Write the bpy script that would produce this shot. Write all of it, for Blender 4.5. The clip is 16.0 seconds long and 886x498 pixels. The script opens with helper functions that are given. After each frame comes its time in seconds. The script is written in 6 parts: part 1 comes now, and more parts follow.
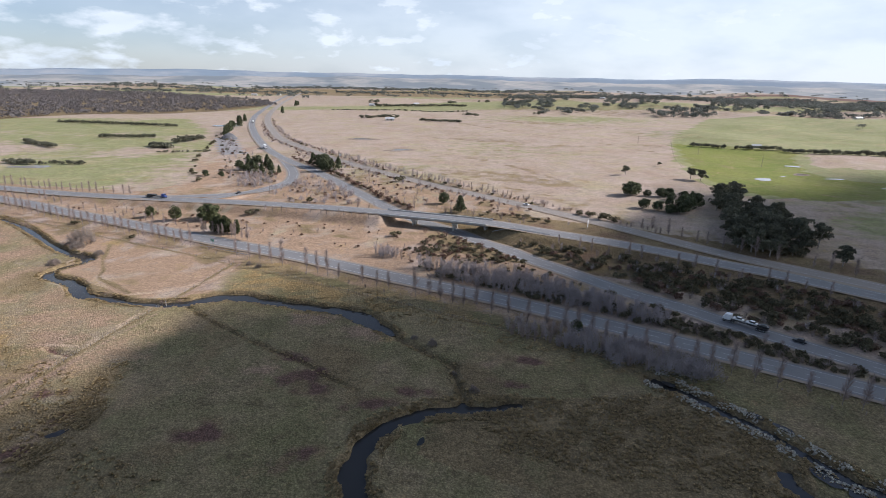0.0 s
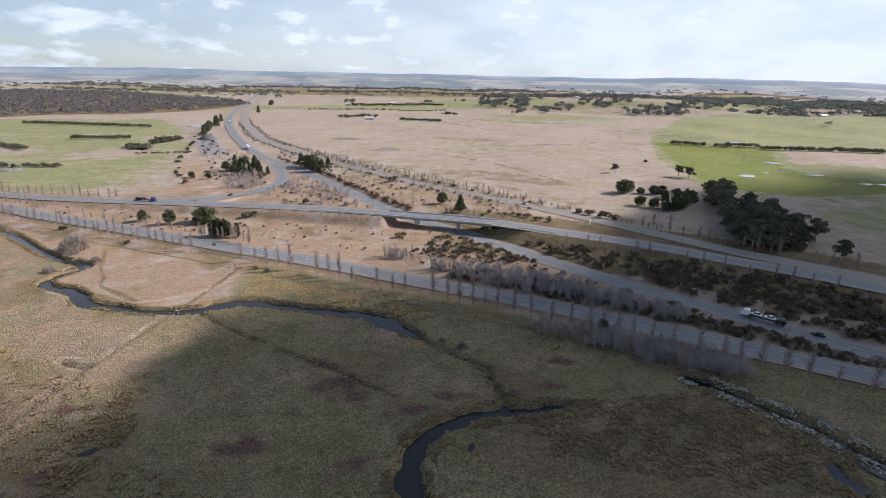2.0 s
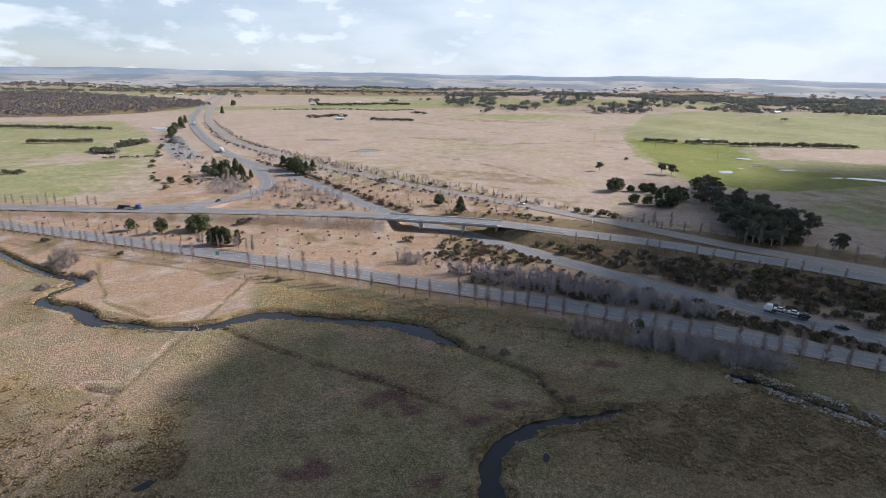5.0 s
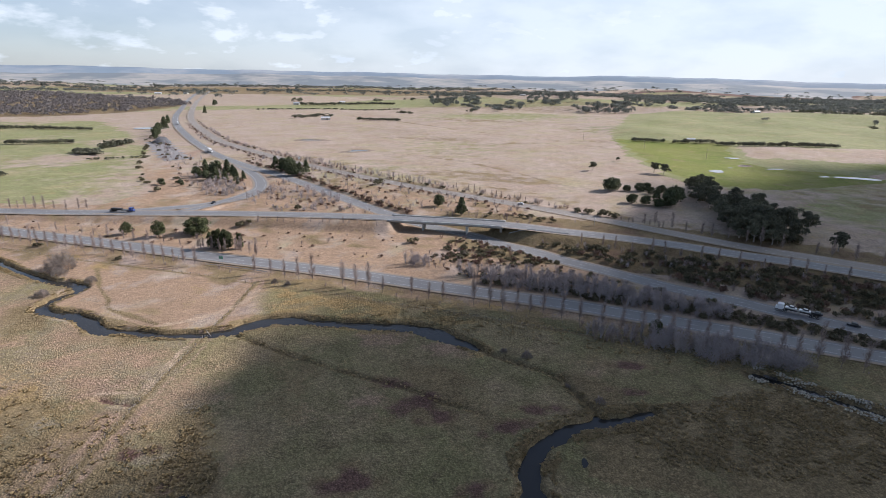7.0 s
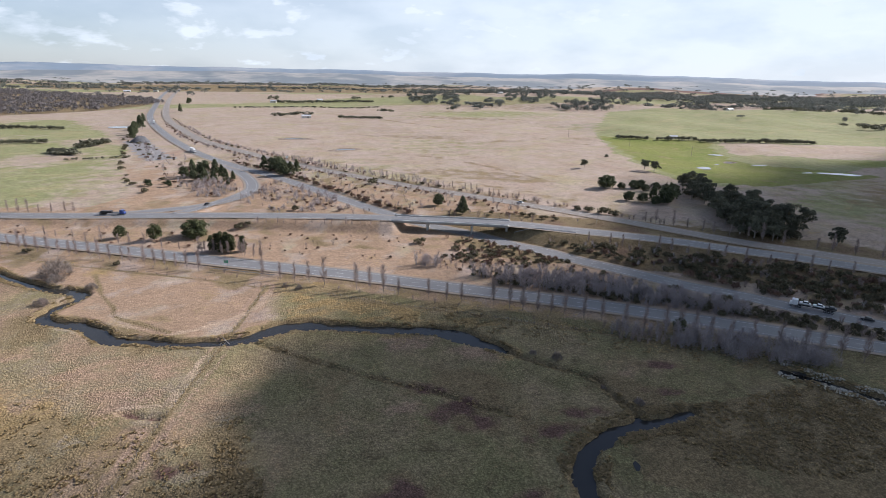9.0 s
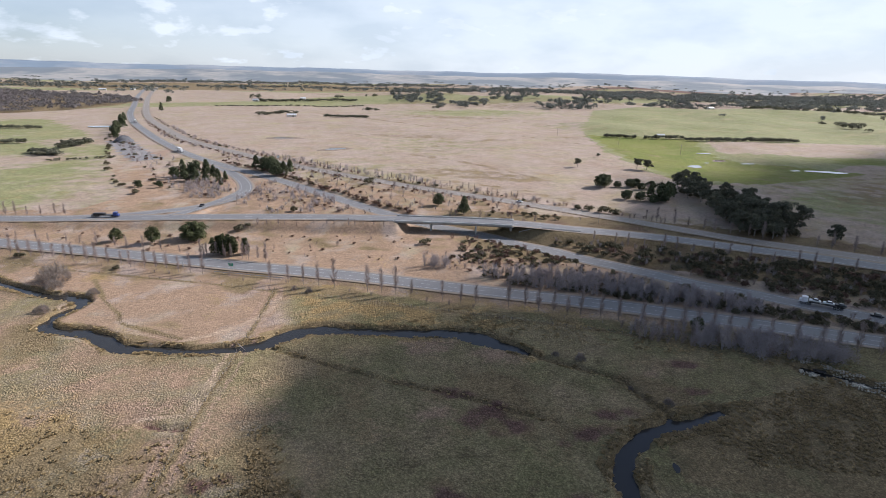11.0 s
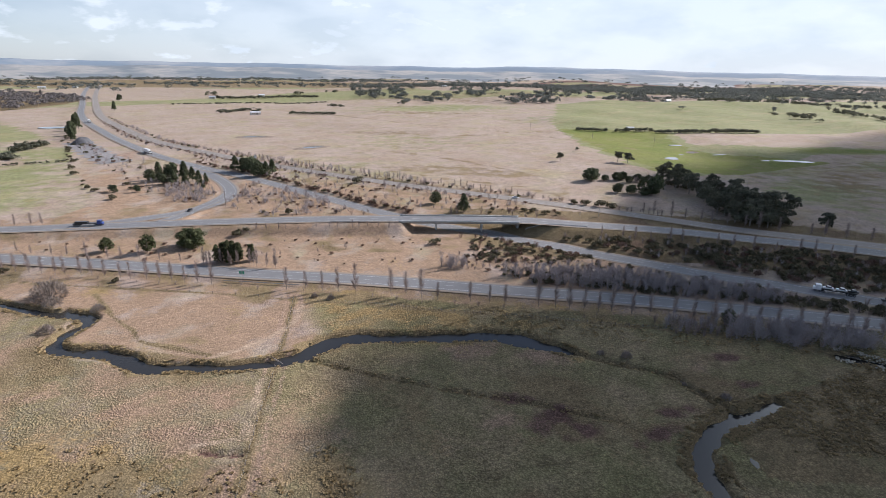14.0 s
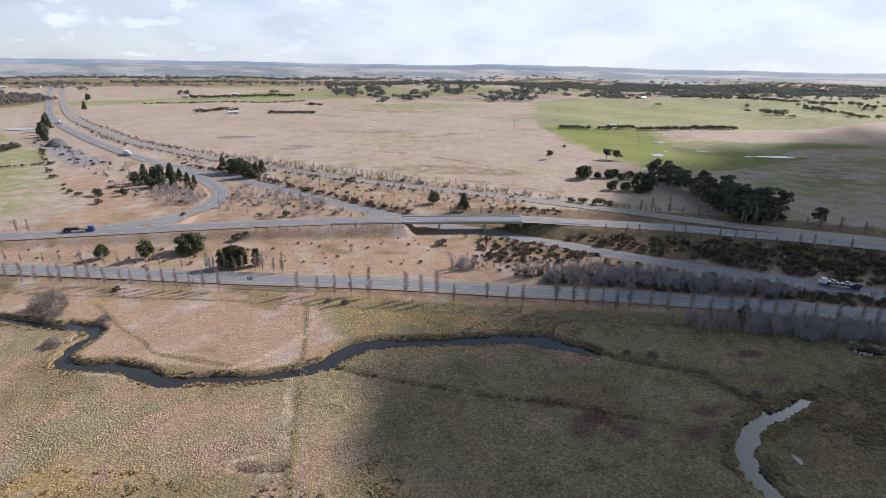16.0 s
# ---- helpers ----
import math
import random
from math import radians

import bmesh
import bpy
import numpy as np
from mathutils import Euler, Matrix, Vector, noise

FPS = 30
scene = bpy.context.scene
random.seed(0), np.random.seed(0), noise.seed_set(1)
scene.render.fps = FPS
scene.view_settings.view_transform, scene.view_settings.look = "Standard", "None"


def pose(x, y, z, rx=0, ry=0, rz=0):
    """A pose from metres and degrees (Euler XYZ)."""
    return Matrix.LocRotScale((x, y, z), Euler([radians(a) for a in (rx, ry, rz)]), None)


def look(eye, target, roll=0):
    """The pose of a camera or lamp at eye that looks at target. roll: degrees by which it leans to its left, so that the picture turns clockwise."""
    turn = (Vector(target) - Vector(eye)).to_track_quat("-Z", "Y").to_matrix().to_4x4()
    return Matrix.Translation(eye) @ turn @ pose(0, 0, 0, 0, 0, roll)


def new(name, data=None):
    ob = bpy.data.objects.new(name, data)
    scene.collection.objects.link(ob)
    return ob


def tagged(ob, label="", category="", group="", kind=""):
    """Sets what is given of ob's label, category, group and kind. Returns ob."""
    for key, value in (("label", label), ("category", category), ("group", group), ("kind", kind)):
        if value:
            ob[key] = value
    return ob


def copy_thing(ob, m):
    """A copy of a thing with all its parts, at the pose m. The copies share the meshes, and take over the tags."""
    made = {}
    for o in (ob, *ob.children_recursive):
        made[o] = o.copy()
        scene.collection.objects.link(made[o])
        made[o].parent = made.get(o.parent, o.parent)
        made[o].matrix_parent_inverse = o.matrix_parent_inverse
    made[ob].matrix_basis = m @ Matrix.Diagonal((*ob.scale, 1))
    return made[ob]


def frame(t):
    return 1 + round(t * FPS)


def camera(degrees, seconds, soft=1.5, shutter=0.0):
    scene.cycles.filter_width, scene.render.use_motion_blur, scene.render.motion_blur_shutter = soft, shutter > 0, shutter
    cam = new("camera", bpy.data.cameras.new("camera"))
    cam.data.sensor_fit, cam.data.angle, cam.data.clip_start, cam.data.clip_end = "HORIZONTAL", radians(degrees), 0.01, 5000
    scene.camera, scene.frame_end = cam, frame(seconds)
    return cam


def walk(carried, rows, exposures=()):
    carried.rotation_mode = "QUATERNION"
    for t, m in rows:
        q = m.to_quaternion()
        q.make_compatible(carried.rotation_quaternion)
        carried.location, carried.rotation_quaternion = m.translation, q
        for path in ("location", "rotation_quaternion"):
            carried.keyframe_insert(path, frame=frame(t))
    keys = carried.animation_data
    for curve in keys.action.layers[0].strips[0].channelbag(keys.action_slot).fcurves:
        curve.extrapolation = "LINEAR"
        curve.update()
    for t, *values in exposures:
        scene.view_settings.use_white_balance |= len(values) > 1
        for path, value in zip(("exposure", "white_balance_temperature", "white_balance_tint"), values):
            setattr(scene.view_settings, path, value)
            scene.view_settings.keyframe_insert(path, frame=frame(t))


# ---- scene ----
import itertools

cam = camera(78.1, 16.0, soft=0.72)
PATH = [
    (0, (-0.464, -0.752, 89.071), (-0.451, 1.154, 88.465), 0.9),
    (0.5, (-7.397, 0.097, 89.136), (-7.349, 2.002, 88.528), 0.9),
    (1, (-11.267, 0.625, 89.087), (-11.196, 2.529, 88.479), 0.9),
    (1.5, (-15.357, 1.383, 88.943), (-15.264, 3.286, 88.335), 0.9),
    (2, (-19.413, 2.296, 88.897), (-19.298, 4.198, 88.289), 0.9),
    (2.5, (-23.573, 3.095, 89.076), (-23.435, 4.995, 88.468), 0.9),
    (3, (-27.447, 4.012, 89.173), (-27.288, 5.911, 88.564), 0.8),
    (3.5, (-29.455, 4.658, 89.185), (-29.285, 6.555, 88.576), 1.0),
    (4, (-34.74, 6.084, 89.269), (-34.541, 7.978, 88.66), 0.9),
    (6.5, (-55.845, 13.137, 89.65), (-55.53, 15.015, 89.039), 0.9),
    (7, (-58.345, 14.049, 89.649), (-58.017, 15.925, 89.038), 0.9),
    (7.5, (-63.32, 16.034, 89.585), (-62.965, 17.904, 88.972), 0.9),
    (8, (-67.338, 17.877, 89.597), (-66.961, 19.742, 88.982), 0.9),
    (8.5, (-71.156, 19.37, 89.524), (-70.759, 21.23, 88.908), 0.9),
    (9, (-74.935, 21.065, 89.528), (-74.516, 22.92, 88.911), 1.0),
    (11.5, (-91.94, 29.146, 89.348), (-91.427, 30.975, 88.725), 1.0),
    (12, (-97.39, 31.842, 89.513), (-96.846, 33.661, 88.886), 0.8),
    (12.5, (-101.367, 34.002, 89.595), (-100.799, 35.814, 88.966), 0.8),
    (13, (-104.578, 35.867, 89.595), (-103.991, 37.672, 88.964), 0.8),
    (13.5, (-108.434, 37.906, 89.755), (-107.823, 39.703, 89.122), 0.8),
    (14, (-112.311, 40.07, 89.736), (-111.676, 41.857, 89.101), 0.8),
    (14.5, (-115.85, 42.163, 89.651), (-115.193, 43.943, 89.016), 0.8),
    (15, (-119.411, 44.346, 89.824), (-118.733, 46.116, 89.187), 0.7),
    (15.5, (-121.795, 45.934, 89.88), (-121.102, 47.698, 89.241), 0.8),
    (16, (-126.495, 48.748, 90.066), (-125.774, 50.5, 89.425), 0.7),
]
walk(cam, [(t, look(eye, target, roll)) for t, eye, target, roll in PATH], [(0, 0.45, 6150, 17), (16, 0.45, 6150, 17)])

# ---- light ----
SUN_AZ, SUN_EL = math.atan2(0.22, 0.975), radians(31)
SUN_DIR = Vector((math.cos(SUN_EL) * math.cos(SUN_AZ), math.cos(SUN_EL) * math.sin(SUN_AZ), math.sin(SUN_EL)))
sun_data = bpy.data.lights.new("sun", "SUN")
sun_data.energy, sun_data.angle, sun_data.color = 4.95, radians(0.53), (1.0, 0.95, 0.88)
sun = new("sun", sun_data)
sun.matrix_world = Matrix.Translation((0, 0, 900)) @ SUN_DIR.to_track_quat("Z", "Y").to_matrix().to_4x4()

world = bpy.data.worlds.new("sky")
scene.world = world
world.use_nodes = True
wn, wl = world.node_tree.nodes, world.node_tree.links
wn.clear()
w_out, w_bg = wn.new("ShaderNodeOutputWorld"), wn.new("ShaderNodeBackground")
w_sky = wn.new("ShaderNodeTexSky")
w_sky.sky_type, w_sky.sun_disc = "NISHITA", False
w_sky.sun_elevation, w_sky.sun_rotation = SUN_EL, math.pi / 2 - SUN_AZ
w_sky.altitude, w_sky.air_density, w_sky.dust_density = 600, 1.0, 0.7
w_sky.ozone_density = 4.0
# small flattened cumulus over the sky's dome, in a thin veil that thickens towards the sun
w_co = wn.new("ShaderNodeTexCoord")
w_map = wn.new("ShaderNodeMapping")
w_map.inputs["Scale"].default_value = (2.6, 2.6, 7.0)
w_noise = wn.new("ShaderNodeTexNoise")
w_noise.inputs["Scale"].default_value, w_noise.inputs["Detail"].default_value = 4.2, 8.0
w_noise.inputs["Roughness"].default_value, w_noise.inputs["Distortion"].default_value = 0.55, 0.15
w_ramp = wn.new("ShaderNodeMapRange")
w_ramp.inputs["From Min"].default_value, w_ramp.inputs["From Max"].default_value = 0.42, 0.62
w_ramp.inputs["To Min"].default_value, w_ramp.inputs["To Max"].default_value = 0.0, 0.95
w_mix = wn.new("ShaderNodeMix")
w_mix.data_type = "RGBA"
# cloud tone: grey-blue undersides, white tops, brighter towards the sun
w_tone = wn.new("ShaderNodeTexNoise")
w_tone.inputs["Scale"].default_value, w_tone.inputs["Detail"].default_value = 2.6, 6.0
w_grey = wn.new("ShaderNodeMix")
w_grey.data_type = "RGBA"
w_grey.inputs["A"].default_value, w_grey.inputs["B"].default_value = (7.2, 8.3, 8.9, 1), (8.7, 9.7, 10.1, 1)
w_tr = wn.new("ShaderNodeMapRange")
w_tr.inputs["From Min"].default_value, w_tr.inputs["From Max"].default_value = 0.36, 0.58
w_dot = wn.new("ShaderNodeVectorMath")
w_dot.operation = "DOT_PRODUCT"
w_dot.inputs[1].default_value = SUN_DIR
w_glow = wn.new("ShaderNodeMapRange")
w_glow.interpolation_type = "SMOOTHSTEP"
w_glow.inputs["From Min"].default_value, w_glow.inputs["From Max"].default_value = 0.885, 1.0
w_glow.inputs["To Min"].default_value, w_glow.inputs["To Max"].default_value = 1.0, 3.3
w_lit = wn.new("ShaderNodeVectorMath")
w_lit.operation = "SCALE"
wl.new(w_co.outputs["Generated"], w_dot.inputs[0])
wl.new(w_dot.outputs["Value"], w_glow.inputs["Value"])
wl.new(w_map.outputs["Vector"], w_tone.inputs["Vector"])
wl.new(w_tone.outputs["Fac"], w_tr.inputs["Value"])
wl.new(w_tr.outputs["Result"], w_grey.inputs["Factor"])
wl.new(w_grey.outputs["Result"], w_lit.inputs[0])
wl.new(w_glow.outputs["Result"], w_lit.inputs["Scale"])
wl.new(w_lit.outputs["Vector"], w_mix.inputs["B"])
w_bg.inputs["Strength"].default_value = 0.075
wl.new(w_co.outputs["Generated"], w_map.inputs["Vector"])
wl.new(w_map.outputs["Vector"], w_noise.inputs["Vector"])
wl.new(w_noise.outputs["Fac"], w_ramp.inputs["Value"])
# the sheets look denser low down, where they are seen edge-on
w_sep, w_low, w_fac = wn.new("ShaderNodeSeparateXYZ"), wn.new("ShaderNodeMapRange"), wn.new("ShaderNodeMath")
w_low.inputs["From Min"].default_value, w_low.inputs["From Max"].default_value = 0.10, 0.5
w_low.inputs["To Min"].default_value, w_low.inputs["To Max"].default_value = 1.0, 0.17
w_fac.operation = "MULTIPLY"
wl.new(w_co.outputs["Generated"], w_sep.inputs["Vector"])
wl.new(w_sep.outputs["Z"], w_low.inputs["Value"])
w_veil, w_most, w_near, w_all = wn.new("ShaderNodeMapRange"), wn.new("ShaderNodeMath"), wn.new("ShaderNodeMapRange"), wn.new("ShaderNodeMath")
w_veil.interpolation_type = w_near.interpolation_type = "SMOOTHSTEP"
w_veil.inputs["From Min"].default_value, w_veil.inputs["From Max"].default_value = -0.55, 0.6
w_veil.inputs["To Min"].default_value, w_veil.inputs["To Max"].default_value = 0.22, 0.86
w_near.inputs["From Min"].default_value, w_near.inputs["From Max"].default_value = 0.86, 0.97
w_most.operation = w_all.operation = "MAXIMUM"
wl.new(w_dot.outputs["Value"], w_veil.inputs["Value"])
wl.new(w_dot.outputs["Value"], w_near.inputs["Value"])
wl.new(w_ramp.outputs["Result"], w_most.inputs[0])
wl.new(w_veil.outputs["Result"], w_most.inputs[1])
wl.new(w_most.outputs["Value"], w_fac.inputs[0])
wl.new(w_low.outputs["Result"], w_fac.inputs[1])
wl.new(w_fac.outputs["Value"], w_all.inputs[0])
wl.new(w_near.outputs["Result"], w_all.inputs[1])
wl.new(w_all.outputs["Value"], w_mix.inputs["Factor"])
wl.new(w_sky.outputs["Color"], w_mix.inputs["A"])
wl.new(w_mix.outputs["Result"], w_bg.inputs["Color"])
wl.new(w_bg.outputs["Background"], w_out.inputs["Surface"])


# ---- materials ----
def nodes_of(name):
    m = bpy.data.materials.new(name)
    m.use_nodes = True
    nt = m.node_tree
    return m, nt, nt.nodes["Principled BSDF"]


def add(nt, kind, **values):
    n = nt.nodes.new(kind)
    for key, value in values.items():
        n.inputs[key].default_value = value
    return n


def mix_rgb(nt, a, b, fac):
    """A colour mix; a, b: sockets or colours; fac: socket or number."""
    n = nt.nodes.new("ShaderNodeMix")
    n.data_type = "RGBA"
    for key, value in (("A", a), ("B", b), ("Factor", fac)):
        slot = n.inputs[key]
        if isinstance(value, bpy.types.NodeSocket):
            nt.links.new(value, slot)
        else:
            slot.default_value = (*value, 1) if key != "Factor" else value
    return n.outputs["Result"]


def noise_fac(nt, scale, lo=0.35, hi=0.65, detail=4.0, rough=0.55, stretch=None, coord="Object"):
    co = nt.nodes.new("ShaderNodeTexCoord")
    vec = co.outputs[coord]
    if stretch:
        mp = nt.nodes.new("ShaderNodeMapping")
        mp.inputs["Scale"].default_value = stretch
        nt.links.new(vec, mp.inputs["Vector"])
        vec = mp.outputs["Vector"]
    n = add(nt, "ShaderNodeTexNoise", Scale=scale, Detail=detail, Roughness=rough)
    nt.links.new(vec, n.inputs["Vector"])
    r = nt.nodes.new("ShaderNodeMapRange")
    r.inputs["From Min"].default_value, r.inputs["From Max"].default_value = lo, hi
    nt.links.new(n.outputs["Fac"], r.inputs["Value"])
    return r.outputs["Result"]


def bump(nt, bsdf, height, strength, distance):
    b = add(nt, "ShaderNodeBump", Strength=strength, Distance=distance)
    nt.links.new(height, b.inputs["Height"])
    nt.links.new(b.outputs["Normal"], bsdf.inputs["Normal"])


def plain(name, dark, light, scale=3.0, rough=0.8, metal=0.0, relief=0.0):
    """A material of two near tones in noise, with fine relief."""
    m, nt, b = nodes_of(name)
    f = noise_fac(nt, scale)
    nt.links.new(mix_rgb(nt, dark, light, f), b.inputs["Base Color"])
    b.inputs["Roughness"].default_value, b.inputs["Metallic"].default_value = rough, metal
    if relief:
        bump(nt, b, noise_fac(nt, scale * 4), 0.5, relief)
    return m


def leaf(name, dark, light, thin=0.25):
    """Foliage: tone varies from clump to clump and from plant to plant; some light passes through."""
    m, nt, b = nodes_of(name)
    geo = nt.nodes.new("ShaderNodeNewGeometry")
    info = nt.nodes.new("ShaderNodeObjectInfo")
    tone = mix_rgb(nt, dark, light, geo.outputs["Random Per Island"])
    hsv = nt.nodes.new("ShaderNodeHueSaturation")
    rng = nt.nodes.new("ShaderNodeMapRange")
    rng.inputs["To Min"].default_value, rng.inputs["To Max"].default_value = 0.8, 1.2
    nt.links.new(info.outputs["Random"], rng.inputs["Value"])
    nt.links.new(rng.outputs["Result"], hsv.inputs["Value"])
    nt.links.new(tone, hsv.inputs["Color"])
    nt.links.new(hsv.outputs["Color"], b.inputs["Base Color"])
    b.inputs["Roughness"].default_value = 0.8
    b.inputs["Specular IOR Level"].default_value = 0.15
    tr = nt.nodes.new("ShaderNodeBsdfTranslucent")
    nt.links.new(hsv.outputs["Color"], tr.inputs["Color"])
    mx = nt.nodes.new("ShaderNodeMixShader")
    mx.inputs["Fac"].default_value = thin
    nt.links.new(b.outputs["BSDF"], mx.inputs[1])
    nt.links.new(tr.outputs["BSDF"], mx.inputs[2])
    nt.links.new(mx.outputs["Shader"], nt.nodes["Material Output"].inputs["Surface"])
    return m


def ground_material():
    """Winter grassland: straw, pasture, rank tussock and bare earth by the sheet's cover weights, broken up by noise at several scales."""
    m, nt, b = nodes_of("grassland")
    at = nt.nodes.new("ShaderNodeVertexColor")
    at.layer_name = "cover"
    sep = nt.nodes.new("ShaderNodeSeparateColor")
    nt.links.new(at.outputs["Color"], sep.inputs["Color"])
    at2 = nt.nodes.new("ShaderNodeVertexColor")
    at2.layer_name = "cover_b"
    sep2 = nt.nodes.new("ShaderNodeSeparateColor")
    nt.links.new(at2.outputs["Color"], sep2.inputs["Color"])
    at3 = nt.nodes.new("ShaderNodeVertexColor")
    at3.layer_name = "cover_c"
    sep3 = nt.nodes.new("ShaderNodeSeparateColor")
    nt.links.new(at3.outputs["Color"], sep3.inputs["Color"])
    big = noise_fac(nt, 0.012, 0.3, 0.7, 5)
    mid = noise_fac(nt, 0.07, 0.32, 0.68, 5)
    fine = noise_fac(nt, 0.75, 0.3, 0.7, 6, 0.68)
    grit = noise_fac(nt, 2.8, 0.3, 0.7, 3, 0.6)

    def broken(weight, amount=0.5):
        """A cover weight whose edge is frayed by noise."""
        s = nt.nodes.new("ShaderNodeMath")
        s.operation = "MULTIPLY_ADD"
        nt.links.new(mid, s.inputs[0])
        s.inputs[1].default_value = amount
        s.inputs[2].default_value = -amount / 2
        s1 = nt.nodes.new("ShaderNodeMath")
        s1.operation = "MULTIPLY_ADD"
        nt.links.new(fine, s1.inputs[0])
        s1.inputs[1].default_value = amount * 0.8
        nt.links.new(s.outputs[0], s1.inputs[2])
        a = nt.nodes.new("ShaderNodeMath")
        a.operation = "ADD"
        nt.links.new(weight, a.inputs[0])
        nt.links.new(s1.outputs[0], a.inputs[1])
        r = nt.nodes.new("ShaderNodeMapRange")
        r.inputs["From Min"].default_value, r.inputs["From Max"].default_value = 0.3 + amount * 0.4, 0.7 + amount * 0.4
        nt.links.new(a.outputs[0], r.inputs["Value"])
        return r.outputs["Result"]

    def scaled(value, k):
        s = nt.nodes.new("ShaderNodeMath")
        s.operation = "MULTIPLY"
        nt.links.new(value, s.inputs[0])
        s.inputs[1].default_value = k
        return s.outputs[0]

    straw = mix_rgb(nt, STRAW_A, STRAW_B, big)
    straw = mix_rgb(nt, straw, STRAW_C, mid)
    patch = noise_fac(nt, 0.028, 0.46, 0.66, 6, 0.62)
    flush = noise_fac(nt, 0.019, 0.50, 0.70, 6, 0.6, (1, 1.7, 1))
    half = nt.nodes.new("ShaderNodeMath")
    half.operation = "MULTIPLY"
    nt.links.new(patch, half.inputs[0])
    half.inputs[1].default_value = 0.55
    straw = mix_rgb(nt, straw, (0.30, 0.21, 0.145), half.outputs[0])
    half2 = nt.nodes.new("ShaderNodeMath")
    half2.operation = "MULTIPLY"
    nt.links.new(flush, half2.inputs[0])
    half2.inputs[1].default_value = 0.6
    straw = mix_rgb(nt, straw, (0.33, 0.295, 0.155), half2.outputs[0])
    pasture = mix_rgb(nt, GREEN_A, GREEN_B, mid)
    pasture = mix_rgb(nt, pasture, (0.35, 0.285, 0.16), half2.outputs[0])
    pasture = mix_rgb(nt, pasture, (0.19, 0.21, 0.075), half.outputs[0])
    lush = mix_rgb(nt, LUSH_A, LUSH_B, big)
    lush = mix_rgb(nt, lush, (0.225, 0.205, 0.085), half.outputs[0])
    rank = mix_rgb(nt, RANK_A, RANK_B, mid)
    earth = mix_rgb(nt, EARTH_A, EARTH_B, mid)
    meadow = mix_rgb(nt, MEADOW_A, MEADOW_B, mid)
    meadow = mix_rgb(nt, meadow, (0.295, 0.222, 0.135), scaled(noise_fac(nt, 0.045, 0.45, 0.64, 7, 0.68), 0.95))
    meadow = mix_rgb(nt, meadow, (0.196, 0.18, 0.084), scaled(noise_fac(nt, 0.03, 0.4, 0.6, 6, 0.6, (1.4, 1, 1)), 0.75))
    meadow = mix_rgb(nt, meadow, (0.15, 0.115, 0.065), scaled(noise_fac(nt, 0.13, 0.54, 0.68, 6, 0.7), 0.75))
    plough = mix_rgb(nt, PLOUGH_A, PLOUGH_B, fine)
    c = mix_rgb(nt, straw, pasture, broken(sep.outputs["Red"]))
    c = mix_rgb(nt, c, meadow, broken(sep2.outputs["Green"], 0.4))
    c = mix_rgb(nt, c, lush, broken(sep2.outputs["Red"], 0.25))
    c = mix_rgb(nt, c, mix_rgb(nt, ROSY_A, ROSY_B, mid), broken(sep3.outputs["Red"], 0.6))
    c = mix_rgb(nt, c, mix_rgb(nt, GOLD_A, GOLD_B, fine), broken(sep3.outputs["Green"], 0.8))
    c = mix_rgb(nt, c, rank, broken(sep.outputs["Green"], 0.7))
    c = mix_rgb(nt, c, earth, broken(sep.outputs["Blue"], 0.5))
    c = mix_rgb(nt, c, mix_rgb(nt, MOWN_A, MOWN_B, fine), broken(sep3.outputs["Blue"], 0.3))
    c = mix_rgb(nt, c, plough, broken(sep2.outputs["Blue"], 0.3))
    tone = nt.nodes.new("ShaderNodeMapRange")
    tone.inputs["To Min"].default_value, tone.inputs["To Max"].default_value = 0.66, 1.31
    nt.links.new(fine, tone.inputs["Value"])
    tone2 = nt.nodes.new("ShaderNodeMapRange")
    tone2.inputs["To Min"].default_value, tone2.inputs["To Max"].default_value = 0.72, 1.27
    nt.links.new(grit, tone2.inputs["Value"])
    mul = nt.nodes.new("ShaderNodeMath")
    mul.operation = "MULTIPLY"
    tone3 = nt.nodes.new("ShaderNodeMapRange")
    tone3.inputs["To Min"].default_value, tone3.inputs["To Max"].default_value = 0.87, 1.13
    nt.links.new(noise_fac(nt, 0.2, 0.33, 0.67, 5, 0.65), tone3.inputs["Value"])
    clumps = nt.nodes.new("ShaderNodeMath")
    clumps.operation = "MULTIPLY"
    nt.links.new(tone.outputs["Result"], clumps.inputs[0])
    nt.links.new(tone3.outputs["Result"], clumps.inputs[1])
    nt.links.new(clumps.outputs[0], mul.inputs[0])
    nt.links.new(tone2.outputs["Result"], mul.inputs[1])
    hsv = nt.nodes.new("ShaderNodeHueSaturation")
    nt.links.new(c, hsv.inputs["Color"])
    nt.links.new(mul.outputs[0], hsv.inputs["Value"])
    nt.links.new(hsv.outputs["Color"], b.inputs["Base Color"])
    b.inputs["Roughness"].default_value = 0.95
    b.inputs["Specular IOR Level"].default_value = 0.1
    # tussocks: rounded cells of a metre or two, the shade between painted darker
    co = nt.nodes.new("ShaderNodeTexCoord")
    warp = add(nt, "ShaderNodeTexNoise", Scale=0.5, Detail=5.0)
    nt.links.new(co.outputs["Object"], warp.inputs["Vector"])
    vadd = nt.nodes.new("ShaderNodeVectorMath")
    vadd.operation = "MULTIPLY_ADD"
    nt.links.new(warp.outputs["Color"], vadd.inputs[0])
    vadd.inputs[1].default_value = (1.7, 1.7, 0)
    nt.links.new(co.outputs["Object"], vadd.inputs[2])
    vor = add(nt, "ShaderNodeTexVoronoi", Scale=1.75)
    nt.links.new(vadd.outputs["Vector"], vor.inputs["Vector"])
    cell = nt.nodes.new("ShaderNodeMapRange")
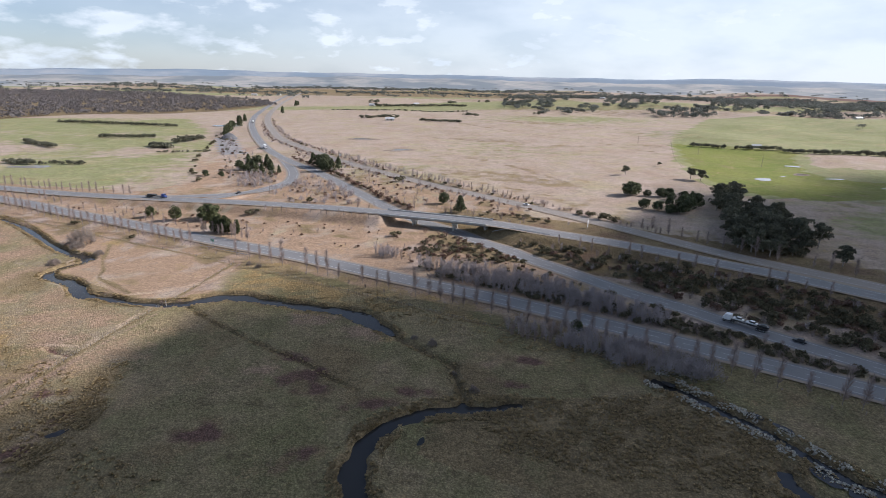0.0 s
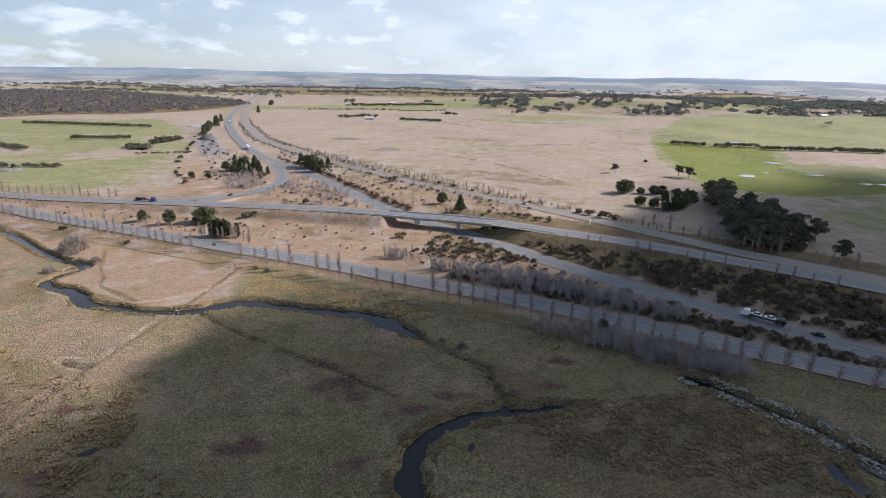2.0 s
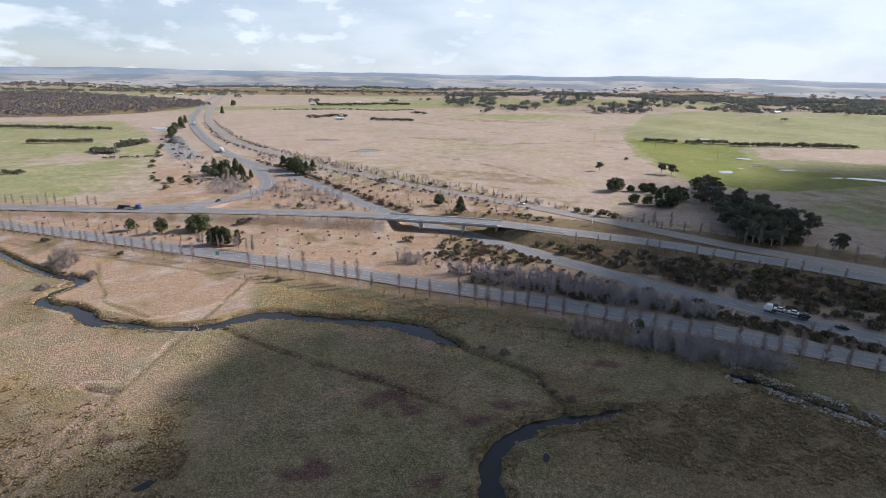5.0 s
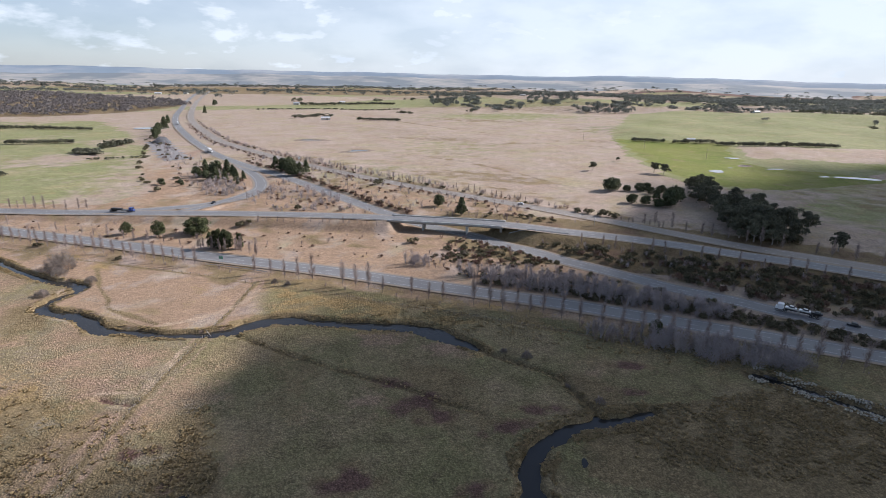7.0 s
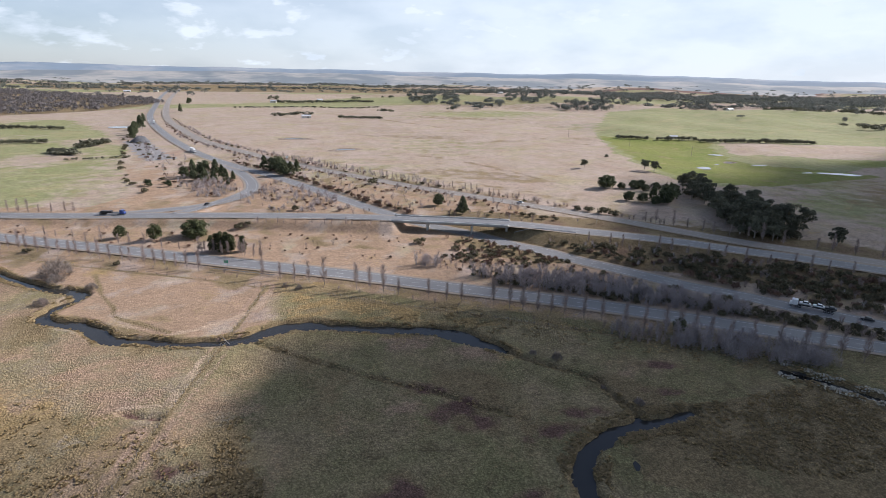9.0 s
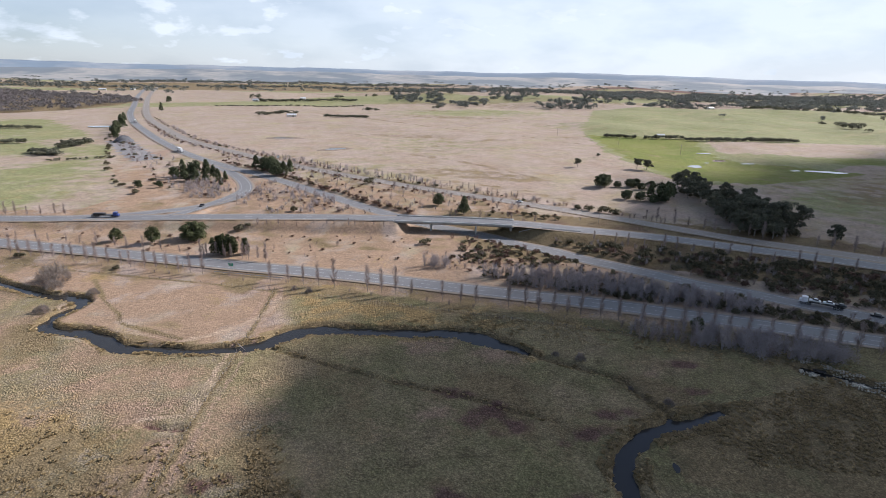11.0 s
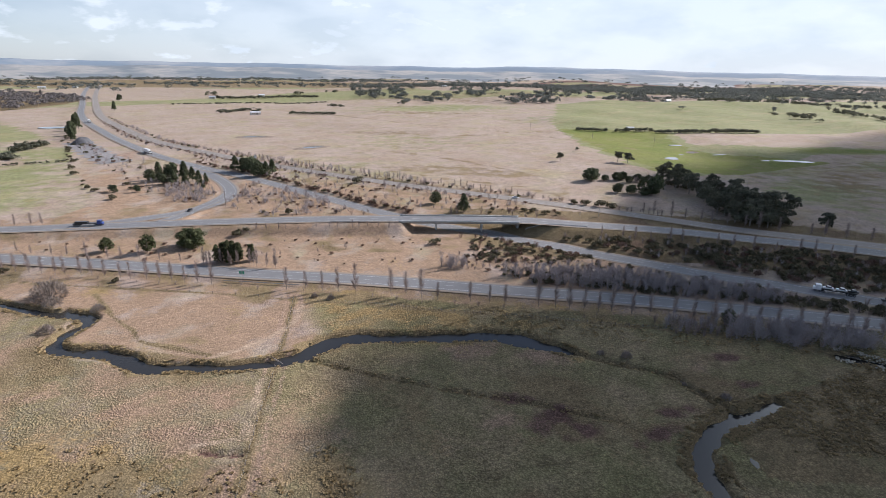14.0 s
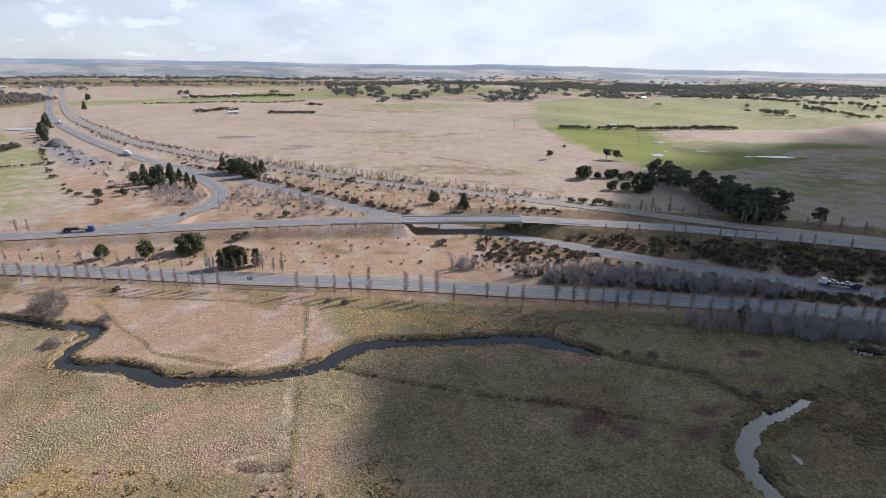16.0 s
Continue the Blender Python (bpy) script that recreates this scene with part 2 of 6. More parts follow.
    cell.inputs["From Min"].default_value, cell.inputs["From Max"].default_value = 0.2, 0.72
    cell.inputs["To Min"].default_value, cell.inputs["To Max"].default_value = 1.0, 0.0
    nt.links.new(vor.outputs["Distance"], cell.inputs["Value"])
    rough = nt.nodes.new("ShaderNodeMath")
    rough.operation = "MULTIPLY_ADD"
    nt.links.new(fine, rough.inputs[0])
    rough.inputs[1].default_value = 0.9
    nt.links.new(cell.outputs["Result"], rough.inputs[2])
    wet = nt.nodes.new("ShaderNodeMath")
    wet.operation = "MAXIMUM"
    nt.links.new(sep2.outputs["Green"], wet.inputs[0])
    nt.links.new(sep.outputs["Green"], wet.inputs[1])
    amount = nt.nodes.new("ShaderNodeMapRange")
    amount.inputs["To Min"].default_value, amount.inputs["To Max"].default_value = 0.2, 1.0
    nt.links.new(wet.outputs[0], amount.inputs["Value"])
    bm_ = add(nt, "ShaderNodeBump", Distance=0.27)
    nt.links.new(rough.outputs[0], bm_.inputs["Height"])
    vary = nt.nodes.new("ShaderNodeMath")
    vary.operation = "MULTIPLY"
    nt.links.new(amount.outputs["Result"], vary.inputs[0])
    nt.links.new(noise_fac(nt, 0.06, 0.25, 0.62, 5, 0.6), vary.inputs[1])
    nt.links.new(vary.outputs[0], bm_.inputs["Strength"])
    nt.links.new(bm_.outputs["Normal"], b.inputs["Normal"])
    tuft_shade = nt.nodes.new("ShaderNodeMapRange")
    tuft_shade.inputs["To Min"].default_value, tuft_shade.inputs["To Max"].default_value = 0.68, 1.16
    nt.links.new(cell.outputs["Result"], tuft_shade.inputs["Value"])
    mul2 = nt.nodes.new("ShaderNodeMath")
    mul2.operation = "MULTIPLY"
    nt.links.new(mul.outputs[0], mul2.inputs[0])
    nt.links.new(tuft_shade.outputs["Result"], mul2.inputs[1])
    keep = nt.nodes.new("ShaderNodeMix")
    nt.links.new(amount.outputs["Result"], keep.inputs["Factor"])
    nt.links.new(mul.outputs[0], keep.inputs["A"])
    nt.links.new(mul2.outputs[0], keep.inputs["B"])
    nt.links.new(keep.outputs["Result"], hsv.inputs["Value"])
    return m


STRAW_A, STRAW_B, STRAW_C = (0.362, 0.282, 0.228), (0.402, 0.314, 0.262), (0.328, 0.264, 0.2)
GREEN_A, GREEN_B = (0.262, 0.25, 0.133), (0.22, 0.226, 0.108)
LUSH_A, LUSH_B = (0.135, 0.168, 0.034), (0.205, 0.21, 0.055)
RANK_A, RANK_B = (0.18, 0.134, 0.074), (0.252, 0.188, 0.102)
EARTH_A, EARTH_B = (0.36, 0.255, 0.19), (0.29, 0.20, 0.145)
MEADOW_A, MEADOW_B = (0.232, 0.186, 0.1), (0.292, 0.228, 0.128)
ROSY_A, ROSY_B = (0.285, 0.198, 0.13), (0.345, 0.236, 0.16)
GOLD_A, GOLD_B = (0.23, 0.165, 0.075), (0.36, 0.25, 0.115)
MOWN_A, MOWN_B = (0.40, 0.30, 0.21), (0.45, 0.34, 0.24)
PLOUGH_A, PLOUGH_B = (0.128, 0.072, 0.055), (0.165, 0.102, 0.08)


def road_material(name, a, b_):
    m, nt, b = nodes_of(name)
    f = noise_fac(nt, 0.15, 0.3, 0.7, 6, 0.6)
    g = noise_fac(nt, 6.0, 0.3, 0.7, 3)
    c = mix_rgb(nt, a, b_, f)
    c = mix_rgb(nt, c, tuple(v * 0.8 for v in a), g)
    nt.links.new(c, b.inputs["Base Color"])
    b.inputs["Roughness"].default_value = 0.72
    b.inputs["Specular IOR Level"].default_value = 0.25
    bump(nt, b, g, 0.3, 0.01)
    return m


def water_material():
    m, nt, b = nodes_of("creek_water")
    b.inputs["Base Color"].default_value = (0.03, 0.029, 0.027, 1)
    b.inputs["Roughness"].default_value = 0.06
    b.inputs["IOR"].default_value = 1.33
    bump(nt, b, noise_fac(nt, 0.9, 0.3, 0.7, 3), 0.12, 0.05)
    return m


M_GROUND = ground_material()
M_ROAD = road_material("asphalt_grey", (0.185, 0.184, 0.184), (0.235, 0.232, 0.23))
M_ROAD_PALE = road_material("asphalt_pale", (0.25, 0.22, 0.19), (0.29, 0.255, 0.222))
M_VERGE = road_material("gravel_verge", (0.27, 0.215, 0.165), (0.34, 0.275, 0.21))
M_LINE = plain("white_road_paint", (0.34, 0.34, 0.33), (0.62, 0.62, 0.60), 0.9, 0.6)
M_WATER = water_material()
M_CONC = plain("weathered_concrete", (0.42, 0.41, 0.385), (0.52, 0.51, 0.48), 0.6, 0.85, relief=0.01)
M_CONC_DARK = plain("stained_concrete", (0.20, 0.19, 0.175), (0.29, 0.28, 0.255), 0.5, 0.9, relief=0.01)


# ---- lie of the land ----
def spline(ctrl, step):
    """Smooth line through a few corner points (Catmull-Rom), resampled evenly."""
    p = np.array(ctrl, float)
    p = np.vstack([2 * p[0] - p[1], p, 2 * p[-1] - p[-2]])
    out = []
    for i in range(1, len(p) - 2):
        n = max(2, int(np.linalg.norm(p[i + 1] - p[i]) / step * 2))
        t = np.linspace(0, 1, n, endpoint=False)[:, None]
        out.append(0.5 * ((2 * p[i]) + (p[i + 1] - p[i - 1]) * t + (2 * p[i - 1] - 5 * p[i] + 4 * p[i + 1] - p[i + 2]) * t ** 2
                          + (3 * p[i] - p[i - 1] - 3 * p[i + 1] + p[i + 2]) * t ** 3))
    out = np.vstack(out + [p[-2:-1]])
    s = np.concatenate([[0], np.cumsum(np.linalg.norm(np.diff(out[:, :2], axis=0), axis=1))])
    q = np.linspace(0, s[-1], max(3, int(s[-1] / step)))
    return np.column_stack([np.interp(q, s, out[:, k]) for k in range(out.shape[1])])


def smooth(a, b, x):
    t = np.clip((np.asarray(x, float) - a) / (b - a), 0, 1)
    return t * t * (3 - 2 * t)


def waves(x, y, size, seed):
    """Cheap rolling unevenness, -1 to 1, of a given wavelength."""
    r = np.random.RandomState(seed)
    v = 0
    for _ in range(6):
        a, k, ph = r.uniform(0, 2 * np.pi), 2 * np.pi / (size * r.uniform(0.6, 1.7)), r.uniform(0, 6.28)
        v = v + np.sin(k * (x * np.cos(a) + y * np.sin(a)) + ph)
    return v / 4


def inland(x, y):
    """Metres north of the old road's line."""
    return (x + 20) * 0.47 + (y - 232) * 0.883


def base_height(x, y):
    d = inland(x, y)
    z = np.interp(d, [-12, 12, 60, 150, 250, 400, 550, 800, 1300, 2000, 2700], [0, 1.0, 1.7, 2.2, 3.3, 4.6, 5.5, 7.5, 6, 4, 2])
    z = z + waves(x, y, 240, 3) * 1.3 * smooth(250, 600, d) + waves(x, y, 700, 4) * 4.0 * smooth(600, 1400, d)
    z = z + 17 * np.exp(-(((x - 620) / 620) ** 2 + ((y - 1800) / 420) ** 2))
    z = z + 13 * np.exp(-(((x - 880) / 330) ** 2 + ((y - 1060) / 170) ** 2))
    z = z + waves(x, y, 330, 12) * 5.0 * smooth(270, 420, x) * smooth(500, 640, y) * (1 - smooth(1500, 2000, y))
    r = np.hypot(x, y)
    z = z + waves(x, y, 900, 8) * 7 * smooth(2000, 3600, r) + 30 * smooth(2800, 4300, r)
    z = z + waves(x, y, 26, 5) * 0.10 + waves(x, y, 9, 6) * 0.06
    return z


ROAD_OLD = [(-640, 523, 2.0), (-312, 379, 1.4), (-248, 347, 1.3), (-182, 315, 1.3), (-121, 284, 1.3), (-67, 258, 1.3), (-20, 232, 1.3), (23, 209, 1.3),
            (59, 187, 1.3), (92, 166, 1.3), (131, 140, 1.3), (190, 98, 1.3), (330, -10, 1.3)]
ROAD_OVER = [(-700, 520, 2.6), (-335, 410, 2.7), (-256, 386, 3.5), (-184, 370, 4.7), (-128, 357, 6.0), (-67, 341, 7.0), (-33, 330, 7.25), (26, 310, 7.15),
             (58, 294, 6.4), (86, 282, 5.3), (112, 268, 4.4), (138, 250, 3.6), (160, 235, 3.2), (187, 211, 3.0), (240, 160, 3.0), (360, 45, 3.0)]
ROAD_UNDER = [(-660, 2520, 7), (-582, 2120, 7), (-521, 1810, 7), (-460, 1525, 7), (-415, 1326, 7), (-374, 1130, 7), (-327, 963, 6.4), (-277, 821, 5.4), (-235, 716, 4.6),
              (-194, 626, 3.8), (-150, 552, 3.0), (-126, 520, 2.6), (-104, 485, 2.2), (-84, 451, 1.9), (-59, 407, 1.5), (-38, 371, 1.2), (-13, 334, 1.0), (8, 312, 0.9),
              (24, 289, 0.9), (36, 276, 1.0), (46, 261, 1.0), (63, 240, 1.1), (81, 217, 1.2), (97, 202, 1.3), (110, 187, 1.3), (142, 154, 1.4), (200, 95, 1.4), (300, -5, 1.4)]
ROAD_NORTH = [(-620, 2520, 7), (-550, 2120, 7), (-487, 1780, 7), (-417, 1440, 7), (-350, 1140, 7), (-309, 995, 6.5), (-266, 870, 5.7), (-213, 739, 4.8), (-151, 637, 3.9),
              (-108, 572, 3.3), (-73, 526, 3.0), (-41, 486, 2.8), (-6, 445, 2.6), (28, 409, 2.5), (56, 379, 2.5), (84, 348, 2.5), (109, 318, 2.6), (130, 291, 2.7),
              (152, 264, 2.8), (172, 244, 3.0), (196, 221, 3.0), (249, 170, 3.0), (369, 56, 3.0)]
ROAD_LOOP = [(-172, 589, 3.4), (-153, 543, 2.9), (-139, 508, 2.5), (-131, 480, 2.2), (-128, 455, 2.1), (-131, 432, 2.1), (-141, 413, 2.3), (-155, 397, 3.0), (-172, 385, 4.1),
             (-195, 377, 4.5), (-222, 379, 4.0)]
ROAD_ARM = [(-129, 452, 2.1), (-133, 438, 2.1), (-139, 423, 2.2), (-146, 408, 2.6), (-152, 391, 3.6), (-157, 378, 4.7), (-163, 369, 5.25)]
BRIDGE_FROM, BRIDGE_TO = (-34, 330.5), (27, 309.8)

CREEK = [(-300, 345), (-255, 318), (-221, 290), (-205, 276), (-193, 267), (-183, 262), (-175, 257), (-173.5, 251), (-178, 244), (-180, 236), (-176, 230), (-165, 225.5),
         (-158, 221), (-152, 213), (-145, 209), (-138, 208), (-129, 204), (-116, 202), (-105, 203), (-98, 206), (-92, 210), (-83, 210), (-63, 204), (-50, 200.5),
         (-40, 198), (-31, 193), (-24, 185.5), (-17, 177.5)]
OXBOW = [(24, 134.5), (19, 133.3), (10, 132.3), (1, 131.5), (-7, 128.5), (-13, 124.5), (-18, 118), (-20, 111), (-20, 104), (-18, 97), (-13, 88), (-4, 78), (3, 64), (2, 45)]
DITCH = [(-17, 177), (-8, 167.5), (0, 160.5), (5, 154.5), (5, 148), (7, 139), (7, 133)]
DRAIN = [(66, 149), (71.5, 143.2), (76, 137.8), (81, 131), (86, 125), (90, 118), (93, 112), (98, 104), (108, 92)]
RUNNEL = [(-100, 199), (-85, 185.5), (-71, 175), (-58, 165.5), (-46, 158), (-36, 149), (-24, 141)]
SCAR = [(-131, 163.5), (-126, 160.5), (-120.5, 159)]
SEEP = [(83, 108), (82, 103), (84, 98)]


def near(x, y, line, reach):
    """Distance to a sampled line and the index of its nearest sample, for points within reach; else far."""
    dist, idx = np.full(x.shape, 1e6), np.zeros(x.shape, int)
    lo, hi = line[:, :2].min(0) - reach, line[:, :2].max(0) + reach
    pick = np.nonzero((x > lo[0]) & (x < hi[0]) & (y > lo[1]) & (y < hi[1]))[0]
    for part_ in np.array_split(pick, max(1, len(pick) // 6000)):
        if not len(part_):
            continue
        sx, sy = x[part_], y[part_]
        mid = (line[:, 0] > sx.min() - reach) & (line[:, 0] < sx.max() + reach) & (line[:, 1] > sy.min() - reach) & (line[:, 1] < sy.max() + reach)
        if not mid.any():
            continue
        sub = np.nonzero(mid)[0]
        d2 = (sx[:, None] - line[sub, 0]) ** 2 + (sy[:, None] - line[sub, 1]) ** 2
        k = d2.argmin(1)
        dist[part_], idx[part_] = np.sqrt(d2[np.arange(len(part_)), k]), sub[k]
    return dist, idx


def with_base(line, past):
    """Road levels: as given near by, on the lie of the land past a distance north."""
    b = base_height(line[:, 0], line[:, 1]) + 0.7
    w = smooth(past, past + 250, line[:, 1])
    line[:, 2] = line[:, 2] * (1 - w) + b * w
    return line


L_OLD, L_OVER = spline(ROAD_OLD, 2.0), spline(ROAD_OVER, 2.0)
L_UNDER, L_NORTH, L_LOOP = with_base(spline(ROAD_UNDER, 2.5), 560), with_base(spline(ROAD_NORTH, 2.5), 560), spline(ROAD_LOOP, 2.0)
L_ARM = spline(ROAD_ARM, 2.0)
L_CREEK, L_OXBOW, L_DITCH, L_DRAIN, L_SEEP, L_RUNNEL, L_SCAR = (spline([(*p, 0) for p in c], 0.8) for c in (CREEK, OXBOW, DITCH, DRAIN, SEEP, RUNNEL, SCAR))
W_OLD, W_OVER, W_UNDER, W_NORTH, W_LOOP, W_ARM = 5.3, 5.6, 5.0, 5.0, 4.7, 3.6
BR_A, BR_B = np.array(BRIDGE_FROM, float), np.array(BRIDGE_TO, float)
BR_DIR = (BR_B - BR_A) / np.linalg.norm(BR_B - BR_A)
BR_LEN = float(np.linalg.norm(BR_B - BR_A))


def land(x, y):
    """The ground's height, and distances to roads and creeks, for arrays of places."""
    x, y = np.asarray(x, float), np.asarray(y, float)
    z = base_height(x, y)
    info = {}
    for name, line, half in (("old", L_OLD, W_OLD), ("north", L_NORTH, W_NORTH), ("arm", L_ARM, W_ARM), ("loop", L_LOOP, W_LOOP), ("over", L_OVER, W_OVER), ("under", L_UNDER, W_UNDER)):
        d, k = near(x, y, line, 45)
        zr = line[k, 2] - 0.28
        reach = half + 2.0 + 2.1 * np.abs(zr - z)
        w = 1 - smooth(half + 1.6, np.maximum(reach, half + 4.5), d)
        if name == "over":
            along = (x - BR_A[0]) * BR_DIR[0] + (y - BR_A[1]) * BR_DIR[1]
            gap = smooth(-1.0, 7.0, along) * (1 - smooth(BR_LEN - 7.0, BR_LEN + 1.0, along))
            w = w * (1 - gap)
        z = z * (1 - w) + zr * w
        info[name] = d
    for name, line, half, deep in (("creek", L_CREEK, 2.3, 2.3), ("oxbow", L_OXBOW, 2.5, 2.2), ("ditch", L_DITCH, 0.8, 1.1), ("runnel", L_RUNNEL, 0.5, 0.7), ("scar", L_SCAR, 0.55, 0.8), ("drain", L_DRAIN, 1.4, 1.35), ("seep", L_SEEP, 1.5, 1.3)):
        d, k = near(x, y, line, 22)
        d = d + waves(x, y, 6.5, 71) * 0.55 + waves(x, y, 2.8, 72) * 0.25
        width = half * (1 + 0.2 * np.sin(k * 0.075 + 1) + 0.12 * np.sin(k * 0.37)) * np.where((name == "creek") & (k < 175), 0.65, 1.0)
        if name == "oxbow":
            width = width * (0.4 + 0.6 * smooth(4, 46, k))
        if name == "creek":
            width = width * (0.55 + 0.45 * smooth(0, 24, len(line) - k)) * np.where(line[k, 0] > -104, 1.28, 1.0)
        cut = 1 - smooth(width * 0.55, width * 1.35 + 0.6, d)
        z = z - deep * cut + 0.22 * np.exp(-((d - width * 1.7 - 0.8) / 1.4) ** 2)
        info[name] = d - width
    return z, info


def land_z(x, y):
    return float(land(np.array([x]), np.array([y]))[0][0])


# ---- mesh helpers ----
def mesh_from(name, verts, faces, material, smooth_shade=False):
    me = bpy.data.meshes.new(name)
    v = np.asarray(verts, np.float32).reshape(-1, 3)
    if isinstance(faces, np.ndarray):
        corners, sizes = faces.ravel(), np.full(len(faces), faces.shape[1])
    else:
        corners, sizes = np.fromiter(itertools.chain.from_iterable(faces), np.int64), np.array([len(f) for f in faces])
    me.vertices.add(len(v))
    me.vertices.foreach_set("co", v.ravel())
    me.loops.add(len(corners))
    me.loops.foreach_set("vertex_index", corners.astype(np.int32))
    me.polygons.add(len(sizes))
    me.polygons.foreach_set("loop_start", (np.cumsum(sizes) - sizes).astype(np.int32))
    me.update(calc_edges=True)
    me.materials.append(material)
    if smooth_shade:
        me.polygons.foreach_set("use_smooth", [True] * len(me.polygons))
    me.update()
    return me


def part(name, data, material=None, parent=None, label=""):
    """One mesh object under a thing or part. data: a bmesh (is freed) or a mesh."""
    if isinstance(data, bmesh.types.BMesh):
        me = bpy.data.meshes.new(name)
        data.to_mesh(me)
        data.free()
        if material:
            me.materials.append(material)
        data = me
    ob = new(name, data)
    if parent is not None:
        ob.parent = parent
    if label:
        ob["label"] = label
    return ob


def box(bm, centre, size, turn=0.0, bevel=0.0):
    """A box of size (x, y, z) round a centre, turned about z by degrees, its edges rounded a little."""
    r = bmesh.ops.create_cube(bm, size=1.0, matrix=pose(*centre, 0, 0, turn) @ Matrix.Diagonal((*size, 1)))
    if bevel:
        edges = list({e for v in r["verts"] for e in v.link_edges})
        bmesh.ops.bevel(bm, geom=edges, offset=bevel, segments=1, affect="EDGES")


def tube(bm, a, b, r0, r1, sides=6):
    a, b = Vector(a), Vector(b)
    m = Matrix.Translation((a + b) / 2) @ (b - a).to_track_quat("Z", "Y").to_matrix().to_4x4()
    bmesh.ops.create_cone(bm, cap_ends=True, segments=sides, radius1=r0, radius2=r1, depth=(b - a).length, matrix=m)


def normals2d(line):
    t = np.gradient(line[:, :2], axis=0)
    t /= np.linalg.norm(t, axis=1)[:, None] + 1e-9
    return np.column_stack([-t[:, 1], t[:, 0]])


def ribbon(name, line, a, b, up, material, drop_b=0.0):
    """A strip along a line from a to b metres to its left, up metres above it."""
    n = normals2d(line)
    left = np.column_stack([line[:, :2] + n * a, line[:, 2] + up])
    right = np.column_stack([line[:, :2] + n * b, line[:, 2] + up - drop_b])
    verts = np.empty((2 * len(line), 3))
    verts[0::2], verts[1::2] = left, right
    faces = [(2 * i, 2 * i + 1, 2 * i + 3, 2 * i + 2) for i in range(len(line) - 1)]
    return mesh_from(name, verts, faces, material)


def dashes(name, line, offset, half, up, dash, gap, material):
    n = normals2d(line)
    s = np.concatenate([[0], np.cumsum(np.linalg.norm(np.diff(line[:, :2], axis=0), axis=1))])
    verts, faces = [], []
    for s0 in np.arange(3, s[-1] - dash, dash + gap):
        q = np.array([s0, s0 + dash])
        c = np.column_stack([np.interp(q, s, line[:, k]) for k in range(3)])
        nn = np.column_stack([np.interp(q, s, n[:, k]) for k in range(2)])
        k0 = len(verts)
        for i in range(2):
            for h in (offset - half, offset + half):
                verts.append((c[i, 0] + nn[i, 0] * h, c[i, 1] + nn[i, 1] * h, c[i, 2] + up))
        faces.append((k0 + 1, k0, k0 + 2, k0 + 3))
    return mesh_from(name, verts, faces, material)


def inside(x, y, poly):
    """1 inside a polygon."""
    p = np.array(poly, float)
    hit = np.zeros(x.shape, bool)
    for (x0, y0), (x1, y1) in zip(p, np.roll(p, -1, 0)):
        if y0 == y1:
            continue
        hit ^= ((y0 > y) != (y1 > y)) & (x < (x1 - x0) * (y - y0) / (y1 - y0) + x0)
    return hit.astype(float)


def blob(x, y, cx, cy, rx, ry, turn=0.0):
    c, s = math.cos(radians(turn)), math.sin(radians(turn))
    u, v = (x - cx) * c + (y - cy) * s, -(x - cx) * s + (y - cy) * c
    return np.exp(-((u / rx) ** 2 + (v / ry) ** 2))


# ---- the ground ----
def spread(lo, hi, step, out_lo, out_hi, grow=1.09):
    """Even steps from lo to hi, ever longer ones outside."""
    a = list(np.arange(lo, hi + 1e-6, step))
    for side in (-1, 1):
        d, p = step, (lo if side < 0 else hi)
        while (p > out_lo if side < 0 else p < out_hi):
            d *= grow
            d = min(d, 12 if -700 < p < 1250 else 60)
            p += side * d
            a.insert(0, p) if side < 0 else a.append(p)
    return np.array(a)


RIGHT_GREEN = [(566, 1180), (318, 767), (251, 584), (222, 440), (250, 405), (330, 415), (480, 470), (620, 520), (1100, 560), (1900, 700), (1800, 1180)]
LUSH_FIELD = [(312, 742), (420, 655), (366, 560), (350, 500), (390, 470), (430, 420), (285, 396), (228, 434), (262, 583)]
STRAW_STRIP = [(425, 640), (560, 618), (1100, 600), (900, 470), (520, 500), (385, 560)]
LEFT_GREEN = [(-900, 1010), (-470, 1040), (-330, 800), (-285, 700), (-250, 560), (-205, 450), (-225, 408), (-330, 428), (-900, 590)]
RED_SOIL = [(-42, 148, 11, 6, 25), (-37, 141, 9, 4, 10), (-7, 140, 9, 3.5, -10), (-20, 133.5, 10, 3.5, 10), (-35, 111, 7, 4.5, 30), (21, 145, 8, 3, -15), (-49, 160, 9, 3, -20), (31, 158, 12, 3, -25), (-62, 119, 8, 5, 0),
            (-100.5, 125, 5, 3.2, 40), (-104, 110, 6, 4, 30), (-112, 137, 6, 4, 0), (-130, 171, 15, 12, 60), (70, 292, 26, 6, -32)]


WOOD = [(-1500, 1060), (-790, 985), (-715, 1105), (-610, 1125), (-520, 1200), (-445, 1330), (-440, 1500), (-540, 1690), (-1050, 2150), (-1900, 2300)]
FAR_BUSH = [(900, 1500), (1300, 1290), (2200, 1080), (3400, 1000), (4600, 1500), (4600, 2600), (2600, 3300), (1000, 2700), (500, 2000)]
BEND = [(-172, 264), (-160, 275), (-133, 267), (-105, 247), (-108, 228), (-123, 216), (-142, 219), (-158, 238), (-169, 250)]
ROSY = [(-150, 188, 15, 10), (-127, 180, 11, 17), (-138, 170, 14, 9), (-126, 153, 9, 7), (-176, 205, 12, 7), (-150, 250, 16, 14), (-46, 190, 16, 7), (-30, 178, 14, 8), (20, 158, 16, 6), (-60, 150, 12, 8)]
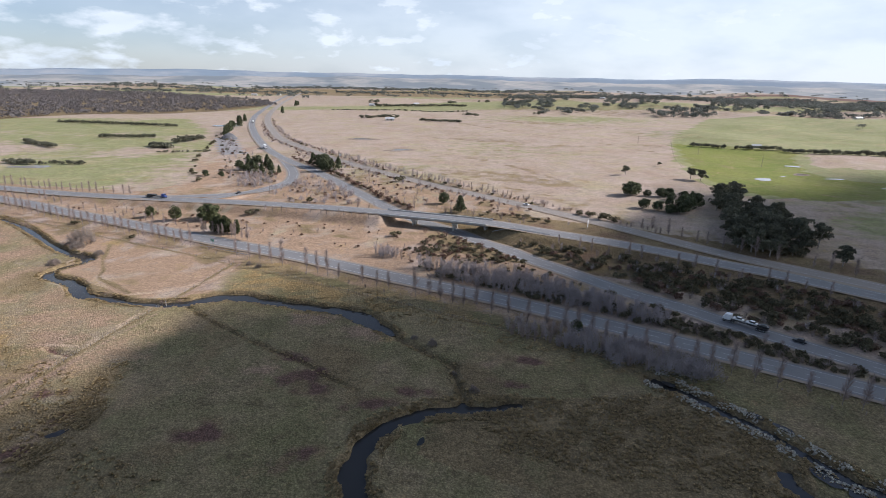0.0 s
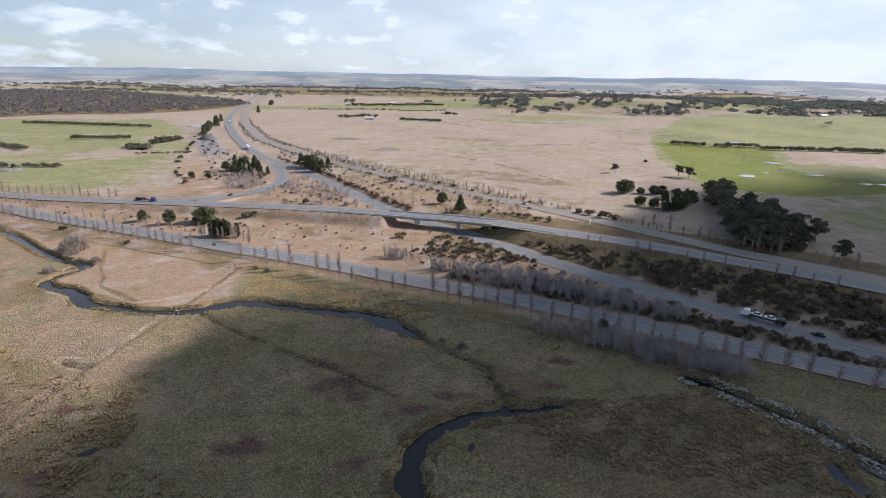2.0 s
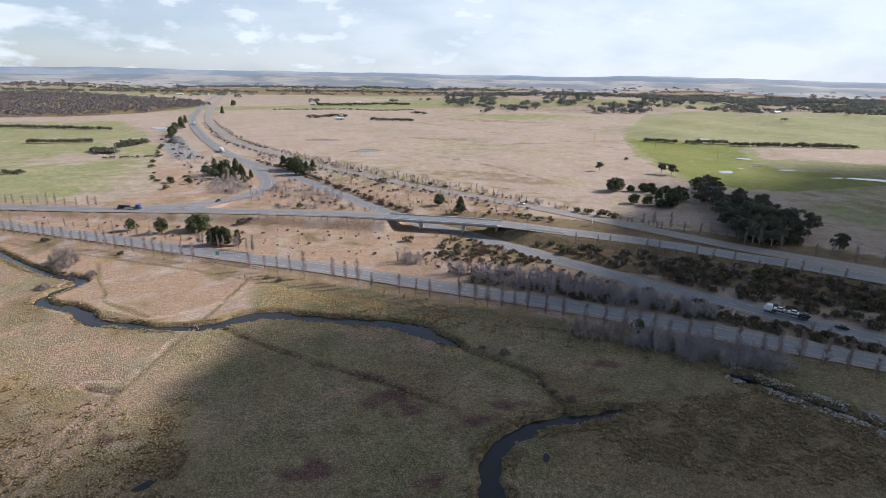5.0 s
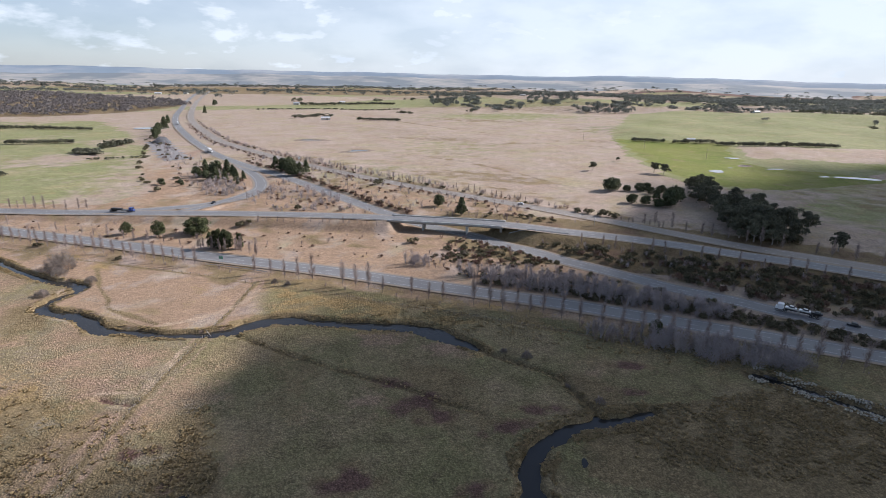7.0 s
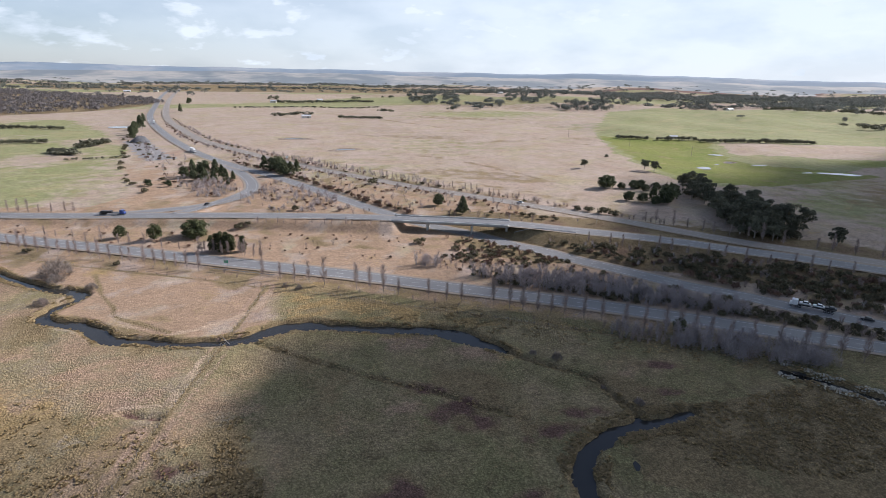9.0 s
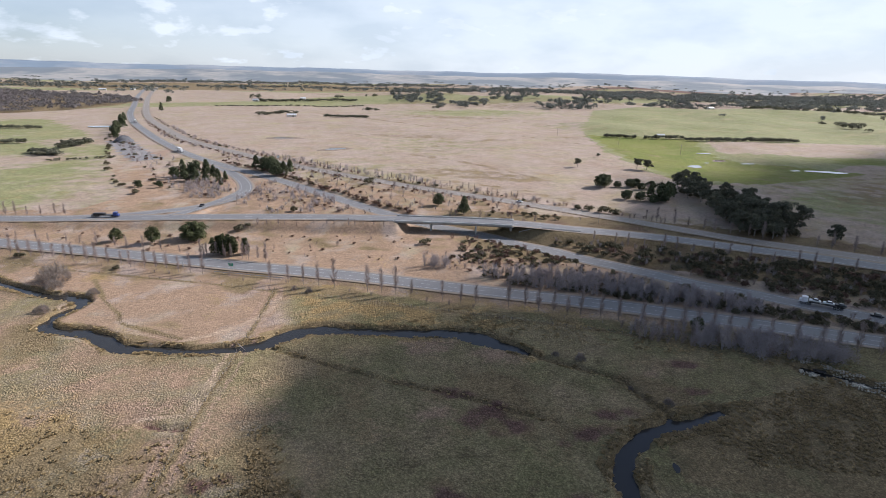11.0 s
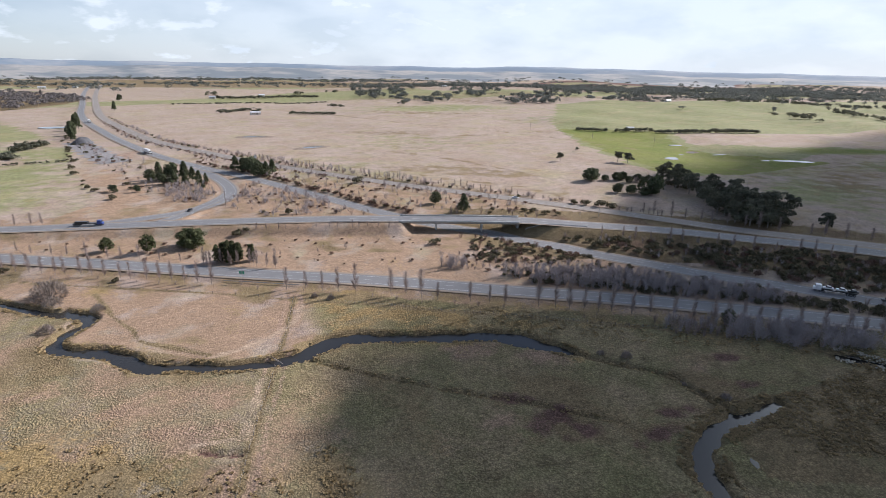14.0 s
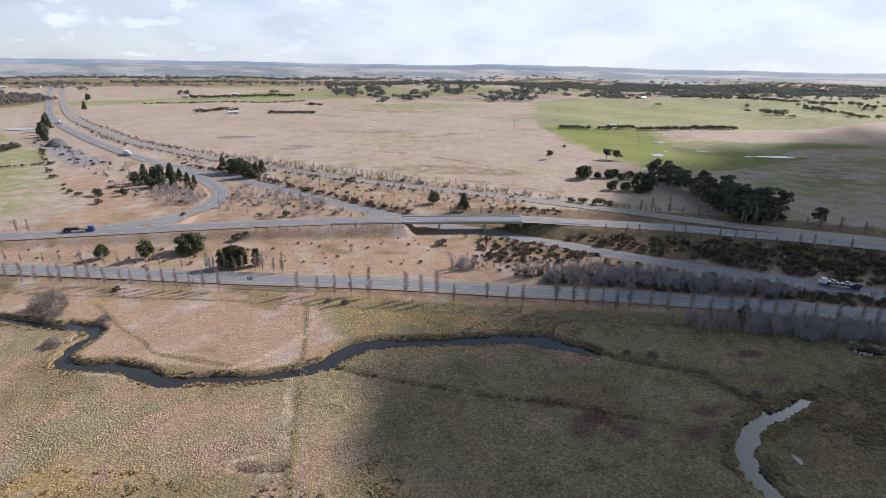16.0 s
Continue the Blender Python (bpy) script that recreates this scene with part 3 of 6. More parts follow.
MOWN = [([(-99, 244), (-103, 229), (-111, 220), (-120, 214.5), (-130, 211)], 2.4), ([(-140, 217), (-152, 223), (-160, 227)], 1.6),
        ([(-115, 192), (-118, 176), (-120, 166)], 2.6), ([(-132, 166), (-127, 166), (-119, 164.6)], 1.8)]
HEATH = [(-1000, 2300), (100, 2180), (620, 2350), (800, 2950), (-300, 3050), (-1300, 2900)]
L_FENCE = spline([(-330, 362, 0), (-240, 318, 0), (-183, 290, 0), (-130, 265, 0), (-104, 251, 0), (-70, 234, 0), (-41, 218, 0), (0, 196, 0), (40, 172, 0)], 1.5)
L_PATH = spline([(-177, 279, 0), (-171, 266, 0), (-166, 254, 0), (-157, 239, 0), (-153.5, 230, 0), (-143, 222, 0), (-131, 213, 0)], 1.2)
L_PADDOCK = [spline([(*q, 0) for q in path], 6.0) for path in ([(-1, 1101), (113, 871), (199, 759), (262, 640), (292, 560)], [(225, 990), (282, 935), (317, 866), (351, 800), (372, 770)], [(120, 430), (60, 560), (-20, 640)], [(40, 640), (110, 690), (190, 700)])]
L_TRACK = spline([(-101, 252, 0), (-102, 245, 0), (-106, 222, 0), (-110, 204, 0), (-113, 188, 0), (-116, 176, 0), (-121, 150, 0), (-128, 110, 0)], 1.5)


def build_ground():
    gx = spread(-236, 120, 1.2, -4950, 4950)
    gy = spread(86, 300, 1.2, -420, 4950)
    gy = np.unique(np.concatenate([gy[gy <= 300], spread(300, 470, 2.4, 300, 4950)]))
    xx, yy = np.meshgrid(gx, gy)
    x, y = xx.ravel(), yy.ravel()
    z, near_to = land(x, y)
    nx, ny = len(gx), len(gy)
    i = np.arange((nx - 1) * (ny - 1))
    v0 = (i // (nx - 1)) * nx + i % (nx - 1)
    loops = np.column_stack([v0, v0 + 1, v0 + nx + 1, v0 + nx]).ravel().astype(np.int32)
    me = bpy.data.meshes.new("ground")
    me.vertices.add(len(x))
    me.vertices.foreach_set("co", np.column_stack([x, y, z]).ravel())
    me.loops.add(len(loops))
    me.loops.foreach_set("vertex_index", loops)
    me.polygons.add(len(i))
    me.polygons.foreach_set("loop_start", np.arange(0, len(loops), 4, dtype=np.int32))
    me.polygons.foreach_set("use_smooth", np.ones(len(i), bool))
    me.update(calc_edges=True)
    d = inland(x, y)
    creek_d = np.minimum(np.minimum(near_to["creek"], near_to["oxbow"]), near_to["drain"])
    far = smooth(900, 1500, y)
    # pasture
    w1, w2 = waves(x, y, 420, 21), waves(x, y * 1.8, 900, 22)
    green = np.maximum(inside(x, y, RIGHT_GREEN), inside(x, y, LEFT_GREEN) * np.clip(0.4 + 0.4 * w1 + 0.35 * waves(x, y, 110, 24) + 0.3 * smooth(520, 700, y), 0, 1)) * (1 - inside(x, y, STRAW_STRIP))
    green = np.maximum(green, far * smooth(0.0, 0.3, w2) * 0.9)
    green = np.maximum(green, 0.75 * blob(x, y, 260, 1120, 210, 110))
    green = np.clip(green + 0.45 * smooth(0.2, 0.8, w1) * (d > 20) * (y < 900), 0, 1)
    green = np.maximum(green, smooth(215, 290, x) * (1 - smooth(390, 460, y)) * np.clip(0.5 + 0.5 * waves(x, y, 120, 108), 0, 1))
    lush = inside(x, y, LUSH_FIELD)
    lush = np.maximum(lush, 0.9 * blob(x, y, 520, 470, 90, 30, -20))
    # floodplain
    wet = (1 - smooth(-16, -6, d))
    north_bend = inside(x, y, [(-300, 345), (-221, 292), (-172, 258), (-176, 226), (-150, 210), (-100, 204), (-60, 205), (-30, 196), (20, 200), (-300, 380)])
    west = smooth(-104, -126, x + 0.24 * (y - 240))
    meadow = np.clip(wet * (1 - 0.75 * north_bend * (1 - smooth(-106, -84, x))) * (1 - 0.3 * west), 0, 1)
    rank = np.clip(1.0 - smooth(0.3, 4.4, creek_d + 1.4 * waves(x, y, 14, 93)), 0, 1) * 0.85
    rank = np.maximum(rank, 0.8 * inside(x, y, [(28, 137), (72, 140), (92, 112), (84, 96), (30, 96), (-6, 112), (-2, 124)]))
    rank = np.maximum(rank, 0.7 * blob(x, y, -150, 148, 24, 22) + 0.95 * blob(x, y, -100, 136, 6, 30, 12) + 0.8 * blob(x, y, -112, 128, 18, 4, -10) + 0.7 * blob(x, y, -93, 90, 30, 30))
    rank = np.maximum(rank, 0.42 * (1 - smooth(4, 11, np.abs(d + 12))))
    roadside = (d > 4) & (y < 620) & (np.minimum(np.minimum(near_to["over"], near_to["under"]), np.minimum(near_to["loop"], near_to["north"])) < 42)
    rank = np.maximum(rank, roadside * np.clip(0.2 + 0.3 * waves(x, y, 34, 35) + 0.25 * waves(x, y, 12, 36), 0, 0.8))
    between = (d > 8) & (near_to["over"] < 45) & (x > -20)
    rank = np.maximum(rank, 0.95 * between * smooth(-20, 15, x))
    rank = np.maximum(rank, np.clip(0.75 * waves(x, y, 60, 31) + 0.3 * waves(x, y, 17, 110), 0, 1) * wet)
    rank = np.maximum(rank, far * smooth(0.25, 0.5, waves(x * 0.6, y * 1.6, 700, 33)) * 0.4)
    rank = np.maximum(rank, 0.9 * inside(x, y, WOOD))
    rank = np.maximum(rank, 0.4 * inside(x, y, FAR_BUSH) * smooth(1500, 2100, y))
    rank = np.maximum(rank, 0.45 * smooth(255, 320, x) * (1 - smooth(380, 470, y)) * (0.7 + 0.5 * waves(x, y, 60, 97)))
    ditchy = np.minimum(np.minimum(near_to["ditch"], near_to["seep"]), np.minimum(near_to["runnel"], near_to["scar"]))
    fence_d = near(x, y, L_FENCE, 6)[0]
    track_d = near(x, y, L_TRACK, 8)[0]
    rank = np.maximum(rank, (0.62 + 0.3 * waves(x, y, 9, 96)) * (1 - smooth(0.2, 1.5, ditchy)))
    rank = np.maximum(rank, 0.95 * (1 - smooth(0.5, 1.6, fence_d)))
    rank = np.maximum(rank, 1.0 * (1 - smooth(0.5, 1.5, track_d)))
    earth = 0.5 * (1 - smooth(0.4, 1.6, np.abs(track_d - 3.0)))
    rank = rank * (1 - 0.8 * earth)
    for cx, cy, rx, ry, tw in RED_SOIL[-2:]:
        earth = np.maximum(earth, 0.45 * blob(x, y, cx, cy, rx, ry, tw))
    earth = np.maximum(earth, 0.9 * (1 - smooth(1.0, 5.0, near_to["loop"] - W_LOOP)) * (y > 430))
    earth = np.maximum(earth, 0.8 * blob(x, y, -225, 640, 16, 40, -28))
    red = np.zeros_like(x)
    for cx, cy, rx, ry, tw in RED_SOIL[:-2]:
        rank = np.maximum(rank, 0.85 * np.clip(0.75 + 0.6 * waves(x, y, 7, 95), 0, 1.2) * blob(x, y, cx, cy, rx * 1.4, ry * 1.4, tw))
        red = np.maximum(red, 0.95 * np.clip(0.74 + 0.5 * waves(x, y, 8, 111) + 0.25 * waves(x, y, 3.5, 112), 0, 1.1) * blob(x, y, cx, cy, rx, ry, tw))
    path_d = near(x, y, L_PATH, 8)[0]
    rank = np.maximum(rank, 0.95 * (1 - smooth(0.5, 1.5, path_d)))
    rank = rank * (1 - 0.9 * (1 - smooth(0.4, 1.2, np.abs(path_d - 2.4))))
    for line in L_PADDOCK:
        pd = near(x, y, line, 40)[0]
        rank = np.maximum(rank, 0.62 * (1 - smooth(2.0, 7.0, pd)) * np.clip(0.75 + 0.5 * waves(x, y, 70, 113), 0, 1))
    rank = np.maximum(rank, 0.5 * smooth(0.35, 0.75, waves(x * 0.7, y, 130, 114)) * (y > 420) * (y < 1200) * (x > -60) * (x < 300))
    red = np.maximum(red, 0.9 * (1 - smooth(-0.4, 0.5, near_to["scar"])))
    rank = np.maximum(rank, 0.8 * inside(x, y, HEATH))
    red = np.maximum(red, 0.9 * smooth(1900, 2300, y) * inside(x, y, FAR_BUSH) * smooth(-0.35, 0.25, waves(x, y * 1.6, 420, 98)))
    red = np.maximum(red, 0.45 * between * smooth(10, 60, x) * np.clip(0.75 + 0.5 * waves(x, y, 22, 99), 0, 1))
    # grasses of the floodplain: reddish in the bend, golden tussock, pale mown strips
    rosy = inside(x, y, BEND) * np.clip(0.55 + 0.45 * waves(x, y, 24, 101), 0, 1)
    for cx, cy, rx, ry in ROSY:
        rosy = np.maximum(rosy, 0.85 * np.clip(0.8 + 0.5 * waves(x, y, 11, 107), 0, 1.2) * blob(x, y, cx, cy, rx, ry))
    rosy = np.maximum(rosy, 0.62 * (d > -14) * (d < 70) * (x < 60) * (y < 345) * np.clip(0.6 + 0.6 * waves(x, y, 20, 102), 0, 1))
    tan = (d > -75) * (1 - smooth(140, 270, d)) * (1 - smooth(540, 660, y)) * (1 - smooth(40, 90, x)) * np.maximum(north_bend * (1 - smooth(-104, -82, x)), d > -14) * (1 - inside(x, y, LEFT_GREEN))
    rosy = np.maximum(rosy, tan * np.clip(0.72 + 0.4 * waves(x, y, 30, 116) + 0.2 * waves(x, y, 9, 117), 0, 1))
    rosy = np.maximum(rosy, 0.72 * west * wet * (1 - north_bend) * np.clip(0.62 + 0.6 * waves(x, y, 28, 118), 0, 1.4))
    gold = 0.9 * blob(x, y, -182, 168, 30, 22) + 0.7 * blob(x, y, -150, 150, 28, 18)
    gold = np.maximum(gold, north_bend * (d < -9) * smooth(-106, -84, x) * np.clip(0.62 + 0.5 * waves(x, y, 20, 120), 0, 1))
    gold = np.maximum(gold, 0.8 * (1 - smooth(2.0, 6.0, near_to["creek"])) * np.clip(0.3 + 0.9 * waves(x, y, 26, 103), 0, 1))
    gold = np.maximum(gold, 0.5 * (1 - smooth(3.0, 7.0, np.abs(fence_d - 3))) * np.clip(0.4 + 0.8 * waves(x, y, 22, 104), 0, 1))
    gold = np.clip(gold * (0.8 + 0.5 * waves(x, y, 13, 105)), 0, 1)
    mown = np.zeros_like(x)
    for path, wide in MOWN:
        mown = np.maximum(mown, 0.58 * (1 - smooth(wide * 0.5, wide, near(x, y, spline([(*p, 0) for p in path], 1.0), 8)[0])))
    mown = mown * np.clip(0.85 + 0.4 * waves(x, y, 7, 106), 0, 1)
    mown = np.maximum(mown, 0.95 * blob(x, y, -179.2, 250.5, 2.0, 4.2, 20))
    green = np.maximum(green, 0.8 * blob(x, y, -140, 1400, 230, 90) * (1 - lush))
    for name, rgb in (("cover", (green, rank, earth)), ("cover_b", (lush, meadow, red)), ("cover_c", (rosy, gold, mown))):
        lay = me.color_attributes.new(name, "FLOAT_COLOR", "POINT")
        lay.data.foreach_set("color", np.column_stack([*rgb, np.ones_like(x)]).astype(np.float32).ravel())
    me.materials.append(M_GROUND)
    tagged(new("ground", me), "winter grassland with straw paddocks and green pasture", "ground", kind="structure")


build_ground()


# ---- water ----
def water(name, line, half, level, label):
    flat = line.copy()
    flat[:, 2] = level
    tagged(new(name, ribbon(name, flat, half, -half, 0, M_WATER)), label, "water", kind="structure")


water("water_creek", L_CREEK, 4.6, -0.95, "dark still creek water between grassy banks")
water("water_oxbow", L_OXBOW, 4.2, -0.95, "dark still water of a creek bend")
water("water_drain", L_DRAIN, 2.6, -0.72, "shallow silvery water in a marshy drain")
water("water_seep", L_SEEP, 2.4, -0.75, "small pool in the marsh")


# ---- roads ----
def road(name, line, half, label, material=None, centre=True, verge=1.6):
    material = material or M_ROAD
    ob = tagged(new(name, ribbon(name, line, half, -half, 0.0, material)), label, "road", kind="structure")
    for side in (1, -1):
        lip = ribbon("verge", line, side * (half + verge), side * half, -0.02, M_VERGE) if side > 0 else ribbon("verge", line, -half, -(half + verge), -0.02, M_VERGE)
        part("verge", lip, None, ob, "pale gravel verge")
        part("edge_line", ribbon("edge_line", line, side * (half - 1.45) + 0.08, side * (half - 1.45) - 0.08, 0.012, M_LINE), None, ob, "worn white edge line")
    if centre:
        part("centre_line", dashes("centre_line", line, 0.0, 0.08, 0.012, 4.0, 8.0, M_LINE), None, ob, "dashed white centre line")
    return ob


road("road_old_highway", L_OLD, W_OLD, "grey two-lane country road lined with bare poplars")
road("road_overpass", L_OVER, W_OVER, "grey two-lane road on an embankment over a bridge")
road("road_underpass", L_UNDER, W_UNDER, "grey highway carriageway that passes below the bridge")
road("road_north_carriageway", L_NORTH, W_NORTH, "pale grey highway carriageway beside dry paddocks", M_ROAD_PALE)
road("road_loop", L_LOOP, W_LOOP, "curved slip road between the highway and the overpass", centre=False)
road("road_slip_arm", L_ARM, W_ARM, "short paved arm where the slip road meets the overpass road", centre=False, verge=0.8)


# ---- the bridge ----
def build_bridge():
    top = tagged(new("road_bridge"), "concrete road bridge with pale parapets on two piers", "bridge", kind="structure")
    top.location = (*((BR_A + BR_B) / 2), 0)
    k = [i for i in range(len(L_OVER)) if -3 <= (L_OVER[i, 0] - BR_A[0]) * BR_DIR[0] + (L_OVER[i, 1] - BR_A[1]) * BR_DIR[1] <= BR_LEN + 3]
    line = L_OVER[k[0]:k[-1] + 1].copy()
    line[:, :2] -= np.array(top.location[:2])
    n = normals2d(line)

    def prism(name, a, b, z0, z1, material, label=""):
        """A beam along the road from a to b metres aside, z0 to z1 above it."""
        ring = [(a, z0), (b, z0), (b, z1), (a, z1)]
        verts = [(p[0] + m[0] * o, p[1] + m[1] * o, p[2] + z) for p, m in zip(line, n) for o, z in ring]
        faces = [(4 * i + j, 4 * i + (j + 1) % 4, 4 * i + 4 + (j + 1) % 4, 4 * i + 4 + j) for i in range(len(line) - 1) for j in range(4)]
        faces += [(3, 2, 1, 0), tuple(len(verts) - 4 + j for j in range(4))]
        return part(name, mesh_from(name, verts, faces, material), None, top, label)

    prism("deck", 6.3, -6.3, -0.55, -0.06, M_CONC)
    for o in (-4.6, -1.6, 1.6, 4.6):
        prism("girder", o + 0.32, o - 0.32, -1.45, -0.55, M_CONC_DARK, "darker concrete girder")
    for side in (1, -1):
        prism("parapet", side * 6.3 + 0.17, side * 6.3 - 0.17, -0.75, 0.5, M_CONC, "pale concrete parapet")
        prism("coping", side * 6.3 + 0.22, side * 6.3 - 0.22, 0.503, 0.6, M_CONC_PALE, "paler coping")
        prism("rail", side * 6.3 + 0.06, side * 6.3 - 0.06, 0.92, 1.05, M_STEEL, "grey steel rail")
        for i in range(2, len(line) - 1, 2):
            bm = bmesh.new()
            p, m = line[i], n[i]
            box(bm, (p[0] + m[0] * side * 6.3, p[1] + m[1] * side * 6.3, p[2] + 0.77), (0.1, 0.1, 0.32))
            part("rail_post", bm, M_STEEL, top)
    turn = math.degrees(math.atan2(BR_DIR[1], BR_DIR[0]))
    for f in (0.30, 0.70):
        c = BR_A + BR_DIR * BR_LEN * f - np.array(top.location[:2])
        zt = 7.2 - 1.45
        bm = bmesh.new()
        box(bm, (c[0], c[1], zt - 0.45), (1.1, 11.0, 0.9), turn, 0.08)
        pier = part("pier", bm, M_CONC, top, "concrete pier crosshead")
        for o in (-3.6, 0, 3.6):
            bm = bmesh.new()
            bx, by = c[0] - BR_DIR[1] * o, c[1] + BR_DIR[0] * o
            tube(bm, (bx, by, 0.2), (bx, by, zt - 0.9), 0.48, 0.48, 12)
            part("column", bm, M_CONC, pier)
    for end, s in ((BR_A, 1), (BR_B, -1)):
        c = end - BR_DIR * 0.6 * s - np.array(top.location[:2])
        bm = bmesh.new()
        box(bm, (c[0], c[1], 5.4), (1.2, 12.8, 2.8), turn, 0.06)
        part("abutment", bm, M_CONC_DARK, top, "darker concrete abutment")


M_CONC_PALE = plain("pale_concrete", (0.56, 0.55, 0.52), (0.66, 0.65, 0.62), 0.5, 0.8, relief=0.01)
M_STEEL = plain("galvanised_steel", (0.33, 0.34, 0.35), (0.45, 0.46, 0.47), 2.0, 0.5, 0.7)
build_bridge()


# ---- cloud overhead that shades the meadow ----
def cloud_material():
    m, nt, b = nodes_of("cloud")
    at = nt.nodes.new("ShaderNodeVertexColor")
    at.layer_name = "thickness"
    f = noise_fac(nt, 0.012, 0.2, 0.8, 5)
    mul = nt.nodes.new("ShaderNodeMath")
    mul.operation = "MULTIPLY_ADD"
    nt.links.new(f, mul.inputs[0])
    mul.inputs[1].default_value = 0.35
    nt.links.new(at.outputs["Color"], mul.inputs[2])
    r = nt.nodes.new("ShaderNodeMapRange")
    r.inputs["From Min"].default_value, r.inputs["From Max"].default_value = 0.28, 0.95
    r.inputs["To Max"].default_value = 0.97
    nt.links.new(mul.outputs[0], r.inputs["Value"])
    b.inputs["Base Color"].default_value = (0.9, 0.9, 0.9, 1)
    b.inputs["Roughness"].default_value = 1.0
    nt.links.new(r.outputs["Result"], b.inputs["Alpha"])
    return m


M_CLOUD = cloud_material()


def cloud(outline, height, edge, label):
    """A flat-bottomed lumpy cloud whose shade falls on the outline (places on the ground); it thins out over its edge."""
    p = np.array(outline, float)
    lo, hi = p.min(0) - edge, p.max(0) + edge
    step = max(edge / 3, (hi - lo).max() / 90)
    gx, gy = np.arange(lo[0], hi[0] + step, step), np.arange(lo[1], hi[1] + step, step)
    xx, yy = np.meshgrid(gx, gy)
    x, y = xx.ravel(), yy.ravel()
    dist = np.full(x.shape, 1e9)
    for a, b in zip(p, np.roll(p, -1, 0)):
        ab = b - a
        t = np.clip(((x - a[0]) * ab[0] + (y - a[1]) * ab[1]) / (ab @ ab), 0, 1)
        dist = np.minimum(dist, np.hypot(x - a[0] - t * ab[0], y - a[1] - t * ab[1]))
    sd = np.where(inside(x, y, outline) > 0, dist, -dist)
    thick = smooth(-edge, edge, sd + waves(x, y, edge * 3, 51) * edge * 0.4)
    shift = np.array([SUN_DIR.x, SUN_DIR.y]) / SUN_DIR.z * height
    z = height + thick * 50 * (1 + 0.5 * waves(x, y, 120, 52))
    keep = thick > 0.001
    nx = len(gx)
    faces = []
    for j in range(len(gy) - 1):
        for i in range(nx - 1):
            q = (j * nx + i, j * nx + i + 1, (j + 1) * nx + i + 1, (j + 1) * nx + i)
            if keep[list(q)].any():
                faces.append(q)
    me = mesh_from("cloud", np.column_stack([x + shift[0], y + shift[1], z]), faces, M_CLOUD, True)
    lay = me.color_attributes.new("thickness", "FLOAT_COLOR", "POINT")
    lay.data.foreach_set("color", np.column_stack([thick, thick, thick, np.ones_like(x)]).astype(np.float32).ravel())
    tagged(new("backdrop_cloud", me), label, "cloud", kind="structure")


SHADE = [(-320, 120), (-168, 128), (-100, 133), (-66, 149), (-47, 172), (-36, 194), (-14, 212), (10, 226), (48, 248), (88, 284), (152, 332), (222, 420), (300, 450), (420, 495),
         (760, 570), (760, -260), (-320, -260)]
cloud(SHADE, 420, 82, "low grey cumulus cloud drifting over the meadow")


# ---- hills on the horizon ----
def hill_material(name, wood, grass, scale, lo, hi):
    """Distant slopes: woods and pasture in long patches, colours tinted for haze."""
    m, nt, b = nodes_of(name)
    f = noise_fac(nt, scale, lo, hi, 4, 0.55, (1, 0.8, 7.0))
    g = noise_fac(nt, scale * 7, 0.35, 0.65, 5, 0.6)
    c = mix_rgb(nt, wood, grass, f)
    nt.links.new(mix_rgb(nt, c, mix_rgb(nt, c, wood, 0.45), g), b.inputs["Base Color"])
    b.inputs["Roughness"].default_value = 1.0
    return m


# aerial haze is put into these base colours, bluest on the far ridge
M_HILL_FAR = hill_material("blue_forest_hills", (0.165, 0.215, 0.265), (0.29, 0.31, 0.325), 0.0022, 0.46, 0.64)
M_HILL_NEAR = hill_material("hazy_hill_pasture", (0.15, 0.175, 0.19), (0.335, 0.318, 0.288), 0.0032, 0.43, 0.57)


def hills(name, radius, depth, profile, ripple, material, label, foot=-8):
    """A long low ridge round the view: rises from the plain to its crest and falls behind it. profile: (bearing, degrees above eye level)."""
    az = np.linspace(-75, 80, 420)
    el = np.interp(az, [p[0] for p in profile], [p[1] for p in profile])
    for f, a, ph in ((0.55, 1.0, 0.3), (1.3, 0.6, 1.1), (3.1, 0.3, 2.0), (7.3, 0.12, 0.7)):
        el = el + ripple * a * np.sin(az * f + ph)
    rows = []
    for f, h in ((-1.0, 0.0), (-0.72, 0.28), (-0.45, 0.55), (-0.2, 0.85), (0.0, 1.0), (0.25, 0.55)):
        r = radius + f * depth 
        top = 90 + radius * np.tan(np.radians(el))
        z = foot + (top - foot) * h
        rows.append(np.column_stack([r * np.sin(np.radians(az)), r * np.cos(np.radians(az)), z]))
    n = len(az)
    faces = [(j * n + i, j * n + i + 1, (j + 1) * n + i + 1, (j + 1) * n + i) for j in range(len(rows) - 1) for i in range(n - 1)]
    tagged(new(name, mesh_from(name, np.vstack(rows), faces, material, True)), label, "hills", kind="structure")


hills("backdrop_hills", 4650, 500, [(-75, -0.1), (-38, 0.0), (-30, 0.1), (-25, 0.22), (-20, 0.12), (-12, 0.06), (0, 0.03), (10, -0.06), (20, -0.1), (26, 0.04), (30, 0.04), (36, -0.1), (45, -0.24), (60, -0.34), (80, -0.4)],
      0.028, M_HILL_FAR, "wooded hills along the horizon, tinted blue for haze")
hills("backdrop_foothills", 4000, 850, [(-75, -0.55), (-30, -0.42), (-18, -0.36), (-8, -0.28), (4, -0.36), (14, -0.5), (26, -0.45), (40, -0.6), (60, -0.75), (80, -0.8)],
      0.035, M_HILL_NEAR, "foothills with pasture and woods, haze mixed into their colour", -4)


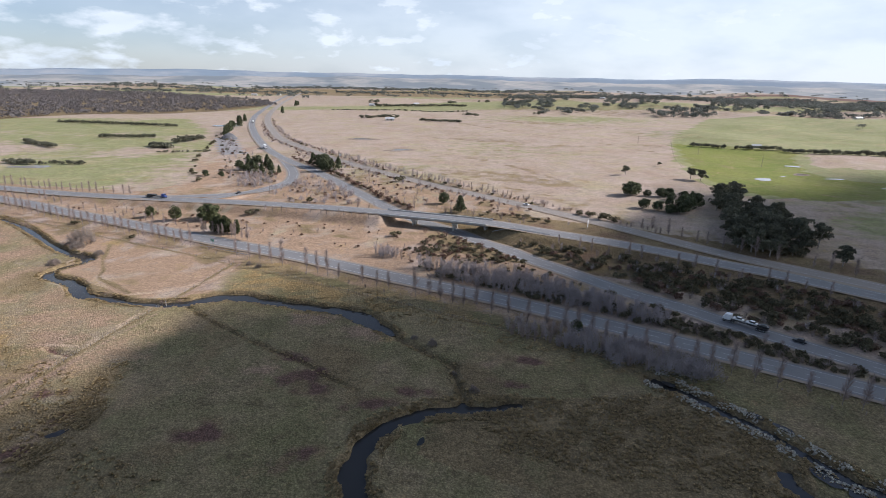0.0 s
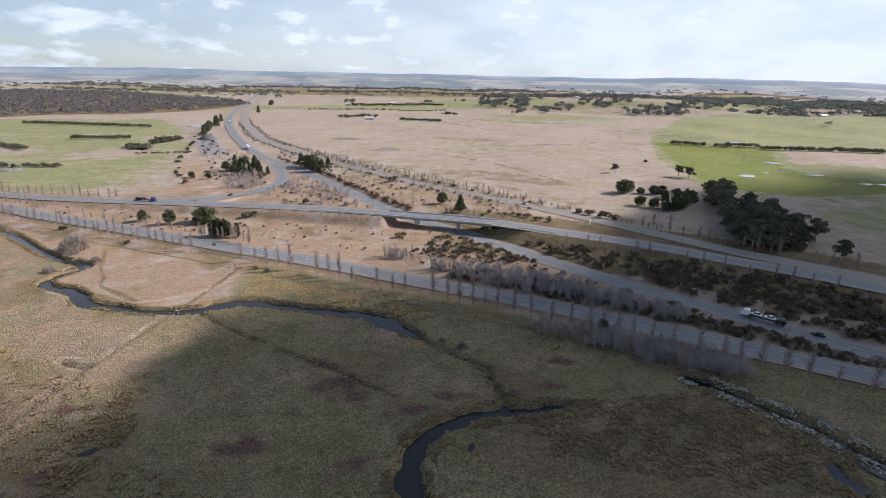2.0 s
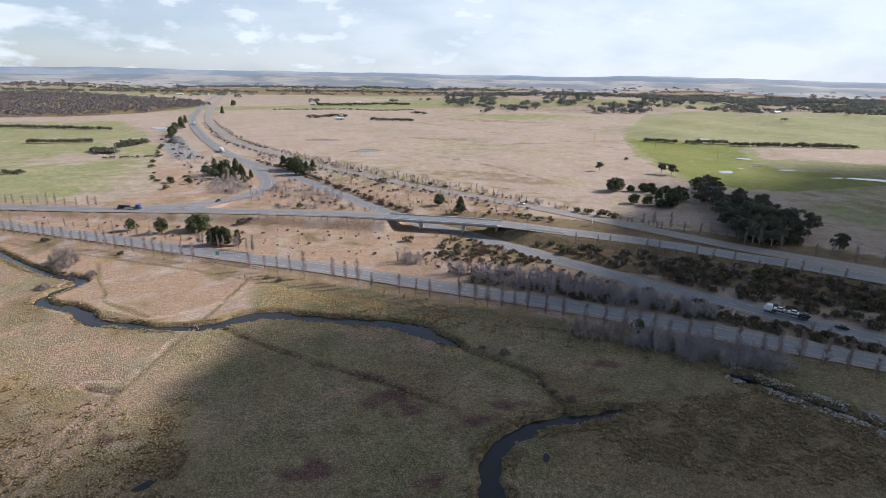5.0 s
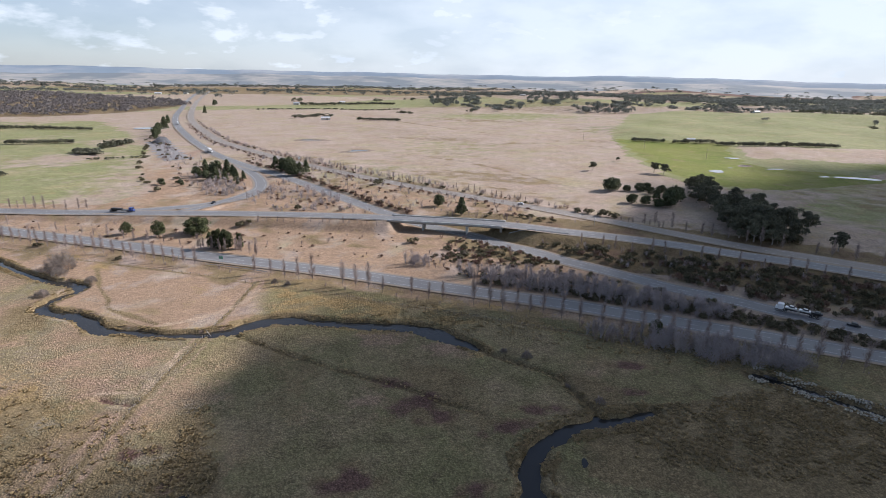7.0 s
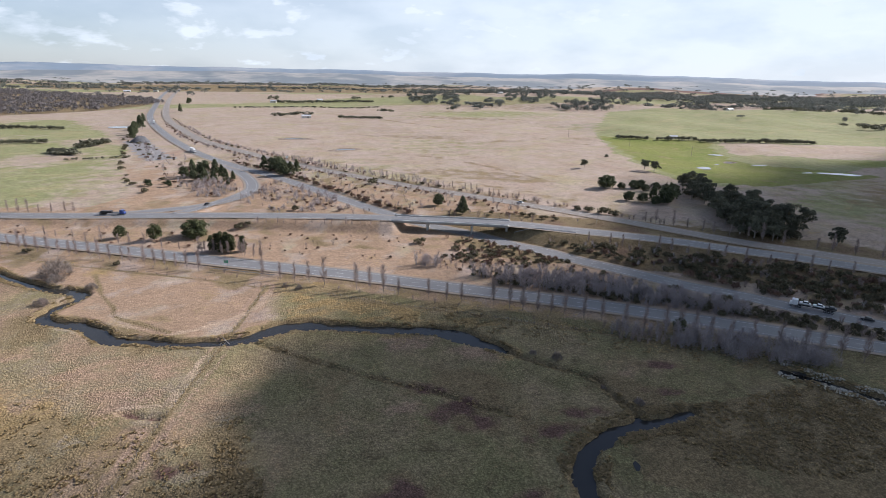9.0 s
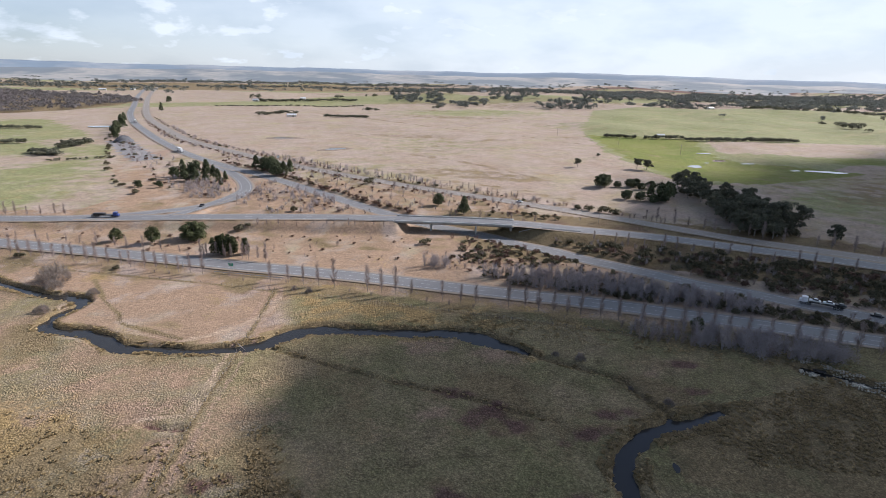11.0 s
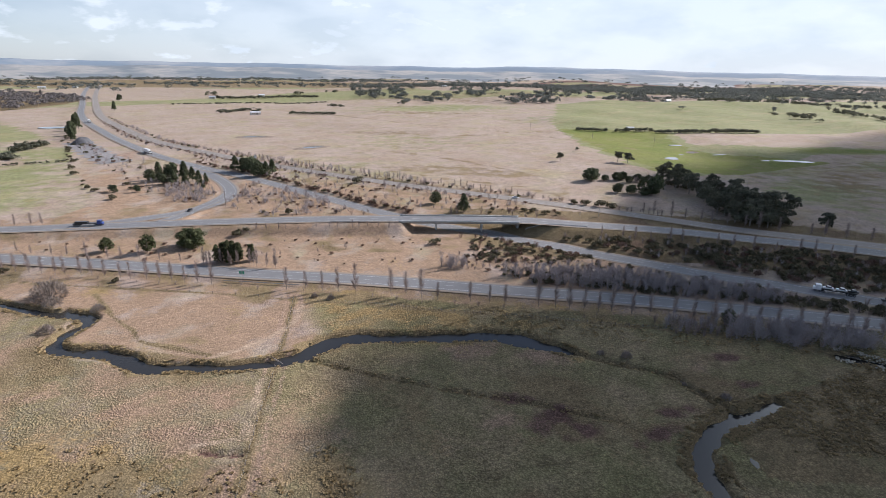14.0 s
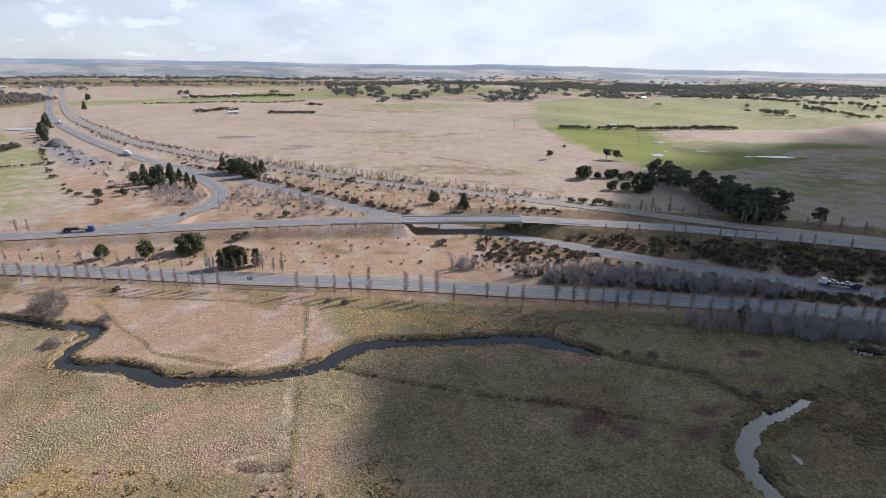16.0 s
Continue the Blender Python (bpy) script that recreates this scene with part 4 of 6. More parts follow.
# ---- plants: shapes ----
M_BARK = plain("grey_bark", (0.16, 0.13, 0.11), (0.27, 0.23, 0.20), 2.0, 0.9, relief=0.02)
M_TWIG = plain("bare_twigs", (0.235, 0.18, 0.16), (0.34, 0.268, 0.238), 1.2, 0.9)
M_TWIG_GREY = plain("pale_bare_twigs", (0.29, 0.25, 0.245), (0.4, 0.355, 0.345), 1.2, 0.9)
M_TWIG_RED = plain("reddish_twigs", (0.15, 0.085, 0.065), (0.22, 0.13, 0.10), 1.2, 0.9)
M_GUMBARK = plain("pale_gum_bark", (0.22, 0.19, 0.165), (0.38, 0.34, 0.30), 1.5, 0.8, relief=0.01)
M_GUM = leaf("gum_leaves", (0.085, 0.087, 0.06), (0.185, 0.18, 0.125), 0.3)
M_PINE = leaf("pine_needles", (0.056, 0.07, 0.038), (0.13, 0.14, 0.076), 0.25)
M_CYPRESS = leaf("cypress_leaves", (0.05, 0.058, 0.028), (0.102, 0.11, 0.05), 0.2)
M_BROOM = leaf("broom_leaves", (0.075, 0.07, 0.042), (0.18, 0.155, 0.095))
M_BRIAR = leaf("briar_leaves", (0.12, 0.075, 0.055), (0.24, 0.155, 0.115))
# far trees and woodland: distance haze put into the colour, greyer and flatter
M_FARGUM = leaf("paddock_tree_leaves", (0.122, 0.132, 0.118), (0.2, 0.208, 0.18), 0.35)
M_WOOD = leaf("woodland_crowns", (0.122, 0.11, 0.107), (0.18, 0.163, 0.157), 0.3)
M_TUSSOCK = leaf("dry_tussock_blades", (0.26, 0.195, 0.1), (0.46, 0.35, 0.19), 0.4)
# pale reeds; their extra brightness stands in for glints on the drain's water
M_REED = leaf("bleached_reeds", (0.36, 0.335, 0.27), (0.58, 0.55, 0.46), 0.2)


def twigs(segments, sides=3):
    """Tapered sticks: rows of (a, b, r0, r1). Returns verts, faces."""
    verts, faces = [], []
    for a, b, r0, r1 in segments:
        a, b = np.array(a, float), np.array(b, float)
        d = b - a
        d /= np.linalg.norm(d) + 1e-9
        u = np.cross(d, (0.31, 0.92, 0.23))
        u /= np.linalg.norm(u) + 1e-9
        v = np.cross(d, u)
        k = len(verts)
        if sides == 1:  # the thinnest twigs: one bent blade each
            w = 2.4 * k
            side = u * math.cos(w) + v * math.sin(w)
            verts += [a - side * r0 * 1.3, a + side * r0 * 1.3, b + side * r1 * 1.3, b - side * r1 * 1.3]
            faces.append((k, k + 1, k + 2, k + 3))
            continue
        for c, r in ((a, r0), (b, r1)):
            for j in range(sides):
                w = 2 * math.pi * j / sides
                verts.append(c + (u * math.cos(w) + v * math.sin(w)) * r)
        faces += [(k + j, k + (j + 1) % sides, k + sides + (j + 1) % sides, k + sides + j) for j in range(sides)]
    return verts, faces


def foliage(rng, clumps, per, size, flat=0.0):
    """Leaf sprays on the shells of clumps (x, y, z, rx, rz): small bent quads facing mostly outward. Returns verts, faces."""
    c = np.asarray(clumps, float)
    n = np.maximum(6, np.broadcast_to(per, len(c)) * (c[:, 3] ** 2 + c[:, 3] * c[:, 4]) / 2).astype(int)
    q, m = np.repeat(c, n, 0), int(n.sum())
    d = rng.normal(size=(m, 3))
    d /= np.linalg.norm(d, axis=1)[:, None]
    d[:, 2] = np.where(d[:, 2] < -0.5, -d[:, 2], d[:, 2])
    at = q[:, :3] + d * rng.uniform(0.62, 1.05, m)[:, None] * q[:, [3, 3, 4]]
    nrm = d + rng.normal(size=(m, 3)) * 0.5 + np.array([0, 0, flat])
    nrm /= np.linalg.norm(nrm, axis=1)[:, None]
    u = np.cross(nrm, rng.normal(size=(m, 3)))
    u /= np.linalg.norm(u, axis=1)[:, None]
    v = np.cross(nrm, u)
    s = (np.repeat(np.broadcast_to(size, len(c)), n) * rng.uniform(0.6, 1.4, m))[:, None]
    verts = np.stack([at - u * s, at - v * s * 0.6 + nrm * s * 0.15, at + u * s, at + v * s * 0.6 + nrm * s * 0.15], 1).reshape(-1, 3)
    return verts, np.arange(4 * m).reshape(-1, 4)


def make_poplar(rng, height, label):
    """A bare, narrow poplar: a trunk with steep branches held close to it."""
    top = tagged(new("bare_poplar"), label, "tree", "poplars along the roads")
    lean = rng.normal(size=2) * 0.02 * height
    trunk = [((0, 0, -0.3), (lean[0] * 0.5, lean[1] * 0.5, height * 0.5), 0.09, 0.05), ((lean[0] * 0.5, lean[1] * 0.5, height * 0.5), (*lean, height * 0.97), 0.06, 0.015)]
    part("trunk", mesh_from("trunk", *twigs(trunk, 6), M_BARK), None, top)
    seg, thin = [], []
    for _ in range(84):
        h = height * (0.1 + 0.74 * rng.uniform())
        a = rng.uniform(0, 2 * math.pi)
        ln = height * rng.uniform(0.14, 0.28) * (1 - 0.4 * h / height)
        out = ln * rng.uniform(0.26, 0.66)
        p0 = np.array([lean[0] * h / height, lean[1] * h / height, h])
        p1 = p0 + [math.cos(a) * out * 0.75, math.sin(a) * out * 0.75, ln * 0.45]
        p2 = p0 + [math.cos(a) * out, math.sin(a) * out, ln]
        seg += [(p0, p1, 0.026, 0.02), (p1, p2, 0.02, 0.008)]
        for _ in range(5):
            b = a + rng.normal() * 1.2
            q = p0 + (p1 - p0) * rng.uniform(0.3, 1)
            thin.append((q, q + [math.cos(b) * out * 0.7, math.sin(b) * out * 0.7, ln * rng.uniform(0.3, 0.7)], 0.018, 0.008))
    v, f = twigs(seg)
    v1, f1 = twigs(thin, 1)
    part("branchwork", mesh_from("branchwork", v + v1, f + [tuple(i + len(v) for i in q) for q in f1], M_TWIG), None, top, "dense upright bare branches")["kind"] = "stuff"
    return top


def make_sapling(rng, height, spreadw, material, name, label, group, stems=5, n=90):
    """A leafless, many-stemmed young tree or bush with a haze of fine twigs."""
    top = tagged(new(name), label, "tree", group)
    big, fine = [], []
    for _ in range(stems):
        a = rng.uniform(0, 2 * math.pi)
        base = np.array([math.cos(a), math.sin(a), 0]) * rng.uniform(0, 0.25) * spreadw
        tip = np.array([math.cos(a) * spreadw * rng.uniform(0.2, 0.6), math.sin(a) * spreadw * rng.uniform(0.2, 0.6), height * rng.uniform(0.72, 1)])
        big.append((base - [0, 0, 0.2], base * 0.5 + tip * 0.5, 0.075, 0.05))
        big.append((base * 0.5 + tip * 0.5, tip, 0.05, 0.012))
        for _ in range(n // stems):
            f = rng.uniform(0.25, 0.95)
            p = base + (tip - base) * f
            d = np.array([*rng.normal(size=2) * 0.75, rng.uniform(0.35, 1)])
            d /= np.linalg.norm(d)
            ln = height * rng.uniform(0.12, 0.3)
            fine.append((p, p + d * ln, 0.022, 0.009))
            for _ in range(2):
                d2 = d + rng.normal(size=3) * 0.3
                fine.append((p + d * ln * 0.5, p + d * ln * 0.5 + d2 * ln * 0.6, 0.016, 0.007))
    part("stem", mesh_from("stem", *twigs(big, 4), material), None, top)["kind"] = "stuff"
    part("twig_haze", mesh_from("twig_haze", *twigs(fine, 1), material), None, top)["kind"] = "stuff"
    return top


def make_dome(rng, height, wide, material, name, label, group, n=1500):
    """A leafless willow: limbs that arch out from the base into a dome of fine twigs down to the ground."""
    top = tagged(new(name), label, "tree", group)
    big, fine = [], []
    for _ in range(30):
        a, e = rng.uniform(0, 2 * math.pi), rng.uniform(0.1, 1.45)
        tip = np.array([math.cos(a) * math.cos(e) * wide, math.sin(a) * math.cos(e) * wide, math.sin(e) * height]) * rng.uniform(0.7, 0.95)
        mid = tip * 0.5 + [0, 0, height * 0.18]
        big += [((0, 0, -0.2), mid, 0.11, 0.07), (mid, tip, 0.07, 0.02)]
    for _ in range(n):
        a, e = rng.uniform(0, 2 * math.pi), math.asin(rng.uniform(0.03, 0.99))
        r = rng.uniform(0.62, 0.95) * (1 + 0.12 * math.sin(3 * a + 1) + 0.08 * math.sin(5 * a))
        p = np.array([math.cos(a) * math.cos(e) * wide, math.sin(a) * math.cos(e) * wide, math.sin(e) * height]) * r
        d = np.array([math.cos(a) * math.cos(e), math.sin(a) * math.cos(e), math.sin(e) + 0.3]) + rng.normal(size=3) * 0.5
        d /= np.linalg.norm(d)
        ln = wide * rng.uniform(0.14, 0.3)
        q = p + d * ln
        fine += [(p, q, 0.04, 0.016), (p + d * ln * 0.4, q + rng.normal(size=3) * ln * 0.4, 0.03, 0.012)]
    part("limb", mesh_from("limb", *twigs(big, 5), material), None, top)["kind"] = "stuff"
    part("twig_haze", mesh_from("twig_haze", *twigs(fine, 1), material), None, top)["kind"] = "stuff"
    return top


def make_gum(rng, height, wide, label, dense=1.0, group="gum trees", leaf_size=0.5, heart=0):
    """A eucalypt: forked pale trunk and limbs, crown of separate clumps with gaps."""
    top = tagged(new("gum_tree"), label, "tree", group)
    fork = height * rng.uniform(0.22, 0.34)
    seg, clumps = [((0, 0, -0.3), (0, 0, fork), 0.035 * height, 0.026 * height)], []
    limbs = int(rng.randint(5, 8))
    for i in range(limbs):
        a = 2 * math.pi * i / limbs + rng.normal() * 0.35
        r = wide * rng.uniform(0.35, 0.95)
        tip = np.array([math.cos(a) * r, math.sin(a) * r, height * rng.uniform(0.38, 0.84)])
        mid = np.array([tip[0] * 0.45, tip[1] * 0.45, fork + (tip[2] - fork) * 0.6])
        seg += [((0, 0, fork), mid, 0.018 * height, 0.012 * height), (mid, tip, 0.012 * height, 0.004 * height)]
        for _ in range(3):
            o = rng.normal(size=3) * wide * np.array([0.28, 0.28, 0.2])
            s = wide * rng.uniform(0.26, 0.42)
            clumps.append((tip[0] + o[0], tip[1] + o[1], tip[2] + o[2], s, s * 0.8))
    for _ in range(5):
        o = rng.normal(size=2) * wide * 0.3
        s = wide * rng.uniform(0.26, 0.4)
        clumps.append((o[0], o[1], height * rng.uniform(0.8, 0.93), s, s * 0.65))
    for _ in range(heart):
        o = rng.normal(size=2) * wide * 0.38
        clumps.append((o[0], o[1], height * rng.uniform(0.5, 0.85), wide * 0.42, wide * 0.36))
    part("trunk", mesh_from("trunk", *twigs(seg, 6), M_GUMBARK), None, top, "pale forked trunk and limbs")
    part("crown", mesh_from("crown", *foliage(rng, clumps, 26 * dense / leaf_size ** 2 * 0.22, leaf_size), M_GUM), None, top, "dull olive leaf clumps with gaps")
    return top


def make_conifer(rng, height, wide, material, name, label, group, shape="cone", leaf_size=0.47):
    """A dense evergreen: cone, round or column, of many overlapping sprays."""
    top = tagged(new(name), label, "tree", group)
    clumps = []
    n = int(60 + height * 4)
    for i in range(n):
        f = rng.uniform(0.0, 1.0) ** 0.85
        if shape == "cone":
            r, z = wide * (1 - f) ** 0.75 * rng.uniform(0.35, 0.95), height * (0.12 + 0.84 * f)
        elif shape == "column":
            r, z = wide * math.sin(math.pi * min(0.93, 0.18 + 0.8 * f)) ** 0.6 * rng.uniform(0.2, 0.75), height * (0.06 + 0.88 * f)
        else:
            r, z = wide * math.sqrt(max(0.05, 1 - (1.7 * f - 0.75) ** 2)) * rng.uniform(0.4, 1.02), height * (0.12 + 0.76 * f)
        a = rng.uniform(0, 2 * math.pi)
        s = wide * rng.uniform(0.15, 0.34) * (1.15 - 0.3 * f)
        clumps.append((math.cos(a) * r, math.sin(a) * r, z, s, s * 0.85))
    clumps.append((0, 0, height * 0.93, wide * 0.16, height * 0.07))
    part("trunk", mesh_from("trunk", *twigs([((0, 0, -0.3), (0, 0, height * 0.8), 0.03 * height, 0.01 * height)], 6), M_BARK), None, top)
    part("crown", mesh_from("crown", *foliage(rng, clumps, 30 / leaf_size ** 2 * 0.13, leaf_size, 0.25), material), None, top)
    return top


def make_shrub(rng, height, wide, material, name, label, group, leaf_size=0.42):
    """A low irregular bush: several lumps of sprays on short stems."""
    top = tagged(new(name), label, "shrub", group)
    clumps, seg = [], []
    for _ in range(rng.randint(6, 10)):
        a, r = rng.uniform(0, 2 * math.pi), wide * rng.uniform(0, 0.75)
        s = wide * rng.uniform(0.32, 0.55)
        z = height * rng.uniform(0.35, 0.75)
        clumps.append((math.cos(a) * r, math.sin(a) * r, z, s, min(s, height * 0.42)))
        seg.append(((0, 0, -0.2), (math.cos(a) * r, math.sin(a) * r, z), 0.05, 0.02))
    part("stem", mesh_from("stem", *twigs(seg, 4), M_BARK), None, top)["kind"] = "stuff"
    part("foliage", mesh_from("foliage", *foliage(rng, clumps, 24 / leaf_size ** 2 * 0.13, leaf_size), material), None, top)
    return top


# ---- plants: planting ----
QUEUE, PATTERNS = [], []


def protos(make, count, seed, *args, **kw):
    """A few different plants of one kind; the first planted takes the pattern's own place."""
    out = [make(np.random.RandomState(seed + i), *args, **kw) for i in range(count)]
    PATTERNS.extend(out)
    return out


def plant(kinds, places, rng, size=(0.85, 1.15)):
    """Notes plants for places (x, y) or (x, y, size) on the ground; never on a road or in water."""
    if not len(places):
        return
    xs, ys = np.array([p[0] for p in places], float), np.array([p[1] for p in places], float)
    z, info = land(xs, ys)
    for i, p in enumerate(places):
        if (info["old"][i] < W_OLD + 1.7 or info["over"][i] < W_OVER + 1.9 or info["under"][i] < W_UNDER + 1.7 or info["north"][i] < W_NORTH + 1.7
                or info["loop"][i] < W_LOOP + 1.2 or info["arm"][i] < W_ARM + 1.2 or info["creek"][i] < 0.4 or info["oxbow"][i] < 0.4):
            continue
        kind = kinds[rng.randint(len(kinds))]
        s = (p[2] if len(p) > 2 else 1.0) * rng.uniform(*size)
        m = pose(xs[i], ys[i], z[i] - 0.05, 0, 0, rng.uniform(0, 360))
        QUEUE.append((kind, m, (s, s, s * rng.uniform(0.9, 1.1))))


def plant_all(most=285):
    """Sets out the noted plants: of each kind the ones by the stretch of old road as things, the rest joined."""
    placed, count, rest = set(), {}, {}
    QUEUE.sort(key=lambda q: (q[1].translation.xy - Vector((-20, 200))).length)
    for kind, m, s in QUEUE:
        base = kind.name.split(".")[0]
        count[base] = count.get(base, 0) + 1
        if count[base] > most:
            rest.setdefault(base, []).append((kind, m, s))
            continue
        ob = kind if kind not in placed else copy_thing(kind, m)
        placed.add(kind)
        ob.matrix_basis = m @ Matrix.Diagonal((*s, 1))
    for base, items in rest.items():
        vs, fs, k, material = [], [], 0, None
        for kind, m, s in items:
            me = max((c.data for c in kind.children), key=lambda d: len(d.polygons))
            material = me.materials[0]
            co = np.empty(len(me.vertices) * 3, np.float32)
            me.vertices.foreach_get("co", co)
            mat = np.array(m @ Matrix.Diagonal((*s, 1)))
            vs.append(co.reshape(-1, 3) @ mat[:3, :3].T + mat[:3, 3])
            idx = np.empty(len(me.loops), np.int32)
            me.loops.foreach_get("vertex_index", idx)
            fs.append(idx.reshape(-1, 4) + k)
            k += len(me.vertices)
        me = mesh_from(base, np.vstack(vs), np.vstack(fs), material)
        tagged(new(base + "_thicket", me), "more of the dark roadside scrub further along", "scrub", kind="stuff")
    for kind in PATTERNS:
        if kind not in placed:
            for ob in (*kind.children, kind):
                bpy.data.objects.remove(ob)


def scatter(poly, count, rng, gap=1.0):
    """Places strewn in a polygon, at least gap apart."""
    p = np.array(poly, float)
    lo, hi = p.min(0), p.max(0)
    out, cells = [], {}
    for _ in range(40):
        c = rng.uniform(lo, hi, (count * 2, 2))
        c = c[inside(c[:, 0], c[:, 1], poly) > 0]
        for x, y in c:
            if len(out) >= count:
                return out
            if gap > 0:
                k = (int(x // gap), int(y // gap))
                if any((x - a) ** 2 + (y - b) ** 2 < gap * gap for i in (-1, 0, 1) for j in (-1, 0, 1) for a, b in cells.get((k[0] + i, k[1] + j), ())):
                    continue
                cells.setdefault(k, []).append((x, y))
            out.append((float(x), float(y)))
    return out


def row_along(line, offset, x0, x1, gap, rng, jitter=1.0, miss=0.06):
    """Places in a row beside a road, offset metres to its left, between two x."""
    n = normals2d(line)
    s = np.concatenate([[0], np.cumsum(np.linalg.norm(np.diff(line[:, :2], axis=0), axis=1))])
    out, q = [], 0.0
    while q < s[-1]:
        x, y = np.interp(q, s, line[:, 0] + n[:, 0] * offset), np.interp(q, s, line[:, 1] + n[:, 1] * offset)
        q += gap * rng.uniform(0.72, 1.3)
        if x0 <= x <= x1 and rng.uniform() > miss:
            out.append((x + rng.normal() * jitter * 0.3, y + rng.normal() * jitter * 0.3))
    return out


rng = np.random.RandomState(11)
POPLARS = protos(make_poplar, 5, 100, 10.4, "leafless narrow poplar with upright grey-brown branches")
plant(POPLARS, row_along(L_OLD, -12.0, -380, -128, 6.2, rng), rng, (0.75, 1.15))
plant(POPLARS, row_along(L_OLD, -12.0, -104, 150, 6.4, rng), rng, (0.85, 1.35))
plant(POPLARS, row_along(L_OLD, 9.5, -330, -92, 9.0, rng, 2.0, 0.25), rng, (0.45, 0.85))
plant(POPLARS, row_along(L_OVER, 9.5, -345, -222, 6.5, rng), rng, (0.6, 1.25))
plant(POPLARS, row_along(L_NORTH, 9.5, 118, 330, 8.5, rng), rng, (0.75, 1.1))
plant(POPLARS, row_along(L_OVER, -13, 55, 170, 9.0, rng, 2.0), rng, (0.55, 0.9))
plant(POPLARS, row_along(L_OVER, -11.5, -112, -42, 6.0, rng, 1.0, 0.1), rng, (0.28, 0.5))

HAZE = protos(make_sapling, 4, 200, 6.0, 2.2, M_TWIG_GREY, "bare_sapling", "pale leafless sapling with a haze of fine twigs", "bare saplings in the thickets", 7, 133)
SALLOW = protos(make_sapling, 3, 230, 4.2, 2.6, M_TWIG, "bare_bush", "leafless brown bush with many thin stems", "bare bushes", 8, 80)
ROSE = protos(make_sapling, 2, 260, 3.0, 2.2, M_TWIG_RED, "briar_bush", "leafless reddish briar bush", "briar bushes", 9, 90)
MID_THICKET = [(-12, 248), (8, 243), (40, 229), (60, 215), (82, 197), (90, 188), (82, 183), (44, 207), (4, 231)]
plant(HAZE, scatter(MID_THICKET, 210, rng, 1.35), rng, (0.6, 1.15))
SOUTH_THICKET = [(44, 181), (64, 169), (84, 156), (87, 150), (80, 147), (58, 157), (42, 168)]
plant(HAZE, scatter(SOUTH_THICKET, 56, rng, 1.5), rng, (0.7, 1.15))
plant(SALLOW, scatter(SOUTH_THICKET, 14, rng, 3), rng, (0.8, 1.3))
plant(SALLOW, scatter([(24, 190), (44, 181), (42, 168), (26, 177)], 22, rng, 2.2), rng, (0.6, 1.1))
plant(HAZE, scatter([(24, 190), (44, 181), (42, 168), (26, 177)], 12, rng, 2.2), rng, (0.6, 0.9))
plant(HAZE, [(-30, 262), (-27, 266), (-24, 260), (-33, 265), (-22, 264), (-141, 424), (-148, 431), (-136, 419), (-118, 441), (-113, 436), (-150, 440), (-60, 396), (-66, 404), (-73, 413), (-78, 422),
             (-160, 465), (-164, 470), (-157, 473), (-170, 462), (-152, 468)], rng, (0.7, 1.15))
plant(HAZE, scatter([(-172, 480), (-140, 470), (-136, 432), (-120, 430), (-118, 410), (-150, 412), (-168, 440)], 44, rng, 3), rng, (0.6, 1.1))
plant(HAZE, scatter([(-92, 440), (-60, 392), (-66, 386), (-100, 432)], 22, rng, 2.4), rng, (0.6, 1.0))
plant(HAZE, row_along(L_NORTH, 12, -115, 20, 5.5, rng, 4), rng, (0.6, 1.1))
plant(POPLARS, row_along(L_NORTH, 14, -125, 70, 5.0, rng, 2.5, 0.15), rng, (0.3, 0.62))
plant(SALLOW, row_along(L_NORTH, 10, -300, 130, 3.6, rng, 5), rng, (0.5, 1.0))
plant(SALLOW, [(-183, 245, 0.8), (-180, 262, 0.6), (-9, 173.7, 0.45), (-2.4, 169, 0.8), (10.3, 140.5, 0.6), (4.5, 151, 0.4),
              (-93, 250, 0.6), (-87, 246, 0.6), (-103, 252, 0.5), (-71, 303, 0.8), (-121, 272, 0.7), (-113, 342, 0.8), (-195, 352, 0.9), (-186, 350, 0.7), (-215, 362, 0.7)], rng, (0.95, 1.1))
WILLOW = protos(make_dome, 1, 280, 6.8, 6.4, M_BARK, "bare_willow", "wide leafless willow dome beside the creek", "creek willows")
PALE = protos(make_dome, 2, 285, 5.6, 3.2, M_TWIG_GREY, "pale_willow", "puffy pale leafless willow bush", "pale willows", 330)
plant(PALE, [(-29, 263), (-24, 262), (-27, 267), (-141, 424), (-149, 431), (-136, 418), (-60, 396), (-68, 406), (-77, 420), (-160, 467), (-166, 462), (-118, 440), (-110, 437), (-152, 441), (-90, 442)], rng, (0.7, 1.1))
plant(PALE, scatter([(-172, 480), (-146, 470), (-138, 432), (-150, 412), (-168, 440)], 14, rng, 6), rng, (0.4, 0.8))
plant(PALE, scatter([(-125, 470), (-100, 480), (-60, 400), (-42, 362), (-100, 368), (-126, 400)], 26, rng, 6), rng, (0.35, 0.85))
plant(PALE, row_along(L_NORTH, 13, -260, 110, 15, rng, 7), rng, (0.4, 0.85))
plant(PALE, row_along(L_NORTH, -12, -260, 60, 16, rng, 7), rng, (0.35, 0.75))
plant(PALE, scatter(MID_THICKET, 34, rng, 4), rng, (0.5, 0.9))
plant(PALE, scatter(SOUTH_THICKET, 26, rng, 2.6), rng, (0.75, 1.2))
plant(POPLARS, row_along(L_OLD, 9.5, -142, -104, 4.6, rng, 1.5, 0.05), rng, (0.6, 1.05))
